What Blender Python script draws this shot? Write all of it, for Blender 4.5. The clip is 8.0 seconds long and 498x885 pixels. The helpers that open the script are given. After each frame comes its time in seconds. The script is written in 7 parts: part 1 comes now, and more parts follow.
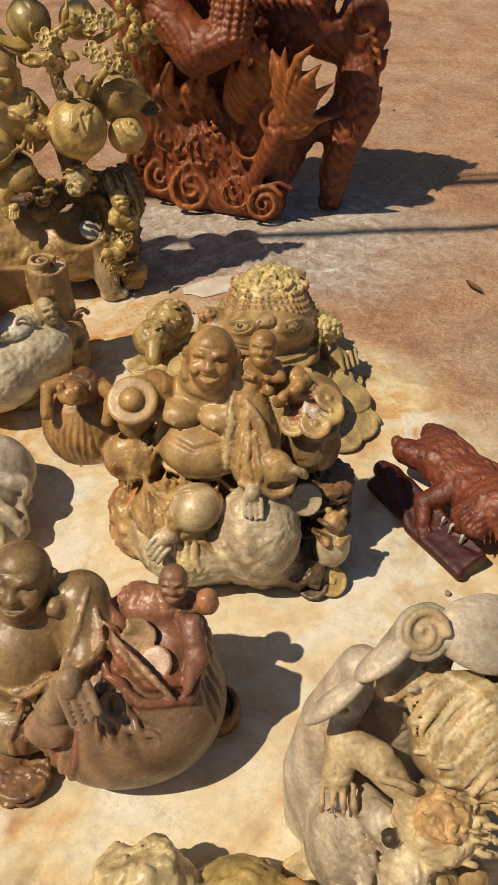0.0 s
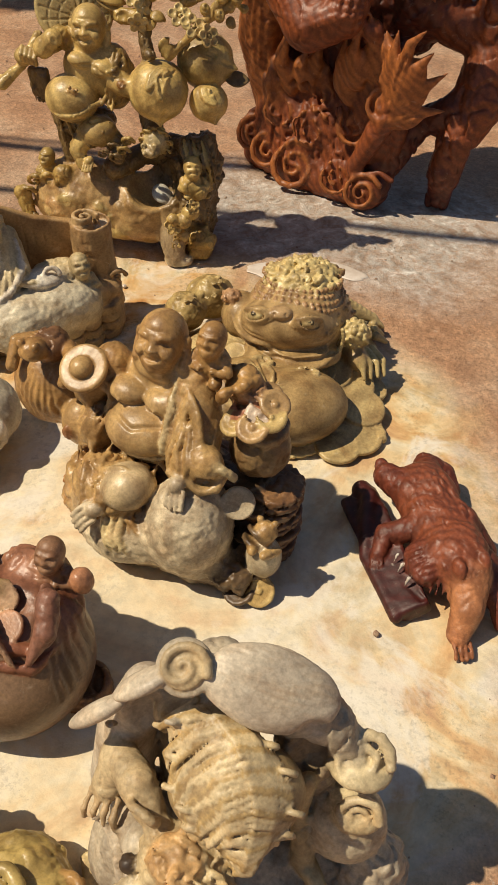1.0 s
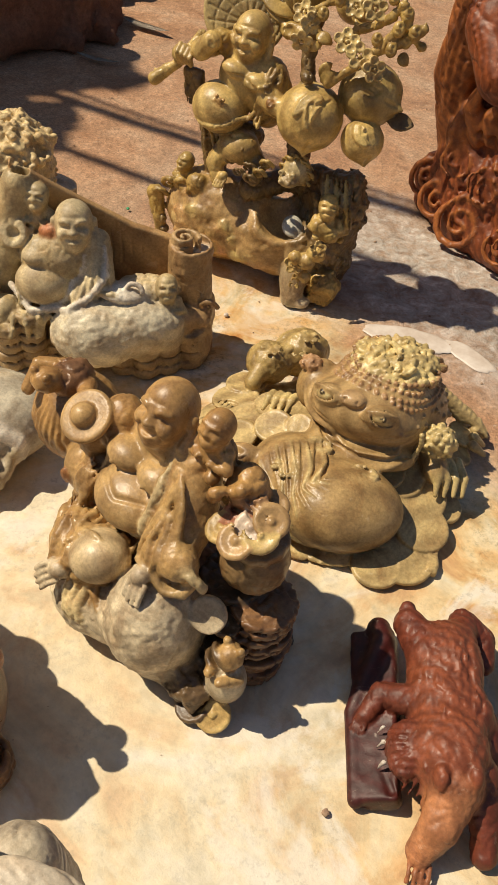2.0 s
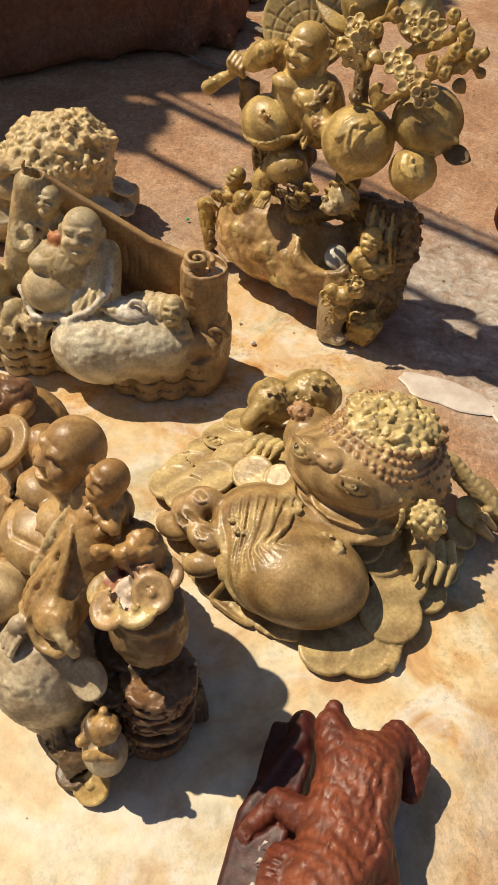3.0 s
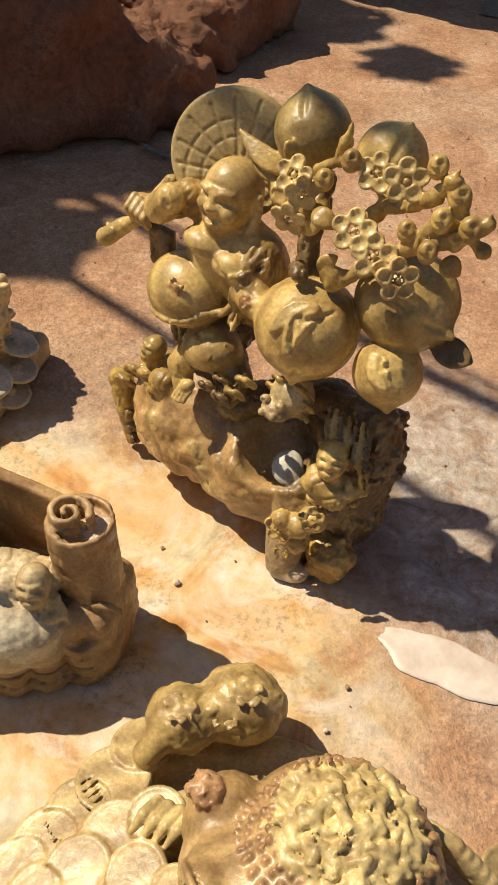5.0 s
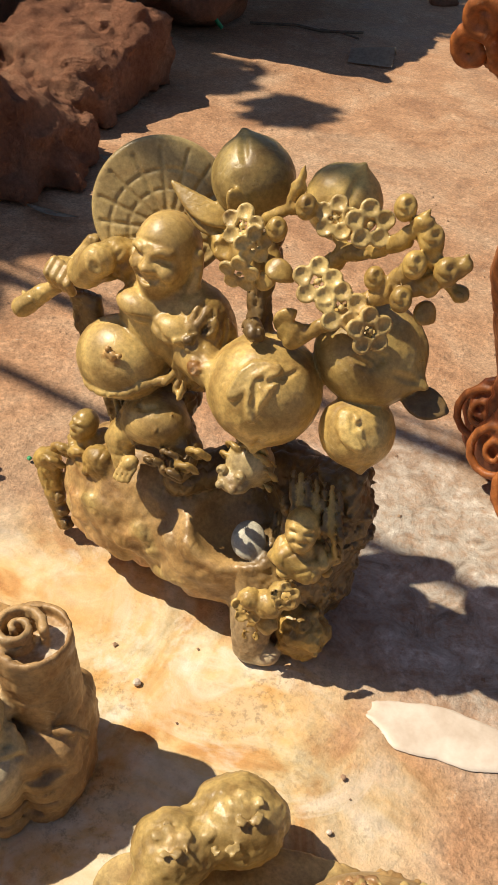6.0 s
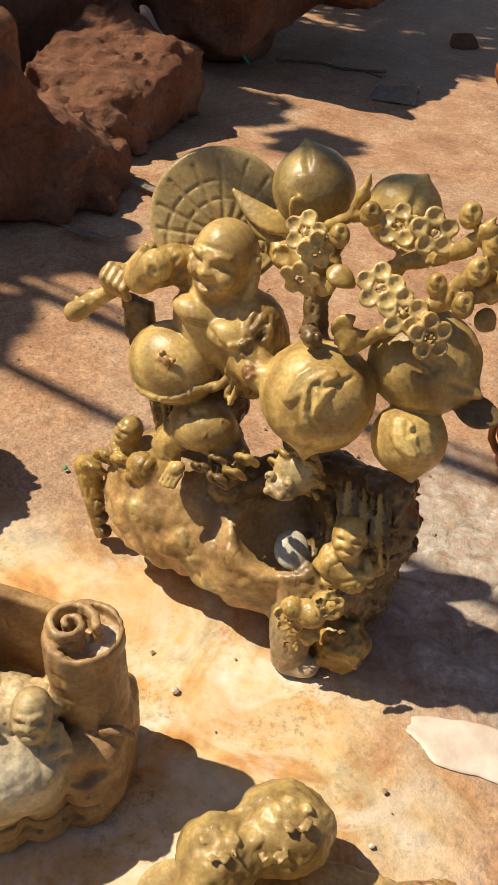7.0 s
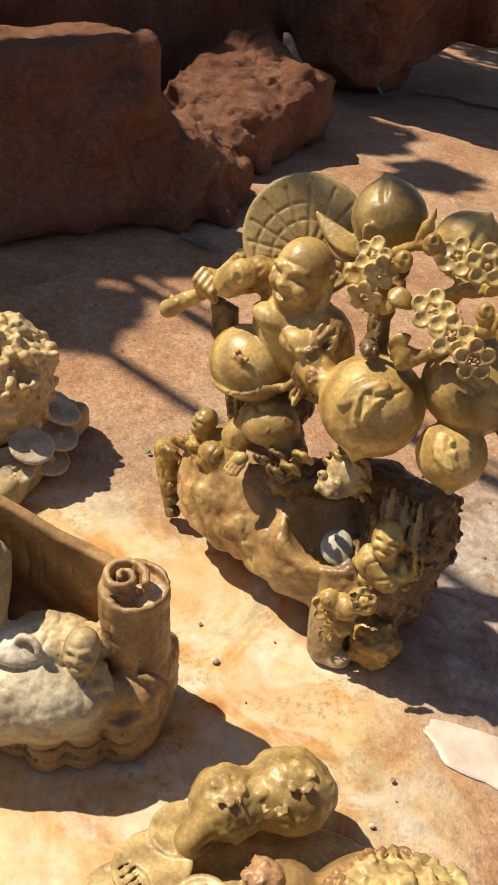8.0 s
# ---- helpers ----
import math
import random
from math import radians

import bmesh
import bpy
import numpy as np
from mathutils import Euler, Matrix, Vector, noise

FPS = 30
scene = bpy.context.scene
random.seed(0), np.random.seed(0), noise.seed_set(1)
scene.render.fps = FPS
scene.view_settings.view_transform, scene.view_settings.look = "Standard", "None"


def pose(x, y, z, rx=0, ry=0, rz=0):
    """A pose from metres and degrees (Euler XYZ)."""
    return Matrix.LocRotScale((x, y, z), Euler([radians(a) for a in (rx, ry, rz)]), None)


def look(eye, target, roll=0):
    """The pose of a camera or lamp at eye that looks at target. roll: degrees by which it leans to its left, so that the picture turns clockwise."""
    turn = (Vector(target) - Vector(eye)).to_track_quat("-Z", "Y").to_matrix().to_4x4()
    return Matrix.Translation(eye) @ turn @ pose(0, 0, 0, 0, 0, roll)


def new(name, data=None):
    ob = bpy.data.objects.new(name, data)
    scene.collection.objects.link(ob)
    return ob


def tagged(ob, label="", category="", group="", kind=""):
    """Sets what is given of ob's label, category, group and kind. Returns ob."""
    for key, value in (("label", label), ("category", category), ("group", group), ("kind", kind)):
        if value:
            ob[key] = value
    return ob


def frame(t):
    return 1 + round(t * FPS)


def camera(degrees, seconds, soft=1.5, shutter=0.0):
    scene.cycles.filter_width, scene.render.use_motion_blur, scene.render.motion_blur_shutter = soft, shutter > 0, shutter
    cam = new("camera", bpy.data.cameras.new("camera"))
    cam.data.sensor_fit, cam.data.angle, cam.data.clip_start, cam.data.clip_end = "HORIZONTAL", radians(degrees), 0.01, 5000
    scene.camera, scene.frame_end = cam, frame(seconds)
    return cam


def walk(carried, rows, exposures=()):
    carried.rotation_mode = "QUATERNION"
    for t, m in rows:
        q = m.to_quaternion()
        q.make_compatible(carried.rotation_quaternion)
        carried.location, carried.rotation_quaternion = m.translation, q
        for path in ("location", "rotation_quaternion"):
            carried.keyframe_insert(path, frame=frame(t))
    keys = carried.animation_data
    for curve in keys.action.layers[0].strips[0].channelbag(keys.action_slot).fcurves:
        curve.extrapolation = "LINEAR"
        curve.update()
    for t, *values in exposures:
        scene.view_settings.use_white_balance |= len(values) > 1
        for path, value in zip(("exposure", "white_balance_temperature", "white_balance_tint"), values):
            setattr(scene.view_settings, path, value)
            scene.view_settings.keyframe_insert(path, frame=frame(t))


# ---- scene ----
cam = camera(33.6, 8.0)
PATH = [
    (0, (0.251, 0.021, 1.249), (0.078, 1.507, -0.078), 1.9),
    (0.5, (0.416, 0.128, 1.225), (0.063, 1.549, -0.138), 1.4),
    (1, (0.618, 0.191, 1.26), (0.061, 1.52, -0.127), 2.8),
    (1.5, (0.687, 0.325, 1.248), (-0.06, 1.547, -0.148), 5.7),
    (1.7, (0.685, 0.427, 1.252), (-0.134, 1.593, -0.151), 6.5),
    (2.8, (0.713, 0.818, 1.231), (-0.328, 1.736, -0.21), 6.6),
    (3, (0.774, 0.897, 1.23), (-0.338, 1.735, -0.206), 5.5),
    (3.5, (0.663, 1.101, 1.253), (-0.525, 1.82, -0.187), 3.1),
    (4, (0.56, 1.307, 1.225), (-0.646, 2.065, -0.18), 4.8),
    (4.5, (0.462, 1.411, 1.182), (-0.744, 2.182, -0.216), 4.8),
    (4.7, (0.394, 1.416, 1.17), (-0.808, 2.192, -0.227), 4.1),
    (5.8, (0.168, 1.435, 1.089), (-0.931, 2.446, -0.241), 2.9),
    (6, (0.159, 1.411, 1.089), (-0.93, 2.475, -0.208), 3.9),
    (6.5, (0.138, 1.365, 1.061), (-0.983, 2.464, -0.178), 5.5),
    (7, (0.141, 1.344, 1.059), (-0.996, 2.436, -0.172), 5.1),
    (7.5, (0.177, 1.357, 1.089), (-1.027, 2.379, -0.138), 3.8),
    (8, (0.265, 1.326, 1.107), (-1.041, 2.231, -0.107), 6.5),
]
walk(cam, [(t, look(eye, target, roll)) for t, eye, target, roll in PATH],
     exposures=[(0, -0.28), (1.5, -0.1), (3.5, 0.0), (4.5, 0.1), (6.0, 0.22), (8.0, 0.22)])

# ---- light ----
SUN = Vector((0.56, 0.385, -1.0)).normalized()      # the way the sunlight travels
world = bpy.data.worlds.new("sky")
scene.world = world
world.use_nodes = True
_n = world.node_tree.nodes
_sky = _n.new("ShaderNodeTexSky")
_sky.sky_type, _sky.sun_disc = "NISHITA", False
_sky.sun_elevation = math.asin(-SUN.z)
_sky.sun_rotation = math.atan2(-SUN.x, -SUN.y)
_n["Background"].inputs["Strength"].default_value = 0.06
world.node_tree.links.new(_sky.outputs[0], _n["Background"].inputs["Color"])
sun = new("sun", bpy.data.lights.new("sun", "SUN"))
sun.data.energy, sun.data.angle, sun.data.color = 5.0, radians(0.7), (1.0, 0.855, 0.645)
sun.matrix_world = look((0, 0, 5), Vector((0, 0, 5)) + SUN)


# ---- materials ----
def material(name, build, rough=0.5, spec=0.5):
    m = bpy.data.materials.new(name)
    m.use_nodes = True
    t = m.node_tree
    b = t.nodes["Principled BSDF"]
    b.inputs["Roughness"].default_value = rough
    b.inputs["Specular IOR Level"].default_value = spec
    build(t, b)
    return m


def node(t, kind, **values):
    n = t.nodes.new(kind)
    for key, value in values.items():
        n.inputs[key.replace("_", " ")].default_value = value
    return n


def noise_node(t, scale, detail=4, rough=0.6, distortion=0.0, coords=None):
    n = node(t, "ShaderNodeTexNoise", Scale=scale, Detail=detail, Roughness=rough, Distortion=distortion)
    if coords is None:
        coords = t.nodes.new("ShaderNodeTexCoord").outputs["Object"]
    t.links.new(coords, n.inputs["Vector"])
    return n.outputs["Fac"]


def ramp(t, fac, *stops):
    r = t.nodes.new("ShaderNodeValToRGB")
    while len(r.color_ramp.elements) < len(stops):
        r.color_ramp.elements.new(0.5)
    for e, (p, c) in zip(r.color_ramp.elements, stops):
        e.position = p
        e.color = (c, c, c, 1) if isinstance(c, (int, float)) else (*c, 1)
    t.links.new(fac, r.inputs[0])
    return r.outputs[0]


def mix(t, kind, fac, a, b):
    n = t.nodes.new("ShaderNodeMix")
    n.data_type, n.blend_type = "RGBA", kind
    for socket, value in ((n.inputs[0], fac), (n.inputs[6], a), (n.inputs[7], b)):
        if isinstance(value, bpy.types.NodeSocket):
            t.links.new(value, socket)
        else:
            socket.default_value = value if isinstance(value, (int, float)) else (*value, 1)
    return n.outputs[2]


def bump(t, b, height, strength, distance, after=None):
    n = node(t, "ShaderNodeBump", Strength=strength, Distance=distance)
    t.links.new(height, n.inputs["Height"])
    if after:
        t.links.new(after, n.inputs["Normal"])
    t.links.new(n.outputs[0], b.inputs["Normal"])
    return n.outputs[0]


def carved_look(band, stain, gloss, grain=1.0):
    """Stone or wood whose own tints come with the carving; veins and stains are laid over it."""
    def build(t, b):
        tint = t.nodes.new("ShaderNodeAttribute")
        tint.attribute_name = "tint"
        co = t.nodes.new("ShaderNodeTexCoord").outputs["Object"]
        wave = node(t, "ShaderNodeTexWave", Scale=7.0 * grain, Distortion=7.0, Detail=3.0)
        wave.inputs["Detail Scale"].default_value = 0.8
        mp = node(t, "ShaderNodeMapping")
        mp.inputs["Rotation"].default_value = (0.5, 0.35, 0.8)
        t.links.new(co, mp.inputs["Vector"])
        t.links.new(mp.outputs[0], wave.inputs["Vector"])
        veins = ramp(t, wave.outputs["Fac"], (0.0, (1 - band, 1 - band * 1.15, 1 - band * 1.3)), (1.0, (1.12, 1.1, 1.05)))
        c = mix(t, "MULTIPLY", 1.0, tint.outputs["Color"], veins)
        big = noise_node(t, 11, 7, 0.72, 1.2, co)
        c = mix(t, "MIX", ramp(t, big, (0.47, 0.0), (0.68, 0.62)), c, mix(t, "MULTIPLY", 1.0, c, stain))
        fine = noise_node(t, 160, 4, 0.7, 0.0, co)
        c = mix(t, "MULTIPLY", 1.0, c, ramp(t, fine, (0.3, 0.72), (0.7, 1.2)))
        dust = noise_node(t, 32, 6, 0.75, 1.5, co)
        c = mix(t, "MIX", ramp(t, dust, (0.60, 0.0), (0.74, 0.45)), c, mix(t, "SCREEN", 0.55, c, (0.75, 0.66, 0.5)))
        t.links.new(c, b.inputs["Base Color"])
        t.links.new(ramp(t, big, (0.35, gloss), (0.65, gloss + 0.22)), b.inputs["Roughness"])
        first = bump(t, b, noise_node(t, 60, 5, 0.7, 0.8, co), 0.16, 0.006)
        bump(t, b, fine, 0.15, 0.0015, first)
    return build


STONE = material("carved_soapstone", carved_look(0.26, (0.46, 0.30, 0.18), 0.27))
GREY_STONE = material("pale_soapstone", carved_look(0.20, (0.62, 0.45, 0.29), 0.40))
RED_WOOD = material("red_heartwood", carved_look(0.26, (0.42, 0.30, 0.26), 0.40, 2.2))


def ground_look(t, b):
    co = t.nodes.new("ShaderNodeTexCoord").outputs["Object"]
    warp = node(t, "ShaderNodeTexNoise", Scale=2.2, Detail=5.0, Roughness=0.6)
    t.links.new(co, warp.inputs["Vector"])
    off = node(t, "ShaderNodeVectorMath")
    off.operation = "MULTIPLY_ADD"
    t.links.new(warp.outputs["Color"], off.inputs[0])
    off.inputs[1].default_value, off.inputs[2].default_value = (0.55, 0.55, 0), (-0.275, -0.275, 0)
    moved = node(t, "ShaderNodeVectorMath")
    moved.operation = "ADD"
    t.links.new(co, moved.inputs[0])
    t.links.new(off.outputs[0], moved.inputs[1])

    def zone(x, y, rx, ry, turn, soft):
        mp = node(t, "ShaderNodeMapping")
        mp.vector_type = "TEXTURE"
        mp.inputs["Location"].default_value = (x, y, 0)
        mp.inputs["Rotation"].default_value = (0, 0, radians(turn))
        mp.inputs["Scale"].default_value = (rx, ry, 1000)
        t.links.new(moved.outputs[0], mp.inputs["Vector"])
        ln = node(t, "ShaderNodeVectorMath")
        ln.operation = "LENGTH"
        t.links.new(mp.outputs[0], ln.inputs[0])
        return ramp(t, ln.outputs["Value"], (max(0.0, 1 - soft), 1.0), (1.0, 0.0))

    n1 = noise_node(t, 5, 6, 0.65, 0.5, co)
    n2 = noise_node(t, 38, 6, 0.75, 0.0, co)
    n3 = noise_node(t, 240, 4, 0.7, 0.0, co)
    dirt = ramp(t, n1, (0.3, (0.33, 0.175, 0.095)), (0.5, (0.45, 0.262, 0.152)), (0.7, (0.53, 0.36, 0.24)))
    patch = noise_node(t, 1.7, 5, 0.6, 0.8, co)
    dirt = mix(t, "MIX", ramp(t, patch, (0.48, 0.0), (0.66, 0.45)), dirt, (0.45, 0.345, 0.25))
    dirt = mix(t, "MULTIPLY", 1.0, dirt, ramp(t, n2, (0.3, 0.72), (0.65, 1.18)))
    specks = noise_node(t, 130, 5, 0.8, 0.0, co)
    dirt = mix(t, "MULTIPLY", 1.0, dirt, ramp(t, specks, (0.34, 0.6), (0.48, 1.0), (0.64, 1.35)))
    pale_chip = noise_node(t, 55, 4, 0.85, 0.3, co)
    dirt = mix(t, "MIX", ramp(t, pale_chip, (0.62, 0.0), (0.68, 0.6)), dirt, (0.66, 0.56, 0.45))
    # grey cement dust between the carvings
    dust = zone(-0.05, 2.40, 0.85, 0.42, 10, 0.5)
    dust_fac = mix(t, "MULTIPLY", 1.0, dust, ramp(t, n2, (0.36, 0.3), (0.56, 0.97)))
    cement = noise_node(t, 16, 7, 0.72, 0.8, co)
    grey = ramp(t, cement, (0.36, (0.24, 0.20, 0.165)), (0.46, (0.43, 0.385, 0.335)), (0.55, (0.55, 0.51, 0.46)), (0.64, (0.78, 0.75, 0.70)))
    c = mix(t, "MIX", dust_fac, dirt, grey)
    # dried stone slurry: white, cream and ochre
    sl = node(t, "ShaderNodeTexNoise", Scale=3.6, Detail=7.0, Roughness=0.58, Distortion=2.2)
    t.links.new(co, sl.inputs["Vector"])
    slurry = ramp(t, sl.outputs["Fac"], (0.28, (0.42, 0.20, 0.08)), (0.39, (0.60, 0.37, 0.16)), (0.46, (0.70, 0.53, 0.29)), (0.54, (0.73, 0.63, 0.43)), (0.66, (0.77, 0.72, 0.61)))
    slurry = mix(t, "MULTIPLY", 1.0, slurry, ramp(t, n2, (0.25, 0.8), (0.6, 1.06)))
    damp = noise_node(t, 7, 5, 0.6, 0.8, co)
    slurry = mix(t, "MULTIPLY", ramp(t, damp, (0.5, 0.0), (0.66, 0.85)), slurry, (0.66, 0.68, 0.68))
    smear = noise_node(t, 3.2, 6, 0.62, 1.8, co)
    slurry = mix(t, "MIX", ramp(t, smear, (0.54, 0.0), (0.62, 0.7)), slurry, (0.76, 0.73, 0.66))
    pits = noise_node(t, 95, 5, 0.8, 0.0, co)
    slurry = mix(t, "MULTIPLY", ramp(t, n1, (0.45, 0.0), (0.62, 0.8)), slurry, ramp(t, pits, (0.38, 0.55), (0.5, 1.02)))
    a1 = zone(0.05, 1.0, 0.85, 0.95, -30, 0.22)
    a2 = zone(-0.55, 1.65, 0.62, 0.42, 25, 0.35)
    t_max = node(t, "ShaderNodeMath")
    t_max.operation = "MAXIMUM"
    t.links.new(a1, t_max.inputs[0])
    t.links.new(a2, t_max.inputs[1])
    pale = zone(0.12, 0.95, 0.75, 0.7, 0, 0.6)
    slurry = mix(t, "MIX", mix(t, "MULTIPLY", 1.0, pale, (0.40, 0.40, 0.40)), slurry, mix(t, "MULTIPLY", 1.0, (0.77, 0.71, 0.57), ramp(t, n2, (0.25, 0.85), (0.6, 1.04))))
    ochre = mix(t, "MULTIPLY", 1.0, a2, ramp(t, damp, (0.40, 0.95), (0.56, 0.12)))
    slurry = mix(t, "MULTIPLY", ochre, slurry, (0.84, 0.66, 0.46))
    c = mix(t, "MIX", t_max.outputs[0], c, slurry)
    t.links.new(c, b.inputs["Base Color"])
    wet = ramp(t, n1, (0.35, 0.5), (0.6, 0.85))
    t.links.new(wet, b.inputs["Roughness"])
    inv = ramp(t, t_max.outputs[0], (0.0, 1.0), (1.0, 0.18))
    rough2 = mix(t, "MULTIPLY", 1.0, n2, inv)
    rough3 = mix(t, "MULTIPLY", 1.0, n3, inv)
    first = bump(t, b, rough2, 0.7, 0.014)
    bump(t, b, rough3, 0.5, 0.003, first)


GROUND = material("earth_and_slurry", ground_look, 0.8, 0.3)


def rock_look(t, b):
    co = t.nodes.new("ShaderNodeTexCoord").outputs["Object"]
    n1 = noise_node(t, 3.5, 6, 0.65, 0.4, co)
    n2 = noise_node(t, 45, 5, 0.75, 0.0, co)
    c = ramp(t, n1, (0.3, (0.26, 0.12, 0.075)), (0.5, (0.40, 0.19, 0.115)), (0.7, (0.50, 0.28, 0.18)))
    t.links.new(mix(t, "MULTIPLY", 1.0, c, ramp(t, n2, (0.3, 0.65), (0.65, 1.2))), b.inputs["Base Color"])
    n3 = noise_node(t, 16, 7, 0.8, 0.6, co)
    bump(t, b, n2, 1.0, 0.02, bump(t, b, n3, 1.0, 0.08))


ROCK = material("red_rock", rock_look, 0.9, 0.2)


def plain_look(a, c, scale=30, relief=0.3):
    def build(t, b):
        n = noise_node(t, scale, 5, 0.65)
        t.links.new(ramp(t, n, (0.3, a), (0.7, c)), b.inputs["Base Color"])
        bump(t, b, n, relief, 0.004)
    return build


SLURRY_WHITE = material("white_slurry", plain_look((0.50, 0.41, 0.33), (0.74, 0.68, 0.61), 14, 0.3), 0.45)
DRY_LEAF = material("dry_leaf", plain_look((0.25, 0.11, 0.03), (0.45, 0.24, 0.08), 60), 0.7)
PALE_LEAF = material("grey_dry_leaf", plain_look((0.3, 0.25, 0.2), (0.5, 0.44, 0.36), 60), 0.7)
LEAF = material("green_leaf", plain_look((0.04, 0.07, 0.02), (0.09, 0.13, 0.04), 20), 0.6)
BARK = material("bark", plain_look((0.1, 0.07, 0.05), (0.2, 0.15, 0.1), 40, 0.8), 0.9)
BAMBOO = material("bamboo_pole", plain_look((0.3, 0.22, 0.1), (0.45, 0.34, 0.17), 12), 0.5)
GREEN_TWINE = material("green_twine", plain_look((0.02, 0.25, 0.1), (0.05, 0.4, 0.18), 50), 0.5)
GRIT = material("grit", plain_look((0.22, 0.12, 0.08), (0.45, 0.33, 0.22), 8), 0.9)


# ---- solid carving: distance fields joined softly, then skinned ----
_lat = np.random.RandomState(7).rand(32, 32, 32).astype(np.float32)


def lump(x, y, z):
    """Smooth random field, about -1 to 1, one lump per unit."""
    x, y, z = np.broadcast_arrays(x, y, z)
    i, j, k = np.floor(x).astype(int), np.floor(y).astype(int), np.floor(z).astype(int)
    u, v, w = x - i, y - j, z - k
    u, v, w = u * u * (3 - 2 * u), v * v * (3 - 2 * v), w * w * (3 - 2 * w)
    r = 0
    for a in (0, 1):
        for b in (0, 1):
            for c in (0, 1):
                r = r + _lat[(i + a) % 32, (j + b) % 32, (k + c) % 32] * (u if a else 1 - u) * (v if b else 1 - v) * (w if c else 1 - w)
    return 2 * r - 1


def turned(rx, ry, rz):
    return np.array(Euler((radians(rx), radians(ry), radians(rz))).to_matrix())


class Carving:
    def __init__(self, lo, hi, h):
        self.h = h
        self.ax = [np.arange(a - 2 * h, b + 3 * h, h) for a, b in zip(lo, hi)]
        n = [len(a) for a in self.ax]
        self.F = np.full(n, 0.06, np.float32)
        self.C = np.full((*n, 4), 0.3, np.float32)
        self.rng = random.Random(3)

    def _part(self, lo, hi):
        sl = []
        for a, l, u in zip(self.ax, lo, hi):
            i = int(np.clip(np.searchsorted(a, l), 0, len(a) - 1))
            j = int(np.clip(np.searchsorted(a, u), i + 1, len(a)))
            sl.append(slice(i, j))
        g = [a[s] for a, s in zip(self.ax, sl)]
        return tuple(sl), g[0][:, None, None], g[1][None, :, None], g[2][None, None, :]

    def _blend(self, sl, d, k, col, cut):
        F = self.F[sl]
        if cut:
            k = max(k, 1e-4)
            e = -d
            f = np.clip(0.5 - 0.5 * (F - e) / k, 0, 1)
            self.F[sl] = F * (1 - f) + e * f + k * f * (1 - f)
            return
        k = max(k, 1e-4)
        f = np.clip(0.5 + 0.5 * (F - d) / k, 0, 1).astype(np.float32)
        self.F[sl] = F * (1 - f) + d * f - k * f * (1 - f)
        if col is not None:
            C = self.C[sl]
            C += f[..., None] * (np.array((tuple(col) + (0.5,))[:4] if len(col) == 3 else tuple(col[:3]) + (col[-1],), np.float32) - C)

    def ball(self, c, r, col, rot=None, k=0.01, cut=False, rough=0.0, size=0.02):
        """An ellipsoid; rough: how far its skin heaves, in lumps of that size."""
        r = np.array(r if hasattr(r, "__len__") else (r, r, r), float)
        m = (r.max() if rot else r) + k + 2 * self.h + 1.5 * rough
        sl, X, Y, Z = self._part(np.array(c) - m, np.array(c) + m)
        x, y, z = X - c[0], Y - c[1], Z - c[2]
        if rot:
            R = turned(*rot)
            x, y, z = (R[0, i] * x + R[1, i] * y + R[2, i] * z for i in range(3))
        k0 = np.sqrt((x / r[0]) ** 2 + (y / r[1]) ** 2 + (z / r[2]) ** 2)
        k1 = np.sqrt((x / r[0] ** 2) ** 2 + (y / r[1] ** 2) ** 2 + (z / r[2] ** 2) ** 2) + 1e-9
        d = k0 * (k0 - 1) / k1
        if rough:
            d = d + rough * (lump(X / size, Y / size, Z / size) + 0.5 * lump(X / size * 2.3 + 5, Y / size * 2.3, Z / size * 2.3) + 0.3 * lump(X / size * 5.1, Y / size * 5.1 + 7, Z / size * 5.1))
        self._blend(sl, d, k, col, cut)

    def block(self, c, half, col, rot=None, edge=0.01, k=0.01, cut=False, rough=0.0, size=0.05):
        half = np.array(half, float)
        m = (np.linalg.norm(half) if rot else half) + k + 2 * self.h + edge + 1.5 * rough
        sl, X, Y, Z = self._part(np.array(c) - m, np.array(c) + m)
        p = [X - c[0], Y - c[1], Z - c[2]]
        if rot:
            R = turned(*rot)
            p = [R[0, i] * p[0] + R[1, i] * p[1] + R[2, i] * p[2] for i in range(3)]
        q = [np.abs(a) - (b - edge) for a, b in zip(p, half)]
        d = np.sqrt(sum(np.maximum(a, 0) ** 2 for a in q)) + np.minimum(np.maximum(q[0], np.maximum(q[1], q[2])), 0) - edge
        if rough:
            d = d + rough * (lump(X / size, Y / size, Z / size) + 0.5 * lump(X / size * 2.3 + 5, Y / size * 2.3, Z / size * 2.3) + 0.35 * lump(X / size * 5.1, Y / size * 5.1 + 7, Z / size * 5.1))
        self._blend(sl, d, k, col, cut)

    def disc(self, c, r, thick, col, rot=None, edge=0.002, k=0.003, cut=False):
        """A flat round plate whose axis is its own z."""
        m = r + thick + k + 2 * self.h
        sl, X, Y, Z = self._part(np.array(c) - m, np.array(c) + m)
        p = [X - c[0], Y - c[1], Z - c[2]]
        if rot:
            R = turned(*rot)
            p = [R[0, i] * p[0] + R[1, i] * p[1] + R[2, i] * p[2] for i in range(3)]
        a = np.sqrt(p[0] ** 2 + p[1] ** 2) - (r - edge)
        b = np.abs(p[2]) - (thick / 2 - edge)
        d = np.sqrt(np.maximum(a, 0) ** 2 + np.maximum(b, 0) ** 2) + np.minimum(np.maximum(a, b), 0) - edge
        self._blend(sl, d, k, col, cut)

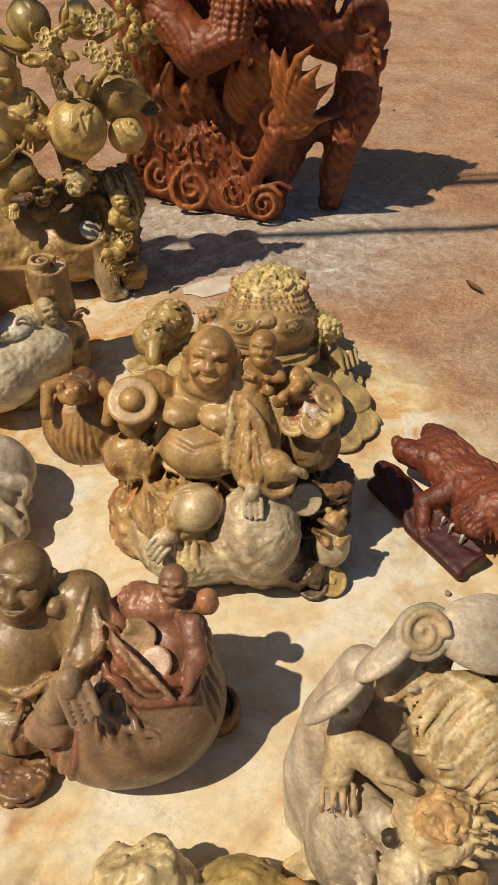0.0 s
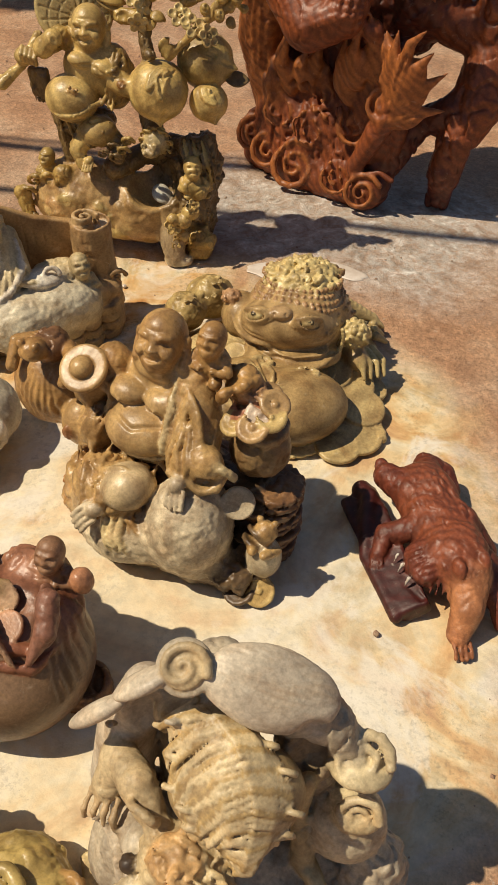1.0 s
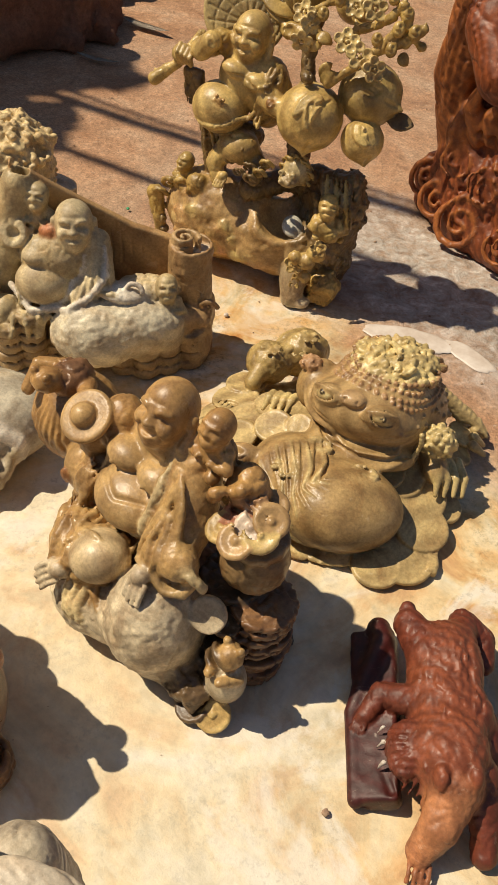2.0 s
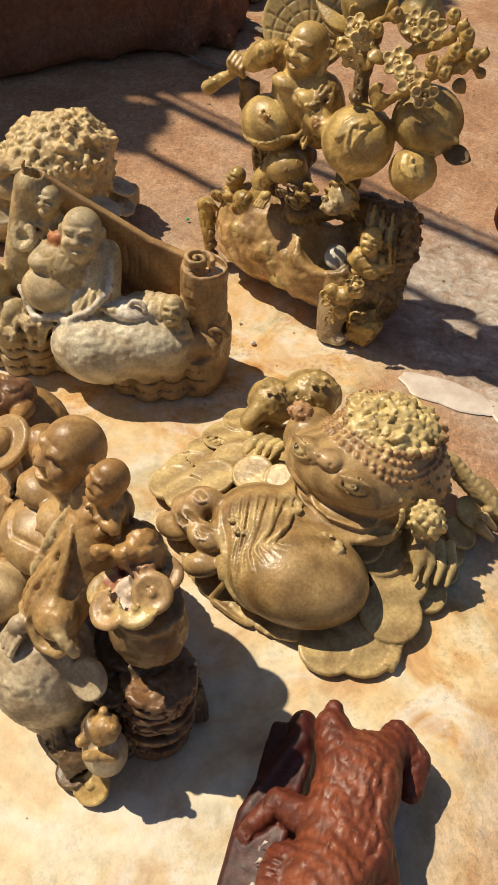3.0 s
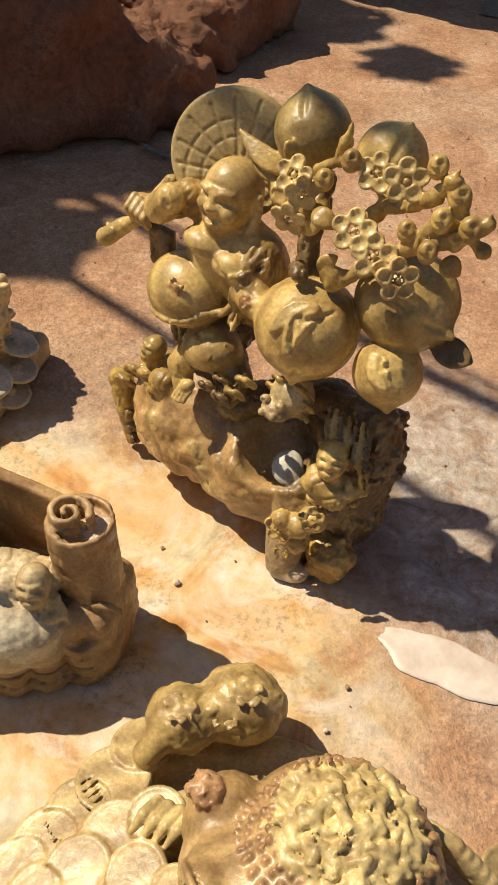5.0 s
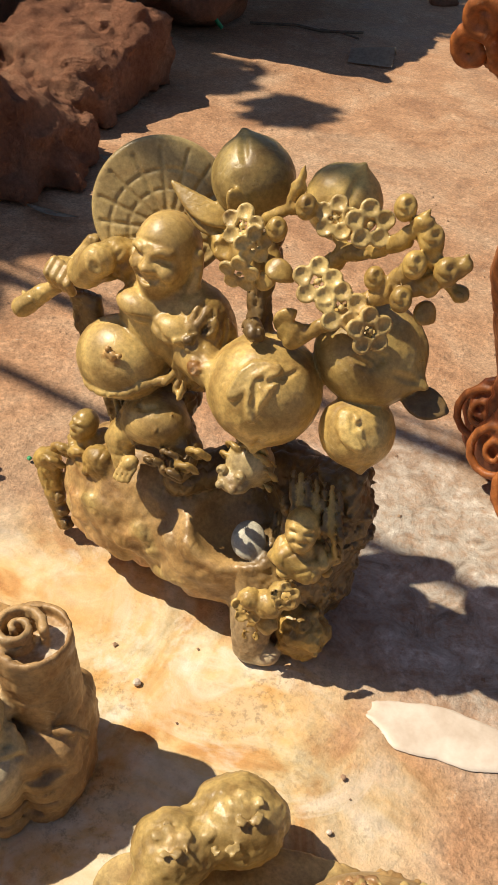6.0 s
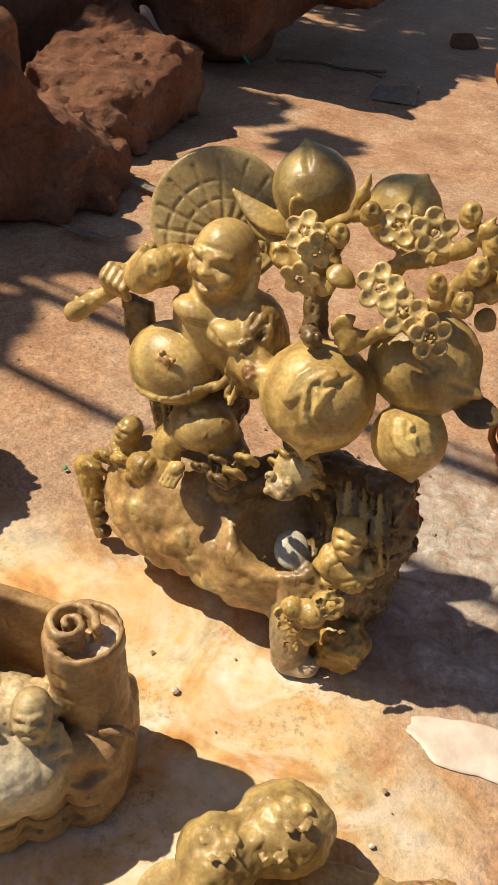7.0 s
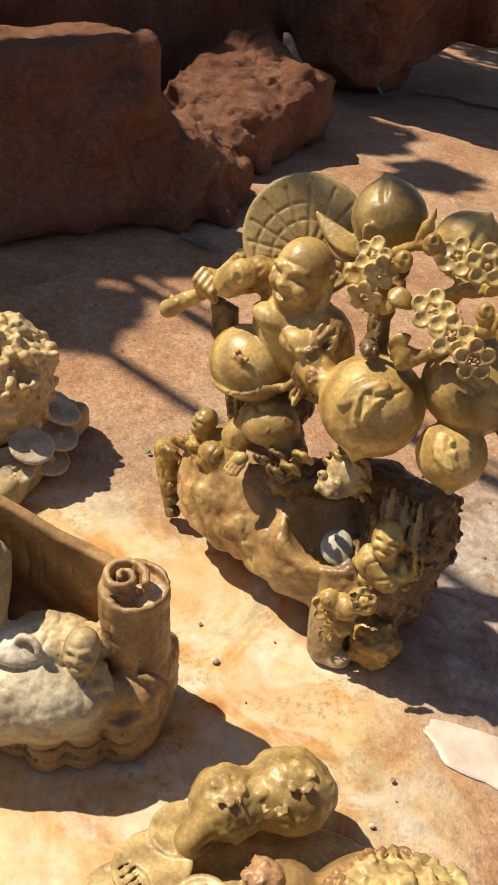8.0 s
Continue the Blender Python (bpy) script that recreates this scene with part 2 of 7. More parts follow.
    def snap(self, pts, steps=11):
        """Draw points onto the skin of what stands so far."""
        pts = np.array(pts, float)
        lo = np.array([a[0] for a in self.ax])
        top = np.array(self.F.shape) - 2
        for _ in range(steps):
            i = np.clip(np.round((pts - lo) / self.h).astype(int), 1, top)
            g = np.stack([self.F[tuple((i + e).T)] - self.F[tuple((i - e).T)] for e in np.eye(3, dtype=int)], 1)
            size = np.linalg.norm(g, axis=1, keepdims=True)
            g /= size + 1e-6
            adrift = (size[:, 0] < 1e-5) & (self.F[tuple(i.T)] > 0.03)
            f = self.F[tuple(i.T)][:, None] + np.sum(g * (pts - (lo + i * self.h)), 1, keepdims=True)
            pts = pts - np.clip(f, -0.02, 0.02) * g * 0.9
            pts[adrift] += (0.0, 0.009, -0.006)
        return pts

    def line(self, pts, r, col=None, k=0.003, lift=0.0):
        """A raised cord (col given) or an incised groove that follows the skin through pts."""
        pts = np.array(pts, float)
        seg = np.linalg.norm(np.diff(pts, axis=0), axis=1)
        n = max(6, int(seg.sum() / (3.5 * self.h)))
        s = np.concatenate(([0], np.cumsum(seg))) / seg.sum()
        u = np.linspace(0, 1, n)
        fine = np.stack([np.interp(u, s, pts[:, i]) for i in range(3)], 1)
        fine = self.snap(fine)
        taper = np.minimum(1, 0.35 + 3 * np.minimum(u, 1 - u))
        self.tube(fine, r * taper, col, k, cut=col is None)

    def tube(self, pts, radii, col, k=0.006, cut=False):
        """A rounded rod through pts; one radius, or one for each point."""
        pts = np.array(pts, float)
        rad = np.full(len(pts), radii) if not hasattr(radii, "__len__") else np.array(radii, float)
        m = rad.max() + k + 2 * self.h
        sl, X, Y, Z = self._part(pts.min(0) - m, pts.max(0) + m)
        best = None
        for a, b, ra, rb in zip(pts, pts[1:], rad, rad[1:]):
            v = b - a
            x, y, z = X - a[0], Y - a[1], Z - a[2]
            s = np.clip((x * v[0] + y * v[1] + z * v[2]) / (v @ v + 1e-12), 0, 1)
            d = np.sqrt((x - s * v[0]) ** 2 + (y - s * v[1]) ** 2 + (z - s * v[2]) ** 2) - (ra + (rb - ra) * s)
            best = d if best is None else np.minimum(best, d)
        self._blend(sl, best.astype(np.float32), k, col, cut)

    def curl(self, c, u, v, size, turns, thick, col, k=0.004, start=0.0, cut=False):
        """A flat spiral scroll in the plane of u and v."""
        u, v = np.array(u, float), np.array(v, float)
        u, v = u / np.linalg.norm(u), v / np.linalg.norm(v)
        n = int(12 * turns)
        pts, rad = [], []
        for i in range(n + 1):
            s = i / n
            a = start + 2 * math.pi * turns * s
            r = size * (1 - 0.9 * s)
            pts.append(np.array(c) + r * (math.cos(a) * u + math.sin(a) * v))
            rad.append(thick * (1 - 0.45 * s))
        self.tube(pts, rad, col, k, cut)

    def flower(self, c, normal, r, col):
        """Five dished petals round a button."""
        m = Vector(normal).to_track_quat("Z", "Y").to_matrix()
        q, turn = np.array(m), [math.degrees(a) for a in m.to_euler()]
        for i in range(5):
            a = 2 * math.pi * i / 5 + 0.3
            p = np.array(c) + q @ np.array((math.cos(a), math.sin(a), 0.10)) * r * 0.64
            self.ball(p, (r * 0.42, r * 0.42, r * 0.26), col, turn, k=0.0012)
            self.ball(p + q @ np.array((0, 0, 0.24)) * r, (r * 0.34, r * 0.34, r * 0.25), None, turn, k=0.0006, cut=True)
        self.ball(np.array(c) + q @ np.array((0, 0, 0.08)) * r, r * 0.15, col, k=0.001)

    def pebbles(self, c, r, count, size, col, low=-0.2, k=0.002):
        """Warts spread over an ellipsoid's upper skin."""
        r = np.array(r)
        for i in range(count):
            z = 1 - (i + 0.5) / count * (1 - low)
            a = i * 2.39996 + self.rng.uniform(-0.5, 0.5)
            z = min(1, max(low, z + self.rng.uniform(-0.05, 0.05)))
            w = math.sqrt(max(0, 1 - z * z))
            s = size * self.rng.uniform(0.7, 1.3)
            self.ball(np.array(c) + r * np.array((w * math.cos(a), w * math.sin(a), z)), s, col, k=k)

    def grow(self, name, mat, label, category, where, floor=0.0, chisel=0.017, lean=(0.0, 0.0, 1.0)):
        """Skin the solid with quads and stand it at the pose `where`; lean: drift in x and y per metre of height, and the height's scale."""
        F = self.F
        sl, X, Y, Z = self._part((-9, -9, -9), (9, 9, 9))
        if floor is not None:
            F = np.maximum(F, floor - Z).astype(np.float32)
        for axis in range(3):
            idx = [slice(None)] * 3
            for e in (0, -1):
                idx[axis] = e
                F[tuple(idx)] = 0.06
        band = np.argwhere((np.abs(F) < 2.5 * self.h) & (self.C[..., 3] > 0.05))
        if len(band):
            p = [a[band[:, i]] for i, a in enumerate(self.ax)]
            g = chisel
            wx = [c + 0.6 * g * lump(p[0] / g * 0.7 + 3 * i, p[1] / g * 0.7, p[2] / g * 0.7) for i, c in enumerate(p)]
            n1 = lump(wx[0] / g, wx[1] / g, wx[2] / g * 0.55)
            n2 = lump(wx[0] / g * 2.1 + 9, wx[1] / g * 2.1, wx[2] / g * 1.3)
            cutin = np.exp(-(n1 / 0.16) ** 2) + 0.5 * np.exp(-(n2 / 0.16) ** 2) - 0.25 * n1
            F[tuple(band.T)] += (0.21 * g * cutin * self.C[tuple(band.T)][:, 3]).astype(np.float32)
        ins = F < 0
        n = F.shape
        corners = [(a, b, c) for a in (0, 1) for b in (0, 1) for c in (0, 1)]
        view = lambda arr, o: arr[o[0]:n[0] - 1 + o[0], o[1]:n[1] - 1 + o[1], o[2]:n[2] - 1 + o[2]]
        count = sum(view(ins, o).astype(np.int8) for o in corners)
        cells = np.argwhere((count > 0) & (count < 8))
        ids = np.full((n[0] - 1, n[1] - 1, n[2] - 1), -1, np.int32)
        ids[tuple(cells.T)] = np.arange(len(cells))
        total, num = np.zeros((len(cells), 3)), np.zeros(len(cells))
        vals = {o: F[cells[:, 0] + o[0], cells[:, 1] + o[1], cells[:, 2] + o[2]].astype(float) for o in corners}
        for o in corners:
            for axis in range(3):
                if o[axis] == 0:
                    p = list(o)
                    p[axis] = 1
                    a, b = vals[o], vals[tuple(p)]
                    hit = (a < 0) != (b < 0)
                    s = np.where(hit, a / np.where(hit, a - b, 1), 0)
                    q = np.tile(np.array(o, float), (len(cells), 1))
                    q[:, axis] = s
                    total[hit] += q[hit]
                    num[hit] += 1
        off = total / num[:, None]
        verts = np.array([a[0] for a in self.ax]) + (cells + off) * self.h
        verts[:, :2] += verts[:, 2:] * np.array(lean[:2])
        verts[:, 2] *= lean[2]
        faces = []
        for axis in range(3):
            o1, o2 = [(1, 2), (2, 0), (0, 1)][axis]
            a = [slice(1, -1)] * 3
            a[axis] = slice(0, -1)
            b = list(a)
            b[axis] = slice(1, None)
            ch = ins[tuple(a)] != ins[tuple(b)]
            pos = np.argwhere(ch)
            start = np.ones(3, int)
            start[axis] = 0
            pos = pos + start
            out = ins[tuple(pos.T)]
            ring = []
            for d1, d2 in ((-1, -1), (0, -1), (0, 0), (-1, 0)):
                p = pos.copy()
                p[:, o1] += d1
                p[:, o2] += d2
                ring.append(ids[tuple(p.T)])
            ring = np.stack(ring, 1)
            ring[~out] = ring[~out][:, ::-1]
            faces.append(ring)
        faces = np.concatenate(faces)
        me = bpy.data.meshes.new(name)
        me.from_pydata(verts.tolist(), [], faces.tolist())
        me.polygons.foreach_set("use_smooth", [True] * len(me.polygons))
        near = np.clip(np.round(cells + off).astype(int), 0, np.array(n) - 1)
        rgb = np.ones((len(cells), 4), np.float32)
        rgb[:, :3] = self.C[tuple(near.T)][:, :3]
        me.color_attributes.new("tint", "FLOAT_COLOR", "POINT").data.foreach_set("color", rgb.ravel())
        me.materials.append(mat)
        me.update()
        ob = new(name, me)
        ob.matrix_world = where
        return tagged(ob, label, category)


# ---- ground: one sheet, fine where the carvings stand ----
def ground_sheet():
    def axis(lo, hi, step):
        mid = np.arange(lo, hi + step, step)
        far = np.geomspace(0.05, 60, 22)
        return np.concatenate((lo - far[::-1], mid, hi + far))
    xs, ys = axis(-3.2, 1.4, 0.02), axis(-0.2, 5.0, 0.02)
    X, Y = np.meshgrid(xs, ys, indexing="ij")
    Zr = np.zeros_like(X)
    calm = np.clip((0.95 - np.hypot((X - 0.05) / 1.0, (Y - 1.2) / 1.1)) * 3, 0, 0.75)
    Zr += 0.004 * lump(X * 3, Y * 3, Zr + 0.5) * (1 - calm)
    Zr += 0.0035 * lump(X * 14, Y * 14, Zr + 3.5) * (1 - calm)
    Zr += 0.0018 * lump(X * 33, Y * 33, Zr + 6.5) * (1 - 0.6 * calm)
    far = np.clip((np.hypot(X + 0.8, Y - 2.2) - 4) * 0.3, 0, 1)
    Zr = (Zr - 0.004) * (1 - far)
    nx, ny = X.shape
    idx = np.arange(nx * ny).reshape(nx, ny)
    quads = np.stack((idx[:-1, :-1], idx[1:, :-1], idx[1:, 1:], idx[:-1, 1:]), -1).reshape(-1, 4)
    me = bpy.data.meshes.new("ground")
    me.from_pydata(np.stack((X, Y, Zr), -1).reshape(-1, 3).tolist(), [], quads.tolist())
    me.polygons.foreach_set("use_smooth", [True] * len(me.polygons))
    me.materials.append(GROUND)
    me.update()
    return tagged(new("ground", me), "bare reddish-brown earth crusted with dried cream stone slurry", "ground", kind="structure")


ground_sheet()

# tints of the stones and the wood
TAN, OCHRE, PALE, CREAM = (0.46, 0.30, 0.125), (0.40, 0.235, 0.085), (0.62, 0.53, 0.37, 0.0), (0.66, 0.54, 0.30)
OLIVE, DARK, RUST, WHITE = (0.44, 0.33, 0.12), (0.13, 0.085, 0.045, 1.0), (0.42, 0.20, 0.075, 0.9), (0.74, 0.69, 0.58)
GOLD, GREYS, UMBER, MAROON = (0.55, 0.41, 0.17), (0.52, 0.47, 0.36), (0.23, 0.125, 0.06, 1.0), (0.24, 0.08, 0.05)
# WOODLIT is the same wood with sunlight put into its colour
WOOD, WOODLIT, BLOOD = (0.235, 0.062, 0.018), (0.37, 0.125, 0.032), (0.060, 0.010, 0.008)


def head(s, c, r, col, face=(0, -1, 0.3), ears=True):
    """A bald laughing head: skull, jowls, brow, closed eyes and long ears, with no likeness."""
    col = tuple(col[:3]) + (0.0,)
    f = np.array(face, float) / np.linalg.norm(face)
    side = np.cross(f, (0, 0, 1.0))
    side /= np.linalg.norm(side)
    up = np.cross(side, f)
    c = np.array(c, float)

    def at(x, y, z):
        return c + r * (side * x + f * y + up * z)

    s.ball(at(0, -0.06, 0.14), (r * 0.88, r * 0.94, r * 1.0), col, k=0.004)
    s.ball(at(0, 0.22, -0.42), r * 0.72, col, k=0.012)
    s.ball(at(0, 0.50, -0.82), r * 0.30, col, k=0.012)
    for e in (-1, 1):
        s.ball(at(0.42 * e, 0.58, -0.26), r * 0.34, col, k=0.003)
        if ears:
            s.tube([at(0.90 * e, -0.08, 0.18), at(0.97 * e, -0.05, -0.3), at(0.90 * e, 0.05, -0.80)], [r * 0.17, r * 0.13, r * 0.19], col, k=0.004)
            s.ball(at(1.04 * e, 0.06, -0.08), r * 0.10, None, k=0.003, cut=True)
    s.tube([at(0, 0.82, 0.18), at(0, 0.93, -0.10)], [r * 0.08, r * 0.13], col, k=0.006)
    s.ball(at(0, 0.98, -0.16), (r * 0.17, r * 0.15, r * 0.12), col, k=0.003)
    g = max(r * 0.075, s.h * 0.9)
    for e in (-1, 1):
        s.ball(at(0.16 * e, 0.92, -0.18), r * 0.10, col, k=0.003)
        s.line([at(0.14 * e, 0.95, 0.26), at(0.38 * e, 0.88, 0.38), at(0.66 * e, 0.62, 0.28)], r * 0.12, col, k=0.003)
        s.line([at(0.15 * e, 0.9, 0.06), at(0.36 * e, 0.85, 0.14), at(0.60 * e, 0.68, 0.03)], g * 1.15, None, k=0.0015)
        s.line([at(0.20 * e, 0.95, -0.24), at(0.40 * e, 0.86, -0.42), at(0.50 * e, 0.72, -0.62)], g * 0.9, None, k=0.002)
    s.line([at(-0.34, 0.82, -0.40), at(-0.18, 0.9, -0.52), at(0, 0.95, -0.56), at(0.18, 0.9, -0.52), at(0.34, 0.82, -0.40)], g * 1.3, None, k=0.0015)
    s.line([at(-0.22, 0.84, -0.62), at(0, 0.92, -0.69), at(0.22, 0.84, -0.62)], r * 0.07, col, k=0.003)
    s.line([at(-0.4, 0.86, 0.62), at(0, 0.94, 0.58), at(0.4, 0.86, 0.62)], g * 0.6, None, k=0.003)


def fingers(s, c, along, across, size, col):
    """A hand laid flat: a palm and four fingers."""
    along, across, c = np.array(along, float), np.array(across, float), np.array(c, float)
    along, across = along / np.linalg.norm(along), across / np.linalg.norm(across)
    s.ball(c - along * size * 0.12, size * 0.40, col, k=0.006)
    s.ball(c + along * size * 0.08 - across * size * 0.1, size * 0.36, col, k=0.006)
    for i in range(4):
        a = c + across * size * (0.28 * i - 0.42) + along * size * 0.2
        s.tube([a, a + along * size * 0.45 + np.array((0, 0, -0.05 * size)), a + along * size * (0.85 - 0.08 * abs(i - 1.5)) + np.array((0, 0, -0.22 * size))], size * 0.135, col, k=0.0008)


def folds(s, a, b, spread, count, r, depth, col=None):
    """Drapery: grooves fanning from a towards b."""
    a, b, spread = (np.array(v, float) for v in (a, b, spread))
    for i in range(count):
        w = (i - (count - 1) / 2) / max(1, count - 1)
        s.line([a + spread * 0.3 * w, (a + b) / 2 + spread * 0.7 * w, b + spread * w], r, col, depth)


def child(s, c, r, col, turn=0):
    """A small carved attendant: head, body, arms."""
    c = np.array(c, float)
    t = radians(turn)
    f = np.array((math.sin(t), -math.cos(t), 0.0))
    q = np.array((math.cos(t), math.sin(t), 0))
    s.ball(c - np.array((0, 0, 1.9 * r)) - f * 0.1 * r, (r * 1.15, r * 1.0, r * 1.4), tuple(col) + (0.8,), k=0.006)
    head(s, c, r, col, f + np.array((0, 0, 0.35)), ears=False)
    for e in (-1, 1):
        a = c + q * e * r * 0.95 - np.array((0, 0, 1.25 * r))
        s.tube([a, a + q * e * r * 0.35 - np.array((0, 0, 0.7 * r)) + f * 0.5 * r, a - q * e * r * 0.5 + f * 0.95 * r - np.array((0, 0, 0.5 * r))], [r * 0.36, r * 0.34, r * 0.22], col, k=0.003)
        s.ball(c + q * e * r * 0.6 + f * 0.8 * r - np.array((0, 0, 2.7 * r)), (r * 0.5, r * 0.5, r * 0.42), col, k=0.004)


def coin(s, c, r, rot, col=GOLD):
    col = tuple(col[:3]) + (0.15,)
    s.disc(c, r, 0.009, col, rot, edge=0.002, k=0.0004)
    R = turned(*rot)
    up = R[:, 2]
    s.disc(np.array(c) + up * 0.0058, r * 0.76, 0.005, None, rot, edge=0.001, k=0.001, cut=True)
    s.block(np.array(c) + up * 0.004, (r * 0.2, r * 0.2, 0.004), col, rot, 0.001, 0.001)


def coin_stack(s, c, r, height, col, step=0.016):
    n = max(2, int(height / step))
    for i in range(n):
        x, y = s.rng.uniform(-0.1, 0.1) * r, s.rng.uniform(-0.1, 0.1) * r
        s.disc((c[0] + x, c[1] + y, c[2] + step * (i + 0.5)), r * s.rng.uniform(0.93, 1.04), step * 0.95, col, edge=0.005, k=0.001)


# ---- laughing figure on a sack, with ball, coins and attendants ----
def sack_figure():
    s = Carving((-0.40, -0.20, 0.0), (0.27, 0.18, 0.49), 0.003)
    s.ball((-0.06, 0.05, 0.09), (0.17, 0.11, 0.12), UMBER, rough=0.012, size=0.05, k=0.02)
    s.ball((-0.17, -0.01, 0.06), (0.075, 0.09, 0.09), RUST, rough=0.008, size=0.03, k=0.015)
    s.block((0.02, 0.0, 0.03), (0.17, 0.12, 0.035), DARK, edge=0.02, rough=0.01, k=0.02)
    for i in range(4):
        s.line([(-0.24 + 0.012 * i, -0.02, 0.16 - 0.03 * i), (-0.20 + 0.014 * i, -0.09, 0.15 - 0.035 * i), (-0.14 + 0.008 * i, -0.10, 0.13 - 0.035 * i)], 0.010, TAN, k=0.006)
    # sack
    s.ball((0.054, -0.080, 0.122), (0.080, 0.084, 0.104), PALE, rough=0.0022, size=0.012, k=0.03)
    s.ball((-0.070, -0.100, 0.076), (0.088, 0.070, 0.062), PALE, rough=0.0026, size=0.010, k=0.045)
    s.ball((0.0, -0.185, 0.0), (0.05, 0.04, 0.045), None, k=0.03, cut=True)
    # body
    BODY = (0.45, 0.30, 0.13, 0.0)
    s.ball((-0.060, 0.05, 0.315), (0.080, 0.055, 0.062), BODY, k=0.015)
    s.ball((-0.066, -0.006, 0.262), (0.076, 0.074, 0.050), BODY, k=0.002)
    s.ball((-0.066, 0.03, 0.228), (0.10, 0.08, 0.05), TAN + (0.9,), k=0.008)
    for e in (-0.100, -0.030):
        s.ball((e, -0.004, 0.324), (0.038, 0.030, 0.022), BODY, k=0.005)
        s.ball((e - 0.004, -0.034, 0.322), 0.0045, BODY, k=0.002)
    s.line([(-0.13, -0.03, 0.296), (-0.066, -0.06, 0.288), (0.0, -0.03, 0.297)], 0.0045, None, k=0.003)
    s.line([(-0.136, -0.03, 0.245), (-0.066, -0.07, 0.230), (0.005, -0.04, 0.243)], 0.005, None, k=0.003)
    for d in (0.0, 0.016):
        s.line([(-0.150, 0.0, 0.236 - d), (-0.105, -0.05, 0.214 - d), (-0.055, -0.065, 0.208 - d), (0.005, -0.045, 0.220 - d)], 0.0065, CREAM if d == 0 else TAN, k=0.001)
    for d in (0.0, 0.014):
        s.line([(-0.135 - d, 0.02, 0.372), (-0.148 - d, -0.01, 0.315), (-0.156 - d, -0.03, 0.24)], 0.0065, TAN if d else OCHRE, k=0.001)
    s.ball((-0.055, 0.04, 0.372), (0.055, 0.045, 0.03), BODY, k=0.010)
    head(s, (-0.050, 0.032, 0.424), 0.047, (0.43, 0.265, 0.105), (0.06, -1, 0.35))
    # robe arm resting on the sack
    s.tube([(0.0, 0.04, 0.35), (0.025, 0.0, 0.29), (0.045, -0.05, 0.255)], [0.045, 0.052, 0.045], TAN, k=0.015)
    folds(s, (0.01, -0.02, 0.36), (0.045, -0.095, 0.25), (0.075, 0, 0), 6, 0.0045, 0.004)
    folds(s, (0.03, -0.01, 0.37), (0.055, -0.09, 0.25), (0.08, 0, 0), 5, 0.0065, 0.002, (0.43, 0.28, 0.11, 0.3))
    s.line([(-0.01, 0.0, 0.37), (-0.005, -0.04, 0.30), (-0.012, -0.07, 0.225)], 0.007, CREAM, k=0.002)
    fingers(s, (0.045, -0.105, 0.243), (0.12, -0.6, -0.55), (1, 0, 0), 0.034, PALE)
    s.curl((0.10, -0.06, 0.26), (1, 0, 0), (0, -0.5, 1), 0.028, 1.2, 0.009, CREAM)
    hem = [(0.022, -0.088, 0.250), (0.036, -0.09, 0.254), (0.055, -0.09, 0.246), (0.08, -0.088, 0.232), (0.104, -0.075, 0.236), (0.112, -0.055, 0.256)]
    s.tube(hem, [0.007, 0.008, 0.009, 0.010, 0.009, 0.007], (0.50, 0.35, 0.16, 0.0), k=0.003)
    s.ball((0.075, -0.06, 0.27), (0.035, 0.03, 0.035), TAN, k=0.008)
    s.ball((0.085, -0.085, 0.25), (0.016, 0.014, 0.012), None, k=0.004, cut=True)
    # raised arm with an ingot bowl
    s.tube([(-0.15, 0.03, 0.345), (-0.185, 0.0, 0.29), (-0.183, -0.01, 0.345)], [0.035, 0.032, 0.022], OCHRE, k=0.012)
    s.disc((-0.180, -0.02, 0.352), 0.045, 0.012, TAN + (0.0,), (34, 0, 0), edge=0.005, k=0.003)
    s.ball((-0.180, -0.026, 0.359), (0.021, 0.021, 0.019), TAN + (0.0,), k=0.003)
    s.ball((-0.205, 0.0, 0.203), (0.046, 0.045, 0.052), TAN + (0.0,), k=0.008)
    s.ball((-0.217, -0.044, 0.203), (0.014, 0.006, 0.016), RUST, k=0.004)
    s.ball((-0.17, 0.0, 0.215), (0.036, 0.05, 0.06), TAN + (1.0,), k=0.01)
    folds(s, (-0.15, -0.03, 0.28), (-0.17, -0.07, 0.17), (0.06, 0, 0), 5, 0.006, 0.003, TAN)
    # big ball with a crouching frog
    s.ball((-0.295, 0.045, 0.232), (0.082, 0.078, 0.085), OCHRE + (0.1,), k=0.008, rough=0.002, size=0.02)
    for i in range(7):
        s.line([(-0.33 + 0.012 * i, -0.02, 0.30), (-0.345 + 0.016 * i, -0.04, 0.24), (-0.325 + 0.011 * i, -0.03, 0.175)], 0.0035, None, k=0.004)
    s.ball((-0.285, 0.03, 0.335), (0.034, 0.045, 0.028), UMBER, k=0.01)
    s.ball((-0.29, -0.015, 0.35), (0.026, 0.026, 0.022), OCHRE, k=0.008)
    for e in (-1, 1):
        s.tube([(-0.285 + e * 0.03, 0.04, 0.33), (-0.285 + e * 0.06, 0.01, 0.335), (-0.285 + e * 0.055, -0.02, 0.30)], [0.016, 0.013, 0.012], OCHRE, k=0.005)
        s.ball((-0.29 + e * 0.014, -0.025, 0.368), 0.009, OCHRE, k=0.003)
    s.tube([(-0.24, 0.06, 0.2), (-0.17, 0.05, 0.16)], [0.05, 0.06], UMBER, k=0.02)
    # knee, shin and foot over the sack
    s.ball((-0.105, -0.085, 0.155), (0.075, 0.06, 0.055), TAN + (1.0,), k=0.015)
    s.ball((-0.058, -0.10, 0.188), (0.050, 0.048, 0.042), (0.56, 0.44, 0.26, 0.0), (0, -25, 0), k=0.006)
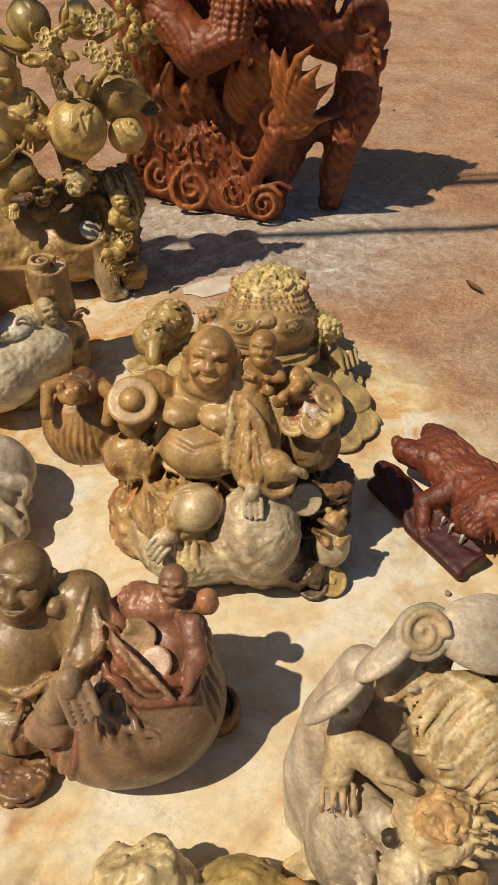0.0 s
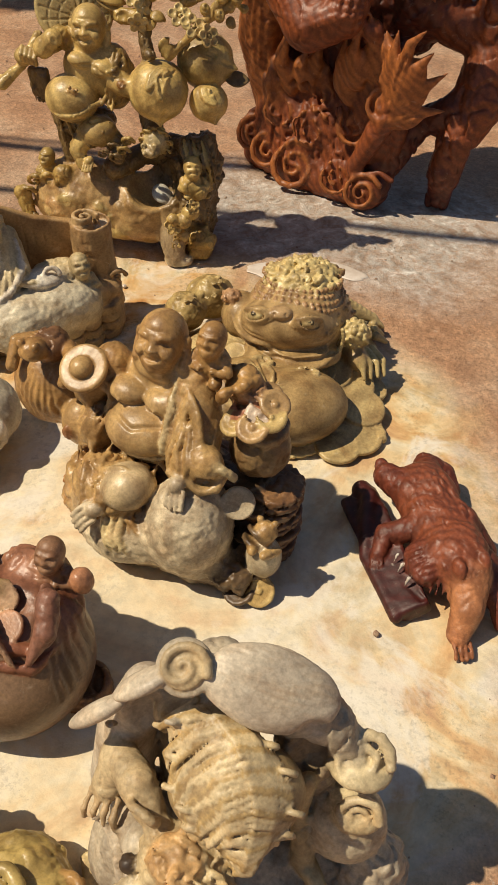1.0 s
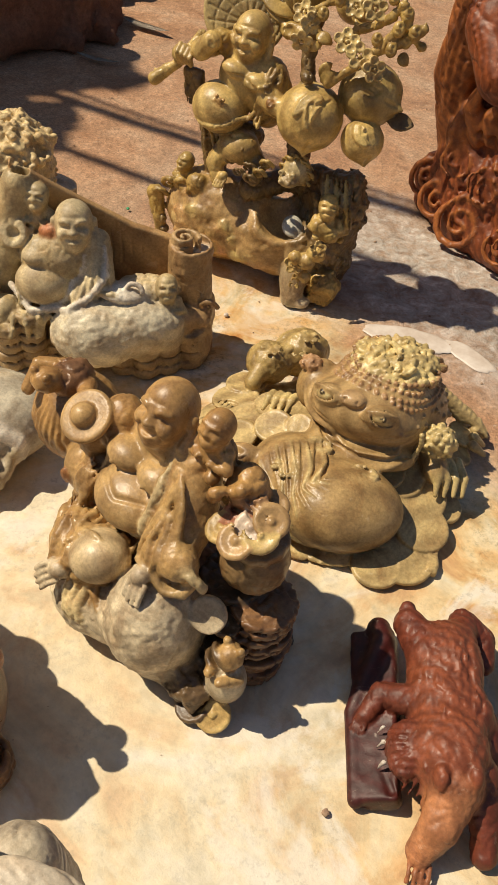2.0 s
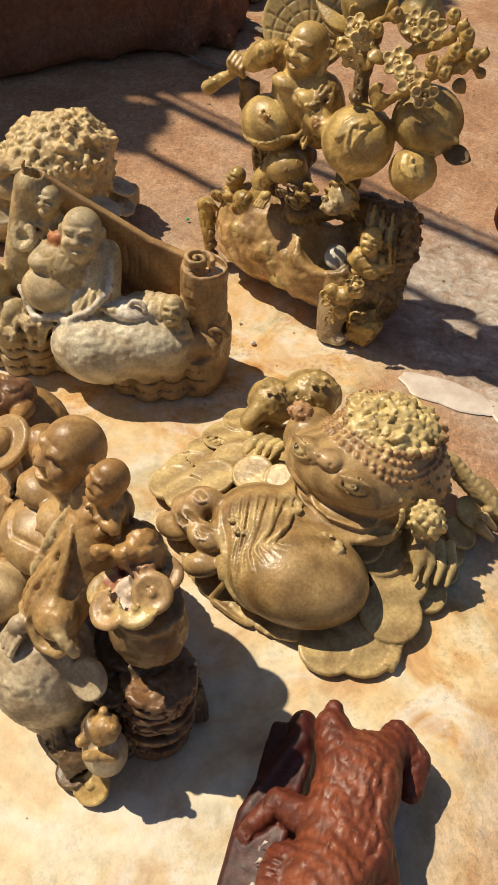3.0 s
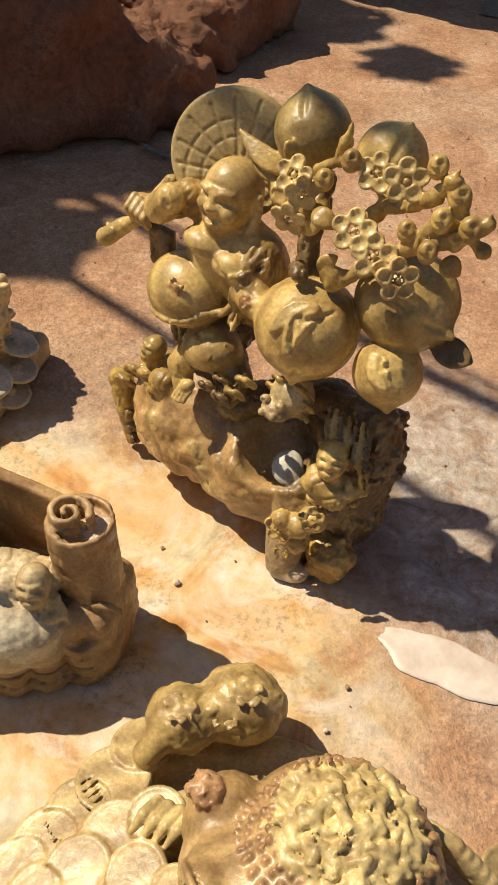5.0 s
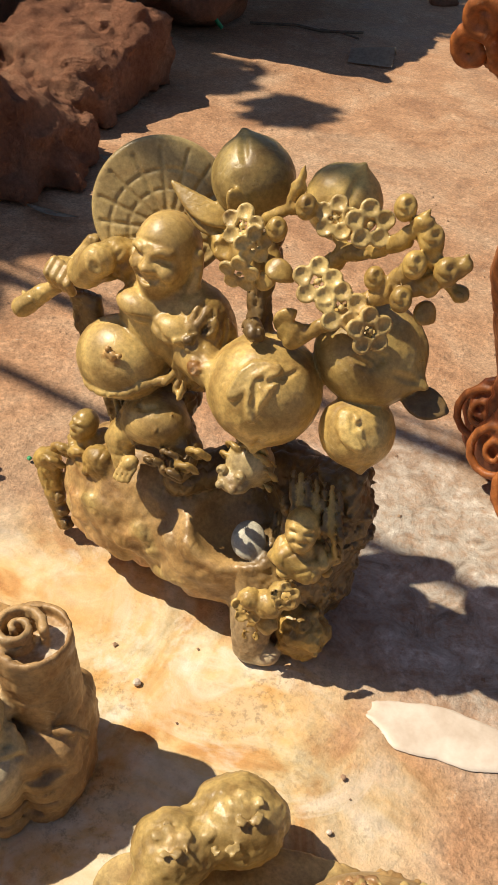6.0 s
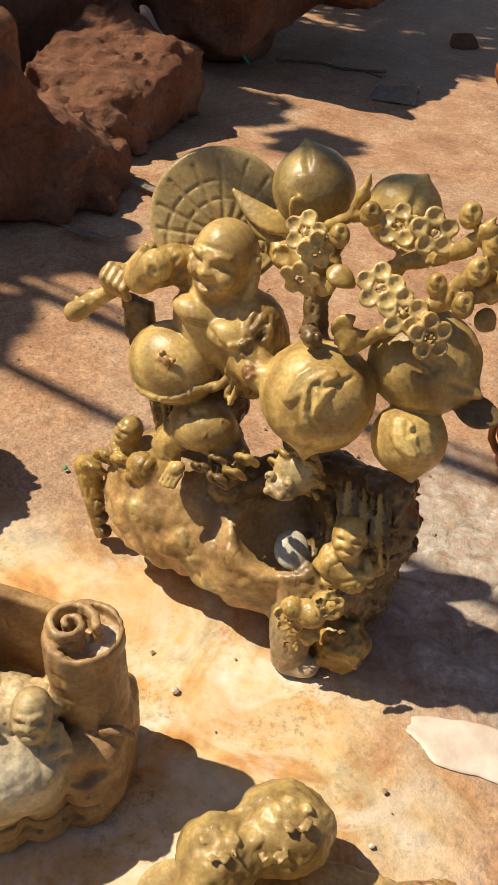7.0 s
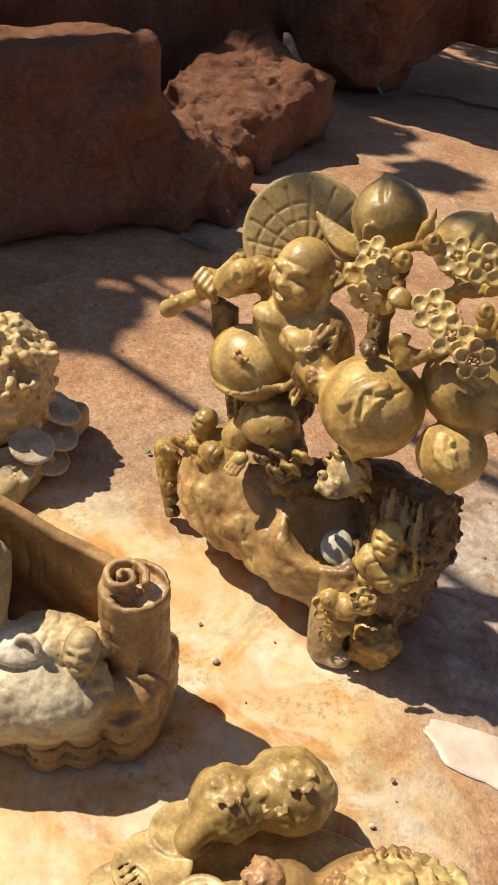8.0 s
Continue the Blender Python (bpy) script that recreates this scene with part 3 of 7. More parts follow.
    for i in range(4):
        s.line([(-0.115 + 0.006 * i, -0.09, 0.20 - 0.012 * i), (-0.075 + 0.01 * i, -0.14, 0.165 - 0.006 * i), (-0.03 + 0.008 * i, -0.14, 0.165 - 0.003 * i)], 0.0032, None, k=0.003)
    s.line([(-0.11, -0.10, 0.205), (-0.085, -0.10, 0.222), (-0.05, -0.10, 0.226)], 0.006, (0.52, 0.38, 0.19, 0.0), k=0.002)
    s.tube([(-0.07, -0.10, 0.185), (-0.105, -0.13, 0.15)], [0.03, 0.024], TAN, k=0.01)
    fingers(s, (-0.098, -0.152, 0.158), (-0.6, -0.6, -0.4), (0.5, -0.2, -0.6), 0.038, PALE)
    for i in range(6):
        s.line([(-0.16 + 0.01 * i, -0.06, 0.21 - 0.008 * i), (-0.13 + 0.014 * i, -0.10, 0.175 - 0.004 * i), (-0.09 + 0.014 * i, -0.15, 0.13)], 0.007, TAN, k=0.003)
    for i in range(3):
        s.line([(-0.085 + 0.018 * i, -0.14, 0.145), (-0.08 + 0.016 * i, -0.16, 0.115), (-0.06 + 0.014 * i, -0.165, 0.085)], 0.008, CREAM, k=0.003)
    for i in range(5):
        s.line([(-0.16 + 0.035 * i, -0.05, 0.215), (-0.15 + 0.035 * i, -0.075, 0.20), (-0.15 + 0.03 * i, -0.09, 0.18)], 0.006, TAN, k=0.003)
    # treasure pot heaped with curled coins, and a child
    POT, C2, C3 = (0.27, 0.18, 0.085, 0.5), (0.50, 0.33, 0.15), (0.44, 0.20, 0.11)
    s.ball((0.132, 0.045, 0.245), (0.056, 0.054, 0.062), POT, k=0.004, rough=0.002, size=0.02)
    s.disc((0.132, 0.045, 0.292), 0.050, 0.020, POT, edge=0.006, k=0.006)
    coin_stack(s, (0.165, 0.035, 0.0), 0.058, 0.19, UMBER, 0.016)
    coin_stack(s, (0.10, 0.03, 0.04), 0.055, 0.15, DARK, 0.016)
    for i, (c, r, a, b) in enumerate((((0.101, 0.000, 0.325), 0.028, 26, -14), ((0.138, -0.010, 0.338), 0.030, 30, 0), ((0.159, 0.015, 0.348), 0.029, 22, 14), ((0.106, 0.020, 0.334), 0.028, 24, -18), ((0.137, 0.020, 0.341), 0.027, 34, 8), ((0.156, 0.040, 0.355), 0.028, 20, 22), ((0.131, 0.050, 0.344), 0.027, 16, 10), ((0.100, 0.050, 0.332), 0.026, 22, -14), ((0.133, 0.070, 0.347), 0.026, 8, 18), ((0.104, 0.070, 0.336), 0.026, 10, -6))):
        col = (GOLD, C2, GOLD, C3, (0.60, 0.50, 0.40), C2, C3)[i % 7]
        s.ball(c, (r, r, 0.0085), tuple(col) + (0.2,), (a, b, 0), k=0.0006)
        up = turned(a, b, 0)[:, 2]
        s.ball(np.array(c) + up * 0.010, (r * 0.86, r * 0.86, 0.0085), None, (a, b, 0), k=0.001, cut=True)
        s.ball(np.array(c) + up * 0.001, (r * 0.25, r * 0.25, 0.006), tuple(col) + (0.0,), (a, b, 0), k=0.002)
    child(s, (0.036, 0.045, 0.446), 0.027, OCHRE)
    for a, b in (((0.071, 0.010, 0.360), (0.083, 0.020, 0.376)), ((0.092, 0.030, 0.372), (0.114, 0.050, 0.383))):
        s.tube([a, (np.array(a) + b) / 2 + (0, -0.01, 0.006), b], [0.012, 0.011, 0.007], OCHRE, k=0.005)
    s.ball((0.099, 0.050, 0.359), (0.034, 0.026, 0.020), (0.30, 0.16, 0.085, 1.0), k=0.008, rough=0.006, size=0.014)
    s.ball((0.09, 0.06, 0.36), (0.035, 0.03, 0.04), OCHRE + (0.9,), k=0.01)
    # ingot leaf, coins and the small animal at the corner
    s.disc((0.135, -0.05, 0.19), 0.03, 0.012, PALE, (55, 0, 20), k=0.004)
    for i in range(7):
        coin(s, (0.165 + 0.02 * math.sin(i * 1.7), -0.05 + 0.02 * math.cos(i * 2.1), 0.03 + 0.022 * i), 0.026, (40 * math.sin(i), 35 * math.cos(i * 1.3), 0), DARK)
    s.ball((0.193, -0.060, 0.086), (0.033, 0.032, 0.046), (0.56, 0.48, 0.33, 0.0), k=0.004)
    s.ball((0.192, -0.055, 0.148), (0.022, 0.022, 0.022), TAN, k=0.005)
    for e in (-1, 1):
        s.ball((0.192 + e * 0.014, -0.05, 0.17), 0.007, TAN, k=0.004)
        s.tube([(0.192 + e * 0.026, -0.06, 0.115), (0.192 + e * 0.012, -0.088, 0.125)], 0.009, TAN, k=0.004)
    coin(s, (0.20, -0.09, 0.022), 0.03, (35, 20, 0), GOLD)
    coin(s, (0.165, -0.10, 0.016), 0.03, (20, -10, 0), DARK)
    s.grow("laughing_figure_carving", STONE, "tan carved soapstone figure resting on a pale sack", "statue", pose(0.10, 1.12, 0))


# ---- dark polished figure with a bag ----
def bag_figure():
    s = Carving((-0.30, -0.20, 0.0), (0.21, 0.20, 0.40), 0.003)
    B1, B2, RED = (0.23, 0.145, 0.085, 0.0), (0.27, 0.18, 0.085, 0.1), (0.25, 0.105, 0.060, 0.3)
    s.ball((0.025, -0.005, 0.10), (0.125, 0.13, 0.12), B1, k=0.02)
    s.ball((-0.02, -0.055, 0.07), (0.105, 0.085, 0.075), B1, k=0.02)
    s.ball((0.02, 0.04, 0.185), (0.10, 0.085, 0.05), RED, k=0.03)
    s.ball((-0.17, 0.02, 0.15), (0.085, 0.085, 0.09), B2, k=0.015)
    s.ball((-0.175, 0.0, 0.06), (0.10, 0.11, 0.06), B2, k=0.02)
    s.ball((-0.16, 0.055, 0.225), (0.10, 0.05, 0.045), B2, k=0.012)
    head(s, (-0.165, 0.045, 0.285), 0.052, B2, (0.1, -1, 0.45))
    s.ball((-0.108, 0.02, 0.262), 0.015, B2, k=0.003)
    s.tube([(-0.085, 0.06, 0.235), (-0.06, 0.02, 0.20), (-0.055, -0.03, 0.19)], [0.045, 0.045, 0.032], B2, k=0.012)
    # robe borders and gathered cloth
    s.line([(-0.06, 0.05, 0.285), (-0.07, 0.0, 0.25), (-0.095, -0.05, 0.20), (-0.13, -0.09, 0.13), (-0.17, -0.10, 0.08)], 0.007, (0.42, 0.29, 0.15), k=0.003)
    s.line([(-0.05, 0.03, 0.255), (-0.03, -0.02, 0.215), (-0.03, -0.06, 0.19), (-0.06, -0.10, 0.16), (-0.11, -0.12, 0.12)], 0.011, (0.46, 0.30, 0.2), k=0.004)
    s.line([(-0.03, 0.06, 0.25), (0.0, 0.0, 0.22), (0.0, -0.05, 0.195), (0.03, -0.08, 0.18)], 0.010, RED, k=0.004)
    s.line([(-0.22, -0.05, 0.17), (-0.16, -0.07, 0.16), (-0.10, -0.06, 0.18)], 0.005, (0.42, 0.29, 0.15), k=0.002)
    for i in range(5):
        s.line([np.array((-0.026, -0.090, 0.225)) + (0.010 * i, 0, 0), np.array((-0.015, -0.110, 0.195)) + (0.016 * i, 0, 0), np.array((-0.005, -0.120, 0.137)) + (0.026 * i, 0, 0.010 * i)], 0.0050, None, k=0.004)
        s.line([np.array((-0.030, -0.090, 0.224)) + (0.010 * i, 0, 0), np.array((-0.023, -0.110, 0.193)) + (0.016 * i, 0, 0), np.array((-0.017, -0.120, 0.142)) + (0.024 * i, 0, 0.008 * i)], 0.0058, (0.27, 0.165, 0.095, 0.0), k=0.004)
    for w in range(5):
        s.line([np.array((-0.021, -0.030, 0.280)) + (0.006 * w, 0, 0.010 * w), np.array((-0.055, -0.070, 0.264)) + (0.010 * w, 0, 0.012 * w), np.array((-0.106, -0.090, 0.197)) + (0.004 * w, 0, 0.010 * w), np.array((-0.170, -0.100, 0.119)) + (0, 0, 0.012 * w)], 0.0062, ((0.30, 0.20, 0.11), RED, (0.52, 0.38, 0.28), B2, (0.36, 0.23, 0.11))[w], k=0.002)
    s.ball((-0.094, -0.100, 0.140), (0.036, 0.030, 0.030), (0.33, 0.20, 0.12, 0.0), k=0.006)
    for i in range(6):
        s.line([np.array((-0.162, -0.100, 0.137)) + (0.022 * i, 0, 0.006), np.array((-0.158, -0.120, 0.093)) + (0.022 * i, 0, 0.004), np.array((-0.154, -0.130, 0.044)) + (0.018 * i, 0, 0)], 0.0062, ((0.36, 0.22, 0.12), RED)[i % 2], k=0.003)
    fingers(s, (-0.046, -0.100, 0.265), (0.55, -0.6, -0.6), (0.8, 0.3, 0.35), 0.046, (0.33, 0.23, 0.14, 0.0))
    s.tube([(-0.089, -0.090, 0.171), (-0.064, -0.085, 0.222)], [0.024, 0.020], (0.33, 0.23, 0.14, 0.0), k=0.006)
    # open bag mouth: cloth rims and treasure inside
    s.ball((0.035, -0.005, 0.24), (0.045, 0.035, 0.02), None, k=0.008, cut=True)
    s.line([(-0.02, 0.02, 0.25), (0.0, -0.03, 0.24), (0.05, -0.055, 0.215), (0.095, -0.03, 0.20), (0.10, 0.02, 0.215), (0.07, 0.05, 0.235)], 0.010, (0.36, 0.15, 0.08, 0.0), k=0.002)
    s.line([(-0.035, 0.0, 0.24), (-0.015, -0.05, 0.22), (0.04, -0.075, 0.195), (0.10, -0.05, 0.18), (0.12, 0.01, 0.19)], 0.009, RED, k=0.002)
    s.line([(-0.03, -0.01, 0.24), (-0.005, -0.045, 0.22), (0.045, -0.066, 0.20), (0.10, -0.042, 0.185)], 0.005, None, k=0.002)
    s.tube([(0.075, 0.04, 0.25), (0.095, 0.02, 0.262), (0.11, -0.015, 0.235), (0.10, -0.05, 0.20)], [0.010, 0.018, 0.018, 0.006], (0.25, 0.12, 0.08), k=0.004)
    s.disc((0.02, 0.005, 0.238), 0.026, 0.007, (0.5, 0.33, 0.2), (35, 20, 0), k=0.002)
    s.disc((0.05, -0.025, 0.222), 0.026, 0.007, (0.50, 0.28, 0.17, 0.0), (30, -10, 0), k=0.002)
    s.block((0.01, 0.015, 0.250), (0.014, 0.012, 0.005), (0.36, 0.25, 0.11), (40, 25, 30), 0.003, 0.004)
    for i in range(5):
        s.line([(-0.03 + 0.012 * i, 0.01 - 0.012 * i, 0.26), (0.0 + 0.016 * i, -0.03 - 0.008 * i, 0.235), (0.05 + 0.012 * i, -0.05 - 0.006 * i, 0.21)], 0.0058, (RED, (0.42, 0.27, 0.17), B2)[i % 3], k=0.002)
    for i in range(6):
        s.line([(0.07 + 0.012 * i, 0.06 - 0.012 * i, 0.21), (0.09 + 0.01 * i, 0.06 - 0.02 * i, 0.17), (0.11 + 0.008 * i, 0.06 - 0.022 * i, 0.12)], 0.004, None, k=0.006)
    child(s, (0.055, 0.085, 0.272), 0.025, (0.32, 0.18, 0.10), 10)
    s.ball((0.015, 0.085, 0.225), (0.05, 0.03, 0.022), (0.36, 0.17, 0.10, 1.0), k=0.012)
    s.ball((0.105, 0.085, 0.235), (0.02, 0.02, 0.024), (0.40, 0.19, 0.10), k=0.004)
    s.disc((0.125, 0.03, 0.025), 0.045, 0.05, UMBER, edge=0.012, k=0.006)
    s.disc((0.125, 0.03, 0.05), 0.03, 0.03, None, edge=0.004, k=0.003, cut=True)
    coin_stack(s, (-0.15, -0.12, 0.0), 0.05, 0.04, UMBER, 0.014)
    s.grow("bag_figure_carving", STONE, "dark polished brown soapstone figure leaning on a bulging bag", "statue", pose(0.0, 0.70, 0))


# ---- figure before an unrolled scroll, standing on coin stacks ----
def scroll_figure():
    s = Carving((-0.34, -0.17, 0.0), (0.25, 0.16, 0.43), 0.0032)
    C1, C2, S1 = (0.48, 0.385, 0.21), (0.56, 0.465, 0.28), (0.38, 0.245, 0.115)
    for i, x in enumerate((-0.29, -0.245, -0.20, -0.15, -0.10, -0.05, 0.0, 0.05, 0.10, 0.15)):
        coin_stack(s, (x, -0.045 - 0.025 * math.sin(i * 1.1 + 0.4), 0.0), 0.034, 0.105 + 0.02 * (i % 3) - (0.02 if 2 < i < 6 else 0), (0.37, 0.27, 0.14, 0.5), 0.024)
    s.block((-0.04, 0.03, 0.07), (0.24, 0.07, 0.075), S1, edge=0.03, rough=0.006, k=0.02)
    # scroll sheet: tall at one end, dipping to the other
    n = 75
    for i in range(n):
        u = i / (n - 1)
        x = -0.22 + 0.37 * u
        y = 0.045 + 0.035 * math.sin(u * 2.6)
        top = 0.435 - 0.215 * (u ** 0.8) + 0.10 * max(0, u - 0.62)
        s.block((x, y, top / 2), (0.010, 0.009, top / 2), (0.45, 0.285, 0.125, 0.0), (0, 0, 12 - 26 * u), 0.004, 0.003)
    s.tube([(-0.30, 0.03, 0.02), (-0.255, 0.035, 0.20), (-0.215, 0.045, 0.385)], [0.045, 0.04, 0.035], C1, k=0.006)
    s.tube([(-0.21, 0.047, 0.395), (-0.205, 0.048, 0.45)], 0.018, None, k=0.002, cut=True)
    s.tube([(0.152, 0.03, 0.0), (0.148, 0.032, 0.12), (0.142, 0.035, 0.22)], [0.052, 0.05, 0.049], S1, k=0.012)
    s.disc((0.142, 0.035, 0.25), 0.049, 0.06, S1, edge=0.006, k=0.004)
    s.disc((0.146, 0.035, 0.29), 0.038, 0.05, None, edge=0.003, k=0.003, cut=True)
    for z in (0.262, 0.270, 0.278, 0.286, 0.294):
        s.curl((0.128, 0.03, z), (1, 0, 0), (0, 1, 0), 0.032, 1.7, 0.0065, (0.46, 0.31, 0.15), k=0.002)
    s.disc((0.170, 0.035, 0.262), 0.022, 0.012, WHITE, edge=0.003, k=0.004)
    for i in range(14):
        s.line([(-0.17 + 0.02 * i, 0.0, 0.37 - 0.012 * i), (-0.16 + 0.0195 * i, 0.0, 0.20)], 0.0022, None, k=0.003)
    # figure
    s.ball((-0.135, 0.0, 0.245), (0.085, 0.055, 0.06), C1, k=0.015)
    s.ball((-0.165, -0.030, 0.200), (0.062, 0.052, 0.050), C2 + (0.0,), k=0.004)
    for x in (-0.178, -0.125):
        s.ball((x, -0.028, 0.262), (0.030, 0.026, 0.018), C2 + (0.0,), k=0.004)
    s.line([(-0.225, -0.05, 0.19), (-0.20, -0.07, 0.158), (-0.15, -0.085, 0.150), (-0.10, -0.07, 0.17), (-0.085, -0.05, 0.22), (-0.08, -0.03, 0.27)], 0.0075, WHITE, k=0.002)
    s.line([(-0.235, -0.04, 0.20), (-0.215, -0.065, 0.148), (-0.15, -0.09, 0.135), (-0.09, -0.075, 0.15)], 0.0065, C1, k=0.002)
    head(s, (-0.10, 0.000, 0.325), 0.045, C2, (0.1, -1, 0.25))
    s.tube([(-0.06, 0.01, 0.275), (-0.05, -0.03, 0.22), (-0.085, -0.06, 0.185)], [0.035, 0.035, 0.024], C2, k=0.01)
    fingers(s, (-0.09, -0.075, 0.18), (-0.1, -0.7, -0.5), (1, 0, 0), 0.03, C2)
    folds(s, (-0.05, -0.02, 0.28), (-0.06, -0.09, 0.18), (0.08, 0, 0), 5, 0.004, 0.004)
    s.line([(-0.03, -0.02, 0.29), (-0.03, -0.05, 0.24), (-0.06, -0.08, 0.20), (-0.12, -0.09, 0.17), (-0.2, -0.08, 0.16)], 0.008, WHITE, k=0.003)
    for i in range(5):
        s.line([(-0.27 + 0.03 * i, -0.07, 0.15), (-0.26 + 0.032 * i, -0.10, 0.12), (-0.27 + 0.034 * i, -0.11, 0.09)], 0.007, C1, k=0.003)
    s.tube([(-0.24, -0.02, 0.18), (-0.19, -0.075, 0.155), (-0.13, -0.075, 0.165)], 0.008, WHITE, k=0.003)
    s.ball((-0.055, -0.075, 0.105), (0.10, 0.075, 0.078), (0.63, 0.57, 0.42, 0.12), k=0.01, rough=0.0018, size=0.010)
    s.ball((0.04, -0.062, 0.125), (0.085, 0.06, 0.062), (0.63, 0.57, 0.42, 0.12), k=0.03, rough=0.0015, size=0.010)
    s.ball((0.0, -0.045, 0.195), (0.055, 0.035, 0.018), WHITE, (0, 5, 0), k=0.006)
    s.curl((0.022, -0.058, 0.205), (1, 0, 0.1), (0, 0.4, 1), 0.024, 1.15, 0.0065, WHITE, k=0.002)
    s.tube([(-0.05, -0.06, 0.20), (-0.02, -0.07, 0.205), (0.0, -0.07, 0.195)], 0.007, C2, k=0.002)
    s.ball((0.05, -0.01, 0.185), (0.07, 0.04, 0.03), C2 + (1.0,), k=0.012)
    child(s, (0.095, -0.035, 0.208), 0.027, C1, 10)
    s.ball((0.135, -0.03, 0.12), (0.028, 0.028, 0.035), S1, k=0.008)
    s.curl((0.185, -0.015, 0.15), (1, 0, 0), (0, -0.3, 1), 0.022, 1.2, 0.007, S1)
    s.ball((-0.25, -0.045, 0.125), (0.036, 0.035, 0.042), C1, k=0.01)
    child(s, (-0.175, 0.03, 0.365), 0.026, C1, -10)
    s.disc((-0.225, 0.0, 0.295), 0.032, 0.018, C2, (60, -20, 0), edge=0.006, k=0.004)
    s.ball((-0.225, -0.01, 0.298), (0.014, 0.014, 0.014), None, k=0.003, cut=True)
    s.ball((-0.145, 0.0, 0.305), (0.03, 0.02, 0.02), (0.5, 0.2, 0.08), k=0.006)
    s.ball((-0.30, -0.02, 0.17), (0.035, 0.04, 0.06), C1, k=0.012)
    s.curl((-0.30, -0.06, 0.16), (1, 0, 0), (0, 0, 1), 0.025, 1.4, 0.008, C1)
    s.grow("scroll_figure_carving", GREY_STONE, "grey-cream soapstone figure on a sack before an unrolled scroll", "statue", pose(-0.50, 1.52, 0, 0, 0, 45))


# ---- figure carrying a branch of peaches and blossom on a hollow rock ----
def peach_figure():
    s = Carving((-0.40, -0.17, 0.0), (0.31, 0.17, 0.80), 0.0026)
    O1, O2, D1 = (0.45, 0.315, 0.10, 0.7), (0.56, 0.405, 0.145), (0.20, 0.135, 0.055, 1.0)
    ROCKY, SKIN = (0.45, 0.30, 0.13, 0.10), (0.55, 0.40, 0.15, 0.0)
    # rock foot: a smooth sloping face, hollow beneath, with a pit at the near corner
    s.ball((-0.17, 0.0, 0.130), (0.145, 0.105, 0.125), ROCKY, rough=0.006, size=0.06, k=0.02)
    s.ball((-0.02, -0.015, 0.125), (0.13, 0.095, 0.105), ROCKY, rough=0.006, size=0.06, k=0.03)
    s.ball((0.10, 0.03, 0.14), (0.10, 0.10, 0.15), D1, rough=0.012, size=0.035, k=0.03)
    s.tube([(0.095, -0.095, 0.02), (0.08, -0.06, 0.09), (0.07, 0.0, 0.16)], [0.030, 0.040, 0.06], (0.42, 0.33, 0.2), k=0.015)
    s.ball((-0.03, -0.13, 0.0), (0.10, 0.085, 0.07), None, k=0.02, cut=True)
    s.ball((-0.25, -0.12, 0.0), (0.14, 0.06, 0.05), None, k=0.02, cut=True)
    s.ball((-0.31, -0.02, 0.0), (0.04, 0.12, 0.035), None, k=0.01, cut=True)
    s.ball((0.035, -0.060, 0.235), (0.070, 0.080, 0.075), None, k=0.012, cut=True)
    s.ball((0.055, -0.045, 0.191), (0.026, 0.030, 0.010), (0.50, 0.50, 0.44, 0.0), (35, 0, 25), k=0.010)
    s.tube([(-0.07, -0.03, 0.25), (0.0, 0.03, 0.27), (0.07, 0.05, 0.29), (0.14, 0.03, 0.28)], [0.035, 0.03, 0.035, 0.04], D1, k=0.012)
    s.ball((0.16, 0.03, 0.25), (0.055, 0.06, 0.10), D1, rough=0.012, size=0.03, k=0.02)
    for i in range(22):
        p = s.snap([(-0.28 + 0.013 * i, -0.12, 0.12 + 0.06 * math.sin(i * 2.3))])[0]
        s.ball(p + np.array((0, 0.008, 0)), (s.rng.uniform(0.012, 0.030), 0.012, s.rng.uniform(0.008, 0.02)), (s.rng.uniform(0.40, 0.55), s.rng.uniform(0.27, 0.38), 0.14, 0.5), (0, s.rng.uniform(-60, 60), 0), k=0.010)
    # guardian beast's head over the pit: curled mane, brow, muzzle
    m = np.array((0.045, -0.050, 0.333))
    M = (0.52, 0.42, 0.22, 0.3)
    s.ball(m + (0.0, 0.016, 0.004), (0.036, 0.034, 0.036), M, k=0.008)
    s.ball(m + (-0.008, -0.014, -0.010), (0.025, 0.022, 0.018), M, k=0.005)
    for e in (-1, 1):
        s.ball(m + (-0.010 + 0.014 * e, -0.022, 0.008), 0.0085, M, k=0.002)
        s.ball(m + (-0.010 + 0.010 * e, -0.034, -0.008), 0.007, M, k=0.002)
        s.ball(m + (-0.010 + 0.015 * e, -0.030, 0.008), 0.004, None, k=0.001, cut=True)
    s.tube([m + (-0.030, -0.028, -0.018), m + (-0.010, -0.040, -0.022), m + (0.014, -0.028, -0.018)], 0.0035, None, k=0.002, cut=True)
    for i in range(13):
        a = -0.6 + i * 0.36
        s.curl(m + (0.034 * math.cos(a), 0.004 + 0.01 * (i % 2), 0.036 * math.sin(a) + 0.004), (1, -0.2, 0), (0, -0.4, 1), 0.012, 1.3, 0.0048, O1, k=0.0015)
    for i in range(7):
        s.tube([(0.105 + 0.012 * i, -0.02, 0.34), (0.125 + 0.012 * i, -0.050, 0.29), (0.14 + 0.011 * i, -0.042, 0.23)], [0.005, 0.0075, 0.004], O1 if i % 2 else D1, k=0.0015)
    # attendants clinging to the rock
    child(s, (-0.257, -0.030, 0.265), 0.023, O1, -20)
    s.ball((-0.208, -0.060, 0.230), (0.030, 0.024, 0.030), O1, k=0.01)
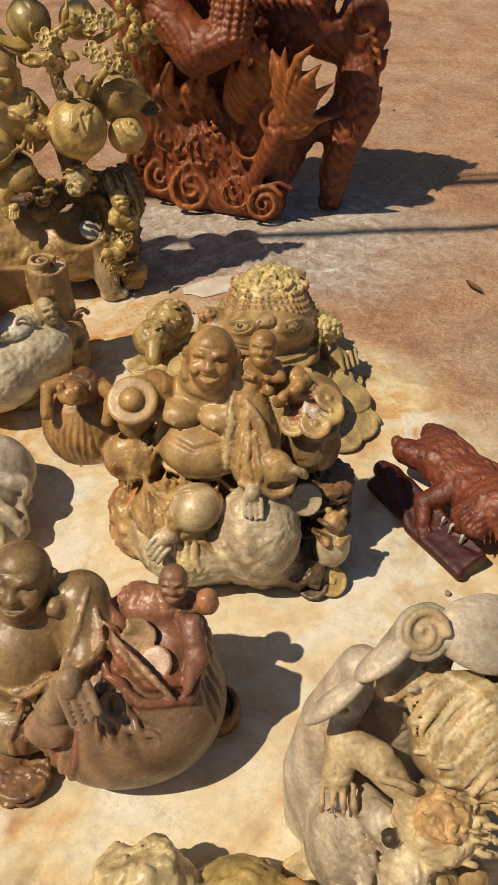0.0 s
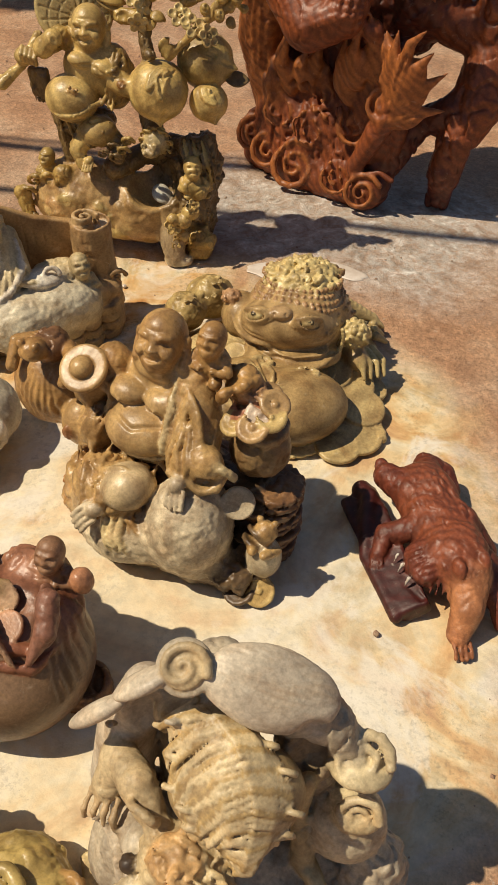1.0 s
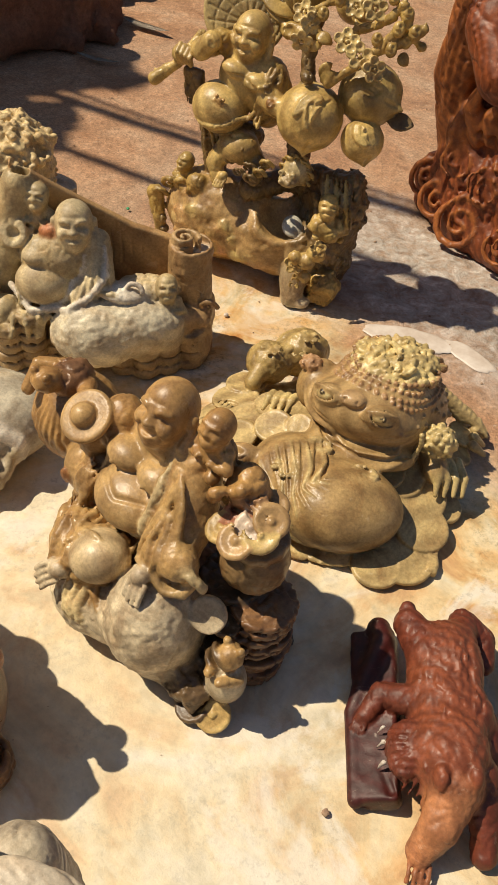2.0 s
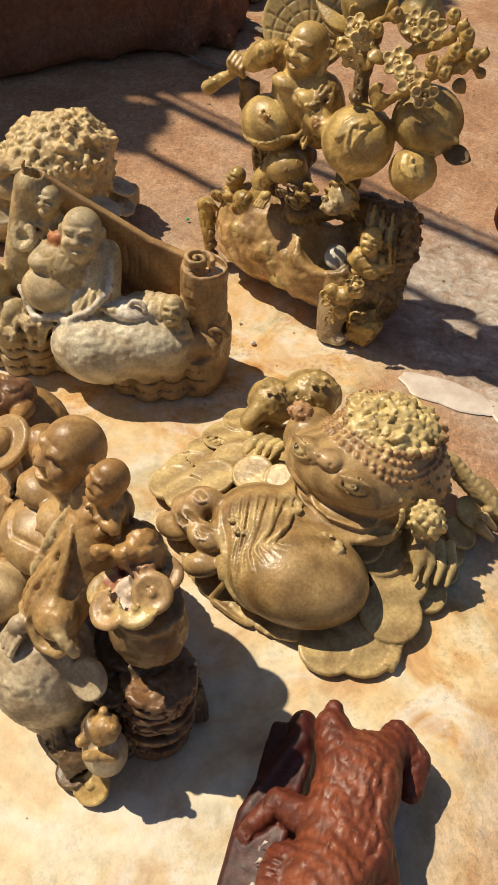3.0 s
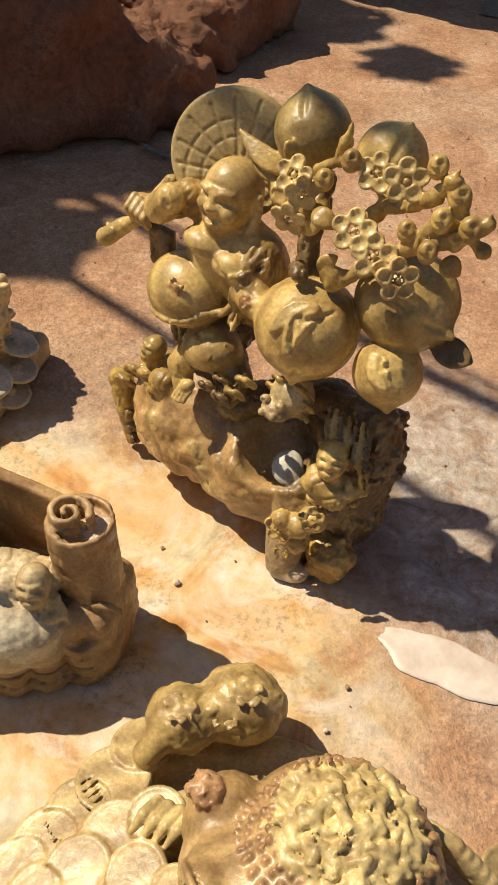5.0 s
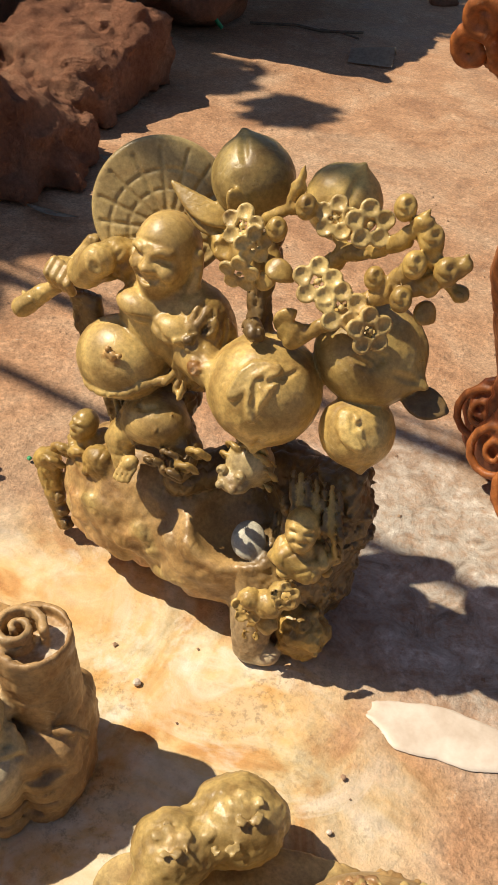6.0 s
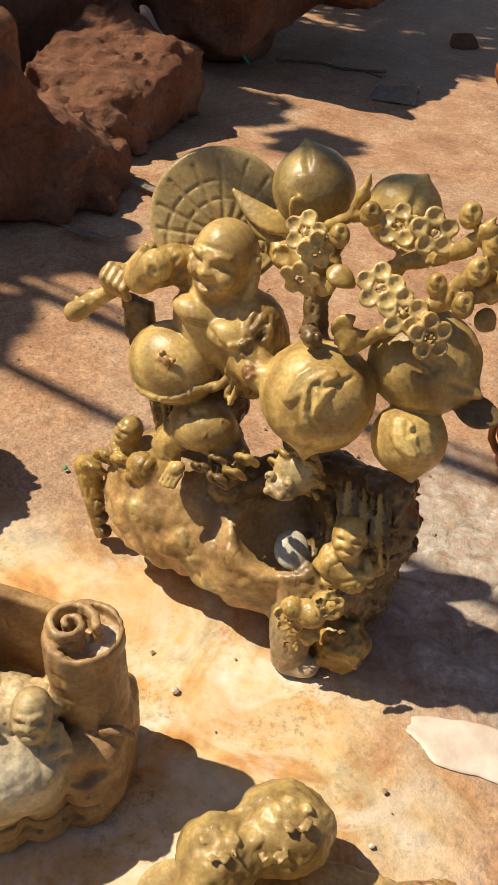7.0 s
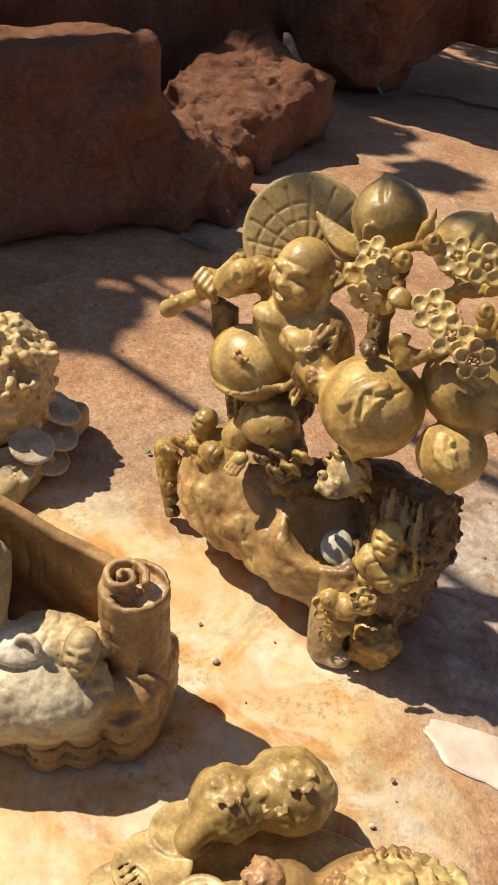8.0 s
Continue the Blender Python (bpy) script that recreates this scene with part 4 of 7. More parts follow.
    for i, (c, r) in enumerate((((-0.297, -0.045, 0.196), 0.026), ((-0.323, -0.050, 0.162), 0.022), ((-0.260, -0.050, 0.211), 0.018), ((-0.214, -0.070, 0.210), 0.018))):
        s.curl(c, (1, 0.1 * i, 0.2), (0, -0.5, 1), r, 1.3, 0.0085, O1, k=0.002)
    s.tube([(-0.340, -0.040, 0.153), (-0.322, -0.050, 0.087), (-0.314, -0.050, 0.012)], [0.024, 0.019, 0.010], O1, k=0.008)
    for i in range(1, 4):
        s.ball(np.array((-0.316, -0.055, 0.122)) + (0.006 * i, 0, -0.03 * i), 0.014, D1, k=0.005)
    child(s, (0.145, -0.060, 0.285), 0.027, O2, 20)
    child(s, (0.162, -0.030, 0.244), 0.020, O1, 35)
    s.tube([(0.133, -0.080, 0.237), (0.162, -0.070, 0.220), (0.183, -0.040, 0.229)], [0.020, 0.024, 0.014], O1, k=0.006)
    for i, p in enumerate(((0.121, -0.100, 0.142), (0.143, -0.090, 0.166), (0.097, -0.110, 0.150), (0.123, -0.100, 0.096))):
        s.ball(p, (0.026, 0.022, 0.022) if i < 2 else (0.018, 0.018, 0.018), O2, k=0.004)
    s.flower((0.098, -0.115, 0.133), (0.5, -1, 0.5), 0.025, O2)
    s.flower((0.153, -0.112, 0.195), (0.6, -0.8, 0.5), 0.022, O2)
    s.flower((0.104, -0.110, 0.080), (0.5, -1, 0.4), 0.020, O1)
    s.ball((0.105, -0.092, 0.010), (0.040, 0.026, 0.018), PALE, k=0.008)
    s.ball((0.16, -0.05, 0.05), (0.045, 0.040, 0.05), O1, rough=0.006, size=0.02, k=0.01)
    # legs under gathered cloth
    s.ball((-0.102, -0.055, 0.363), (0.050, 0.040, 0.038), SKIN, (0, -15, 10), k=0.008)
    s.tube([(-0.130, -0.060, 0.346), (-0.157, -0.070, 0.313), (-0.143, -0.080, 0.276)], [0.026, 0.022, 0.017], O2, k=0.006)
    fingers(s, (-0.123, -0.090, 0.293), (-0.2, -0.7, -0.6), (1, 0.1, 0), 0.026, SKIN)
    s.tube([(-0.077, -0.040, 0.344), (-0.051, -0.050, 0.330), (-0.048, -0.070, 0.302)], [0.030, 0.024, 0.020], D1, k=0.01)
    for i, c in enumerate(((-0.060, -0.080, 0.331), (-0.032, -0.085, 0.326), (-0.054, -0.090, 0.308), (-0.022, -0.070, 0.347), (-0.084, -0.090, 0.316))):
        s.curl(c, (1, 0.1, 0), (0, -0.5, 1), 0.018, 1.3, 0.0065, O1 if i % 2 else D1, k=0.002)
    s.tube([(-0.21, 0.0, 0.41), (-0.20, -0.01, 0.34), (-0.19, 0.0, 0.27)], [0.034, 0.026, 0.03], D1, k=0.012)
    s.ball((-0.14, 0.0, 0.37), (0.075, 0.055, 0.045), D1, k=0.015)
    # bare chest over a round belly
    s.ball((-0.112, 0.004, 0.510), (0.078, 0.058, 0.070), SKIN, k=0.012)
    s.ball((-0.166, -0.038, 0.440), (0.068, 0.062, 0.062), SKIN, k=0.003)
    s.ball((-0.131, -0.040, 0.541), (0.036, 0.024, 0.019), SKIN, (0, 12, 0), k=0.004)
    s.ball((-0.078, -0.044, 0.525), (0.030, 0.022, 0.022), SKIN, k=0.004)
    s.ball((-0.060, 0.0, 0.490), (0.050, 0.050, 0.085), (0.48, 0.34, 0.115, 0.3), k=0.012)
    s.line([(-0.146, -0.070, 0.527), (-0.097, -0.090, 0.537), (-0.060, -0.080, 0.522)], 0.0042, None, k=0.003)
    bx = s.snap([(-0.147, -0.100, 0.484)])[0]
    for i in range(9):
        s.ball(bx + np.array((0.012 * math.cos(i * 2.4), 0.002, 0.012 * math.sin(i * 2.4))) * (0.4 + 0.1 * i), 0.006, (0.46, 0.29, 0.11, 1.0), k=0.002)
    # robe: collar bands, waistband and pleats
    for d, col in ((0.0, O2), (0.011, D1), (0.020, O1)):
        s.line([tuple(np.array(p) + (d, 0, -d)) for p in ((-0.014, -0.030, 0.580), (-0.019, -0.060, 0.560), (-0.040, -0.080, 0.531), (-0.047, -0.085, 0.494), (-0.059, -0.080, 0.449))], 0.0062, col, k=0.002)
    s.line([(-0.204, -0.070, 0.422), (-0.157, -0.090, 0.417), (-0.106, -0.090, 0.425), (-0.062, -0.080, 0.453)], 0.0075, O2, k=0.002)
    s.line([(-0.213, -0.060, 0.395), (-0.163, -0.080, 0.392), (-0.111, -0.080, 0.401), (-0.062, -0.070, 0.434)], 0.0048, None, k=0.002)
    for i in range(6):
        s.line([np.array((-0.209, -0.050, 0.382)) + (0.024 * i, -0.01, -0.004), np.array((-0.207, -0.050, 0.356)) + (0.023 * i, -0.012, -0.012), np.array((-0.202, -0.040, 0.319)) + (0.018 * i, -0.01, -0.02)], 0.0062, O1 if i % 2 else D1, k=0.003)
    for i in range(6):
        s.line([np.array((-0.013, -0.040, 0.568)) + (0.004 * i, 0, -0.012 * i), np.array((-0.024, -0.060, 0.533)) + (0.006 * i, 0, -0.012 * i), np.array((-0.044, -0.060, 0.481)) + (0.008 * i, 0, -0.008 * i)], 0.0040, None, k=0.004)
    for i in range(7):
        w = i / 6
        top, low = np.array((-0.050 + 0.045 * w, -0.020 + 0.03 * w, 0.565 - 0.035 * w)), np.array((-0.085 + 0.075 * w, -0.062 + 0.035 * w, 0.420))
        s.line([top, (top + low) / 2 + (0.004, -0.006, 0), low], 0.0062, ((0.40, 0.275, 0.095), (0.30, 0.20, 0.075))[i % 2], k=0.003)
    # far hand under the big fruit
    s.tube([(-0.045, -0.030, 0.491), (-0.014, -0.050, 0.486)], [0.036, 0.026], O2, k=0.01)
    fingers(s, (-0.001, -0.060, 0.497), (0.9, -0.3, 0.1), (0, -0.3, -1), 0.028, SKIN)
    s.ball((-0.027, -0.070, 0.497), 0.012, (0.40, 0.22, 0.07, 1.0), k=0.003, rough=0.003, size=0.006)
    head(s, (-0.114, 0.000, 0.609), 0.049, (0.55, 0.40, 0.15), (-0.02, -1, 0.12))
    # lifted arm, fist and staff
    s.tube([(-0.160, 0.010, 0.569), (-0.187, -0.010, 0.582), (-0.221, -0.020, 0.564)], [0.030, 0.030, 0.026], O1, k=0.008)
    for i in range(7):
        s.line([np.array((-0.148, -0.020, 0.618)) + (-0.010 * i, -0.01, 0.003), np.array((-0.143, -0.040, 0.599)) + (-0.011 * i, -0.01, 0), np.array((-0.164, -0.030, 0.564)) + (-0.010 * i, 0, -0.008)], 0.0036, None, k=0.003)
    s.tube([(-0.195, -0.040, 0.589), (-0.224, -0.035, 0.561)], [0.024, 0.026], O2, k=0.004)
    s.ball((-0.184, -0.070, 0.591), (0.010, 0.014, 0.016), None, (0, -30, 0), k=0.003, cut=True)
    s.ball((-0.281, -0.020, 0.532), (0.026, 0.024, 0.024), SKIN, k=0.006)
    for i in range(4):
        a = np.array((-0.245, -0.045, 0.533)) + np.array((-0.011 * i, 0.0, 0.003 * i))
        s.tube([a + (0.0, 0.01, 0.018), a + (0, -0.006, 0.006), a + (-0.002, 0.004, -0.012)], 0.0068, SKIN, k=0.0008)
    s.tube([(-0.252, 0.020, 0.574), (-0.286, -0.020, 0.513), (-0.320, -0.030, 0.484)], 0.012, O2, k=0.003)
    s.tube([(-0.314, -0.030, 0.491), (-0.341, -0.045, 0.465)], [0.014, 0.017], O2, k=0.004)
    s.ball((-0.315, -0.060, 0.471), (0.011, 0.012, 0.011), None, k=0.002, cut=True)
    for p in ((-0.356, -0.040, 0.469), (-0.346, -0.035, 0.483)):
        s.tube([(-0.327, -0.040, 0.479), p], [0.010, 0.004], O2, k=0.003)
    for i in range(5):
        s.tube([np.array((-0.275, -0.000, 0.478)) + (0.008 * i, 0, 0.01), np.array((-0.278, 0.000, 0.443)) + (0.010 * i, 0, 0), np.array((-0.274, 0.000, 0.408)) + (0.008 * i, 0, 0)], [0.012, 0.009, 0.005], D1, k=0.003)
    # round hat on his back: dished plate ruled with rings and spokes
    H, R = np.array((-0.165, 0.065, 0.632)), turned(66, 0, 24)
    s.disc(H, 0.098, 0.020, (0.47, 0.365, 0.16, 0.0), (66, 0, 24), edge=0.007, k=0.003)
    hub = H + R @ np.array((0.012, -0.028, 0.0105))
    s.ball(hub, (0.014, 0.014, 0.014), (0.50, 0.37, 0.15, 0.0), k=0.003)
    for r in (0.030, 0.056, 0.082):
        ring = []
        for a in np.linspace(0, 2 * math.pi, 41):
            q = np.array((0.012 + r * math.cos(a), -0.028 + r * math.sin(a)))
            q *= min(1.0, 0.086 / np.linalg.norm(q))
            ring.append(H + R @ np.array((q[0], q[1], 0.0105)))
        s.tube(ring, 0.0028, None, k=0.001, cut=True)
    for i in range(18):
        a = 2 * math.pi * i / 18
        far = np.array((0.012 + 0.11 * math.cos(a), -0.028 + 0.11 * math.sin(a)))
        far *= min(1.0, 0.086 / np.linalg.norm(far))
        s.tube([hub + R @ np.array((0.016 * math.cos(a), 0.016 * math.sin(a), 0)), H + R @ np.array((far[0], far[1], 0.0105))], 0.0032, None, k=0.001, cut=True)

    def peach(c, r, tip, col, seam=(0, -1, 0), reach=1.14, cleft=1.2):
        c, tip = np.array(c, float), np.array(tip, float) / np.linalg.norm(tip)
        col = tuple(col[:3]) + (0.0,)
        s.ball(c, r, col, k=0.004, rough=0.0015, size=0.03)
        s.tube([c + tip * r * 0.60, c + tip * r * reach], [r * 0.46, r * 0.07], col, k=0.016)
        w = np.array(seam, float) / np.linalg.norm(seam)
        w = w - tip * (w @ tip)
        w /= np.linalg.norm(w)
        s.line([c + r * (math.cos(a) * tip + math.sin(a) * w) for a in np.linspace(0.1, cleft, 9)], 0.0042, None, k=0.006)

    def blade(pts, w, col, ribs=5, on_skin=False):
        """A veined leaf: fine ribs side by side; on_skin lays it over what it touches."""
        pts = np.array(pts, float)
        ax = pts[-1] - pts[0]
        sd = np.cross(ax / np.linalg.norm(ax), np.array((0.50, -0.65, 0.55)))
        u = np.linspace(0, 1, 9)[:, None]
        curve = (1 - u) ** 3 * pts[0] + 3 * u * (1 - u) ** 2 * pts[1] + 3 * u * u * (1 - u) * pts[2] + u ** 3 * pts[3]
        for e in np.linspace(-1, 1, ribs):
            row = curve + sd * e * w * np.sin(math.pi * np.clip(u, 0.04, 0.985)) ** 0.8
            rr = np.array([0.0022, 0.0036, 0.0042, 0.0044, 0.0044, 0.0042, 0.0038, 0.003, 0.0018])
            if on_skin:
                row = s.snap(row)
            s.tube(row, rr, tuple(col[:3]) + (0.0,), k=0.0012)

    def laid_leaf(fruit, pts, w, col):
        """A leaf lying on a fruit: a raised skin with a wavy rim, then its veins cut in."""
        c, r = np.array(fruit[:3]), fruit[3]
        pts = np.array(pts, float)
        on = lambda p, lift: c + (p - c) * (r + lift) / np.linalg.norm(p - c)
        side = np.cross(pts[-1] - pts[0], (0.50, -0.65, 0.55))
        side /= np.linalg.norm(side)
        path = lambda u: (1 - u) ** 3 * pts[0] + 3 * u * (1 - u) ** 2 * pts[1] + 3 * u * u * (1 - u) * pts[2] + u ** 3 * pts[3]
        for u in np.linspace(0.02, 0.98, 26):
            wide = w * math.sin(math.pi * u ** 0.8) * (1 + 0.18 * math.sin(u * 21))
            for e in np.linspace(-1, 1, 9):
                s.ball(on(path(u) + side * e * wide, -0.001), 0.0062, tuple(col[:3]) + (0.0,), k=0.003)
        for e in np.linspace(-0.7, 0.7, 4):
            s.line([on(path(u) + side * e * w * math.sin(math.pi * u ** 0.8), 0.006) for u in np.linspace(0.06, 0.94, 7)], 0.0018, None, k=0.0015)

    O3 = (0.42, 0.31, 0.11)
    peach((0.058, -0.032, 0.477), 0.076, (0.12, -0.5, -0.86), O2, (0.6, -1, 0.2), 1.12, 0.7)
    peach((0.166, 0.042, 0.535), 0.072, (1, -0.25, -0.1), O3, (0.3, -1, 0.5), 1.18, 0.6)
    peach((0.182, -0.010, 0.447), 0.050, (0.4, -0.4, -0.9), O2, (1, -1, 0), 1.10, 0.6)
    peach((-0.026, 0.06, 0.716), 0.052, (-0.35, 0.1, 1), (0.36, 0.27, 0.10), (0.5, -1, 0), 1.10, 1.0)
    peach((0.092, 0.072, 0.712), 0.047, (0.38, 0, 1), O2, (0.4, -1, 0.1), 1.20, 1.0)
    # leaves lying over the fruit
    laid_leaf((0.058, -0.032, 0.477, 0.076), [(0.116, -0.100, 0.612), (0.079, -0.100, 0.582), (0.064, -0.100, 0.545), (0.048, -0.100, 0.504)], 0.019, (0.60, 0.45, 0.17))
    laid_leaf((0.058, -0.032, 0.477, 0.076), [(0.118, -0.100, 0.611), (0.101, -0.110, 0.580), (0.075, -0.110, 0.529), (0.081, -0.110, 0.484)], 0.014, (0.60, 0.45, 0.17))
    s.line([(0.123, -0.110, 0.615), (0.108, -0.110, 0.583), (0.081, -0.110, 0.550), (0.081, -0.110, 0.510), (0.100, -0.110, 0.474)], 0.0048, None, k=0.002)
    laid_leaf((0.182, -0.010, 0.447, 0.050), [(0.163, -0.060, 0.526), (0.183, -0.070, 0.513), (0.186, -0.070, 0.479), (0.215, -0.070, 0.465)], 0.015, (0.60, 0.45, 0.17))
    s.line([(0.177, -0.060, 0.526), (0.200, -0.070, 0.507), (0.200, -0.070, 0.481), (0.217, -0.070, 0.464)], 0.0042, None, k=0.002)
    blade([(0.216, 0.030, 0.499), (0.240, 0.030, 0.499), (0.260, 0.030, 0.494), (0.281, 0.030, 0.496)], 0.020, D1, 7)
    for i in range(3):
        s.line([np.array((0.165, -0.030, 0.574)) + (0.014 * i, -0.02, 0.008 * i), np.array((0.184, -0.030, 0.569)) + (0.014 * i, -0.02, 0.01 * i), np.array((0.199, -0.020, 0.564)) + (0.01 * i, -0.02, 0.012 * i)], 0.0035, None, k=0.003)
    blade([(-0.025, 0.030, 0.662), (-0.046, 0.010, 0.676), (-0.076, 0.010, 0.676), (-0.119, 0.020, 0.700)], 0.012, O1)
    blade([(-0.033, 0.030, 0.652), (-0.051, 0.010, 0.656), (-0.072, 0.010, 0.665), (-0.103, 0.020, 0.683)], 0.011, O1)
    blade([(-0.019, 0.000, 0.725), (-0.015, -0.000, 0.712), (-0.015, 0.000, 0.694), (-0.019, 0.000, 0.677)], 0.012, O1, 5, True)
    for a, b in (((0.060, -0.030, 0.642), (0.037, -0.030, 0.623)), ((0.083, -0.030, 0.648), (0.048, -0.030, 0.660)), ((0.089, -0.030, 0.608), (0.067, -0.030, 0.573)), ((0.098, -0.030, 0.591), (0.071, -0.030, 0.562)), ((0.228, -0.010, 0.653), (0.247, 0.000, 0.636))):
        a, b = np.array(a), np.array(b)
        blade([a, a + (b - a) * 0.35 + (0, -0.008, 0.008), a + (b - a) * 0.7 + (0, -0.008, 0.006), b], 0.011, O1)
    # stems and twigs
    s.tube([(0.03, 0.0, 0.36), (0.012, 0.01, 0.44), (0.034, -0.010, 0.547), (0.024, 0.000, 0.594), (0.025, 0.010, 0.645), (0.030, 0.020, 0.680)], [0.03, 0.024, 0.018, 0.017, 0.020, 0.014], D1, k=0.006)
    s.tube([(0.031, 0.000, 0.643), (-0.029, 0.010, 0.638), (-0.049, 0.020, 0.640)], [0.020, 0.020, 0.016], O1, k=0.006)
    s.ball((-0.029, -0.010, 0.645), 0.013, None, k=0.002, cut=True)
    s.tube([(0.037, -0.040, 0.573), (0.047, -0.050, 0.569)], [0.013, 0.014], D1, k=0.004)
    s.ball((0.052, -0.065, 0.588), 0.009, None, k=0.002, cut=True)
    s.tube([(0.029, 0.000, 0.698), (0.055, 0.000, 0.720), (0.076, 0.000, 0.730)], [0.010, 0.009, 0.010], O1, k=0.003)
    s.tube([(0.055, 0.000, 0.720), (0.066, 0.000, 0.751), (0.071, 0.000, 0.777)], [0.006, 0.010, 0.002], O1, k=0.003)
    s.tube([(0.088, -0.030, 0.564), (0.134, -0.020, 0.606), (0.180, -0.020, 0.654), (0.215, -0.010, 0.674), (0.239, 0.000, 0.687), (0.261, 0.000, 0.710)], [0.012, 0.011, 0.012, 0.012, 0.013, 0.009], O1, k=0.004)
    s.tube([(0.103, 0.010, 0.652), (0.123, 0.020, 0.675), (0.161, 0.010, 0.695), (0.196, 0.000, 0.723), (0.208, 0.000, 0.742)], [0.013, 0.013, 0.011, 0.011, 0.009], O1, k=0.004)
    s.tube([(0.123, 0.020, 0.671), (0.105, 0.030, 0.695), (0.114, 0.030, 0.708)], [0.010, 0.007, 0.006], O1, k=0.003)
    s.tube([(0.180, -0.020, 0.654), (0.206, -0.010, 0.689), (0.228, 0.000, 0.712), (0.234, 0.000, 0.725)], [0.010, 0.012, 0.012, 0.008], O1, k=0.004)
    for a, b in (((0.205, 0.000, 0.735), (0.218, 0.000, 0.770)), ((0.224, 0.000, 0.694), (0.235, 0.000, 0.727)), ((0.256, 0.000, 0.699), (0.268, 0.000, 0.730)), ((0.256, 0.000, 0.685), (0.276, 0.000, 0.674))):
        a, b = np.array(a), np.array(b)
        s.tube([a, a + (b - a) * 0.5 + (0.003, 0, 0), b], [0.009, 0.0115, 0.002], O1, k=0.003)
    for c, r in (((0.192, 0.000, 0.761), 0.017), ((0.226, 0.000, 0.734), 0.019), ((0.219, -0.020, 0.709), 0.018), ((0.252, -0.010, 0.706), 0.019), ((0.214, -0.030, 0.668), 0.017), ((0.177, -0.020, 0.678), 0.016), ((0.082, -0.010, 0.734), 0.017), ((0.052, -0.020, 0.701), 0.017), ((0.237, -0.010, 0.684), 0.015)):
        c = np.array(c)
        s.ball(c, (r * 0.74, r * 0.74, r * 0.95), O1[:3] + (0.0,), k=0.003)
        s.ball(c + (0.45 * r, -0.5 * r, 0.62 * r), r * 0.36, None, k=0.001, cut=True)
        s.line([c + (-0.5 * r, -0.6 * r, 0.2 * r), c + (0.1 * r, -0.7 * r, -0.1 * r), c + (0.7 * r, -0.3 * r, 0.3 * r)], 0.0024, None, k=0.001)
    BL = (0.60, 0.46, 0.19, 0.0)
    for c, d, r in (((0.154, -0.050, 0.646), (0.5, -0.75, 0.55), 0.029), ((0.122, -0.050, 0.669), (0.35, -0.8, 0.6), 0.028), ((0.189, -0.045, 0.625), (0.7, -0.6, 0.4), 0.028), ((0.157, -0.005, 0.732), (0.55, -0.7, 0.5), 0.028), ((0.115, 0.000, 0.726), (0.2, -0.85, 0.5), 0.026),
                    ((0.013, -0.030, 0.698), (0.1, -0.9, 0.5), 0.026), ((0.030, -0.035, 0.680), (0.8, -0.7, 0.2), 0.024), ((0.020, -0.045, 0.644), (0.2, -1, -0.2), 0.025)):
        s.flower(c, d, r, BL)
    s.grow("peach_branch_figure_carving", STONE, "olive-tan soapstone figure shouldering peaches and blossom on hollow rock", "statue", pose(-0.50, 2.03, 0, 0, 0, 18), lean=(-0.014, 0.015, 0.948))


# ---- wide-mouthed toads on coins ----
def plate(s, c, r, rot, col, thick=0.012):
    """A plain carved coin: a thin disc with a shallow sunk field."""
    col = tuple(col[:3]) + (0.12,)
    s.disc(c, r, thick, col, rot, edge=0.004, k=0.0012)
    up = turned(*rot)[:, 2]
    s.disc(np.array(c) + up * thick * 0.62, r * 0.80, thick * 0.40, None, rot, edge=0.001, k=0.002, cut=True)


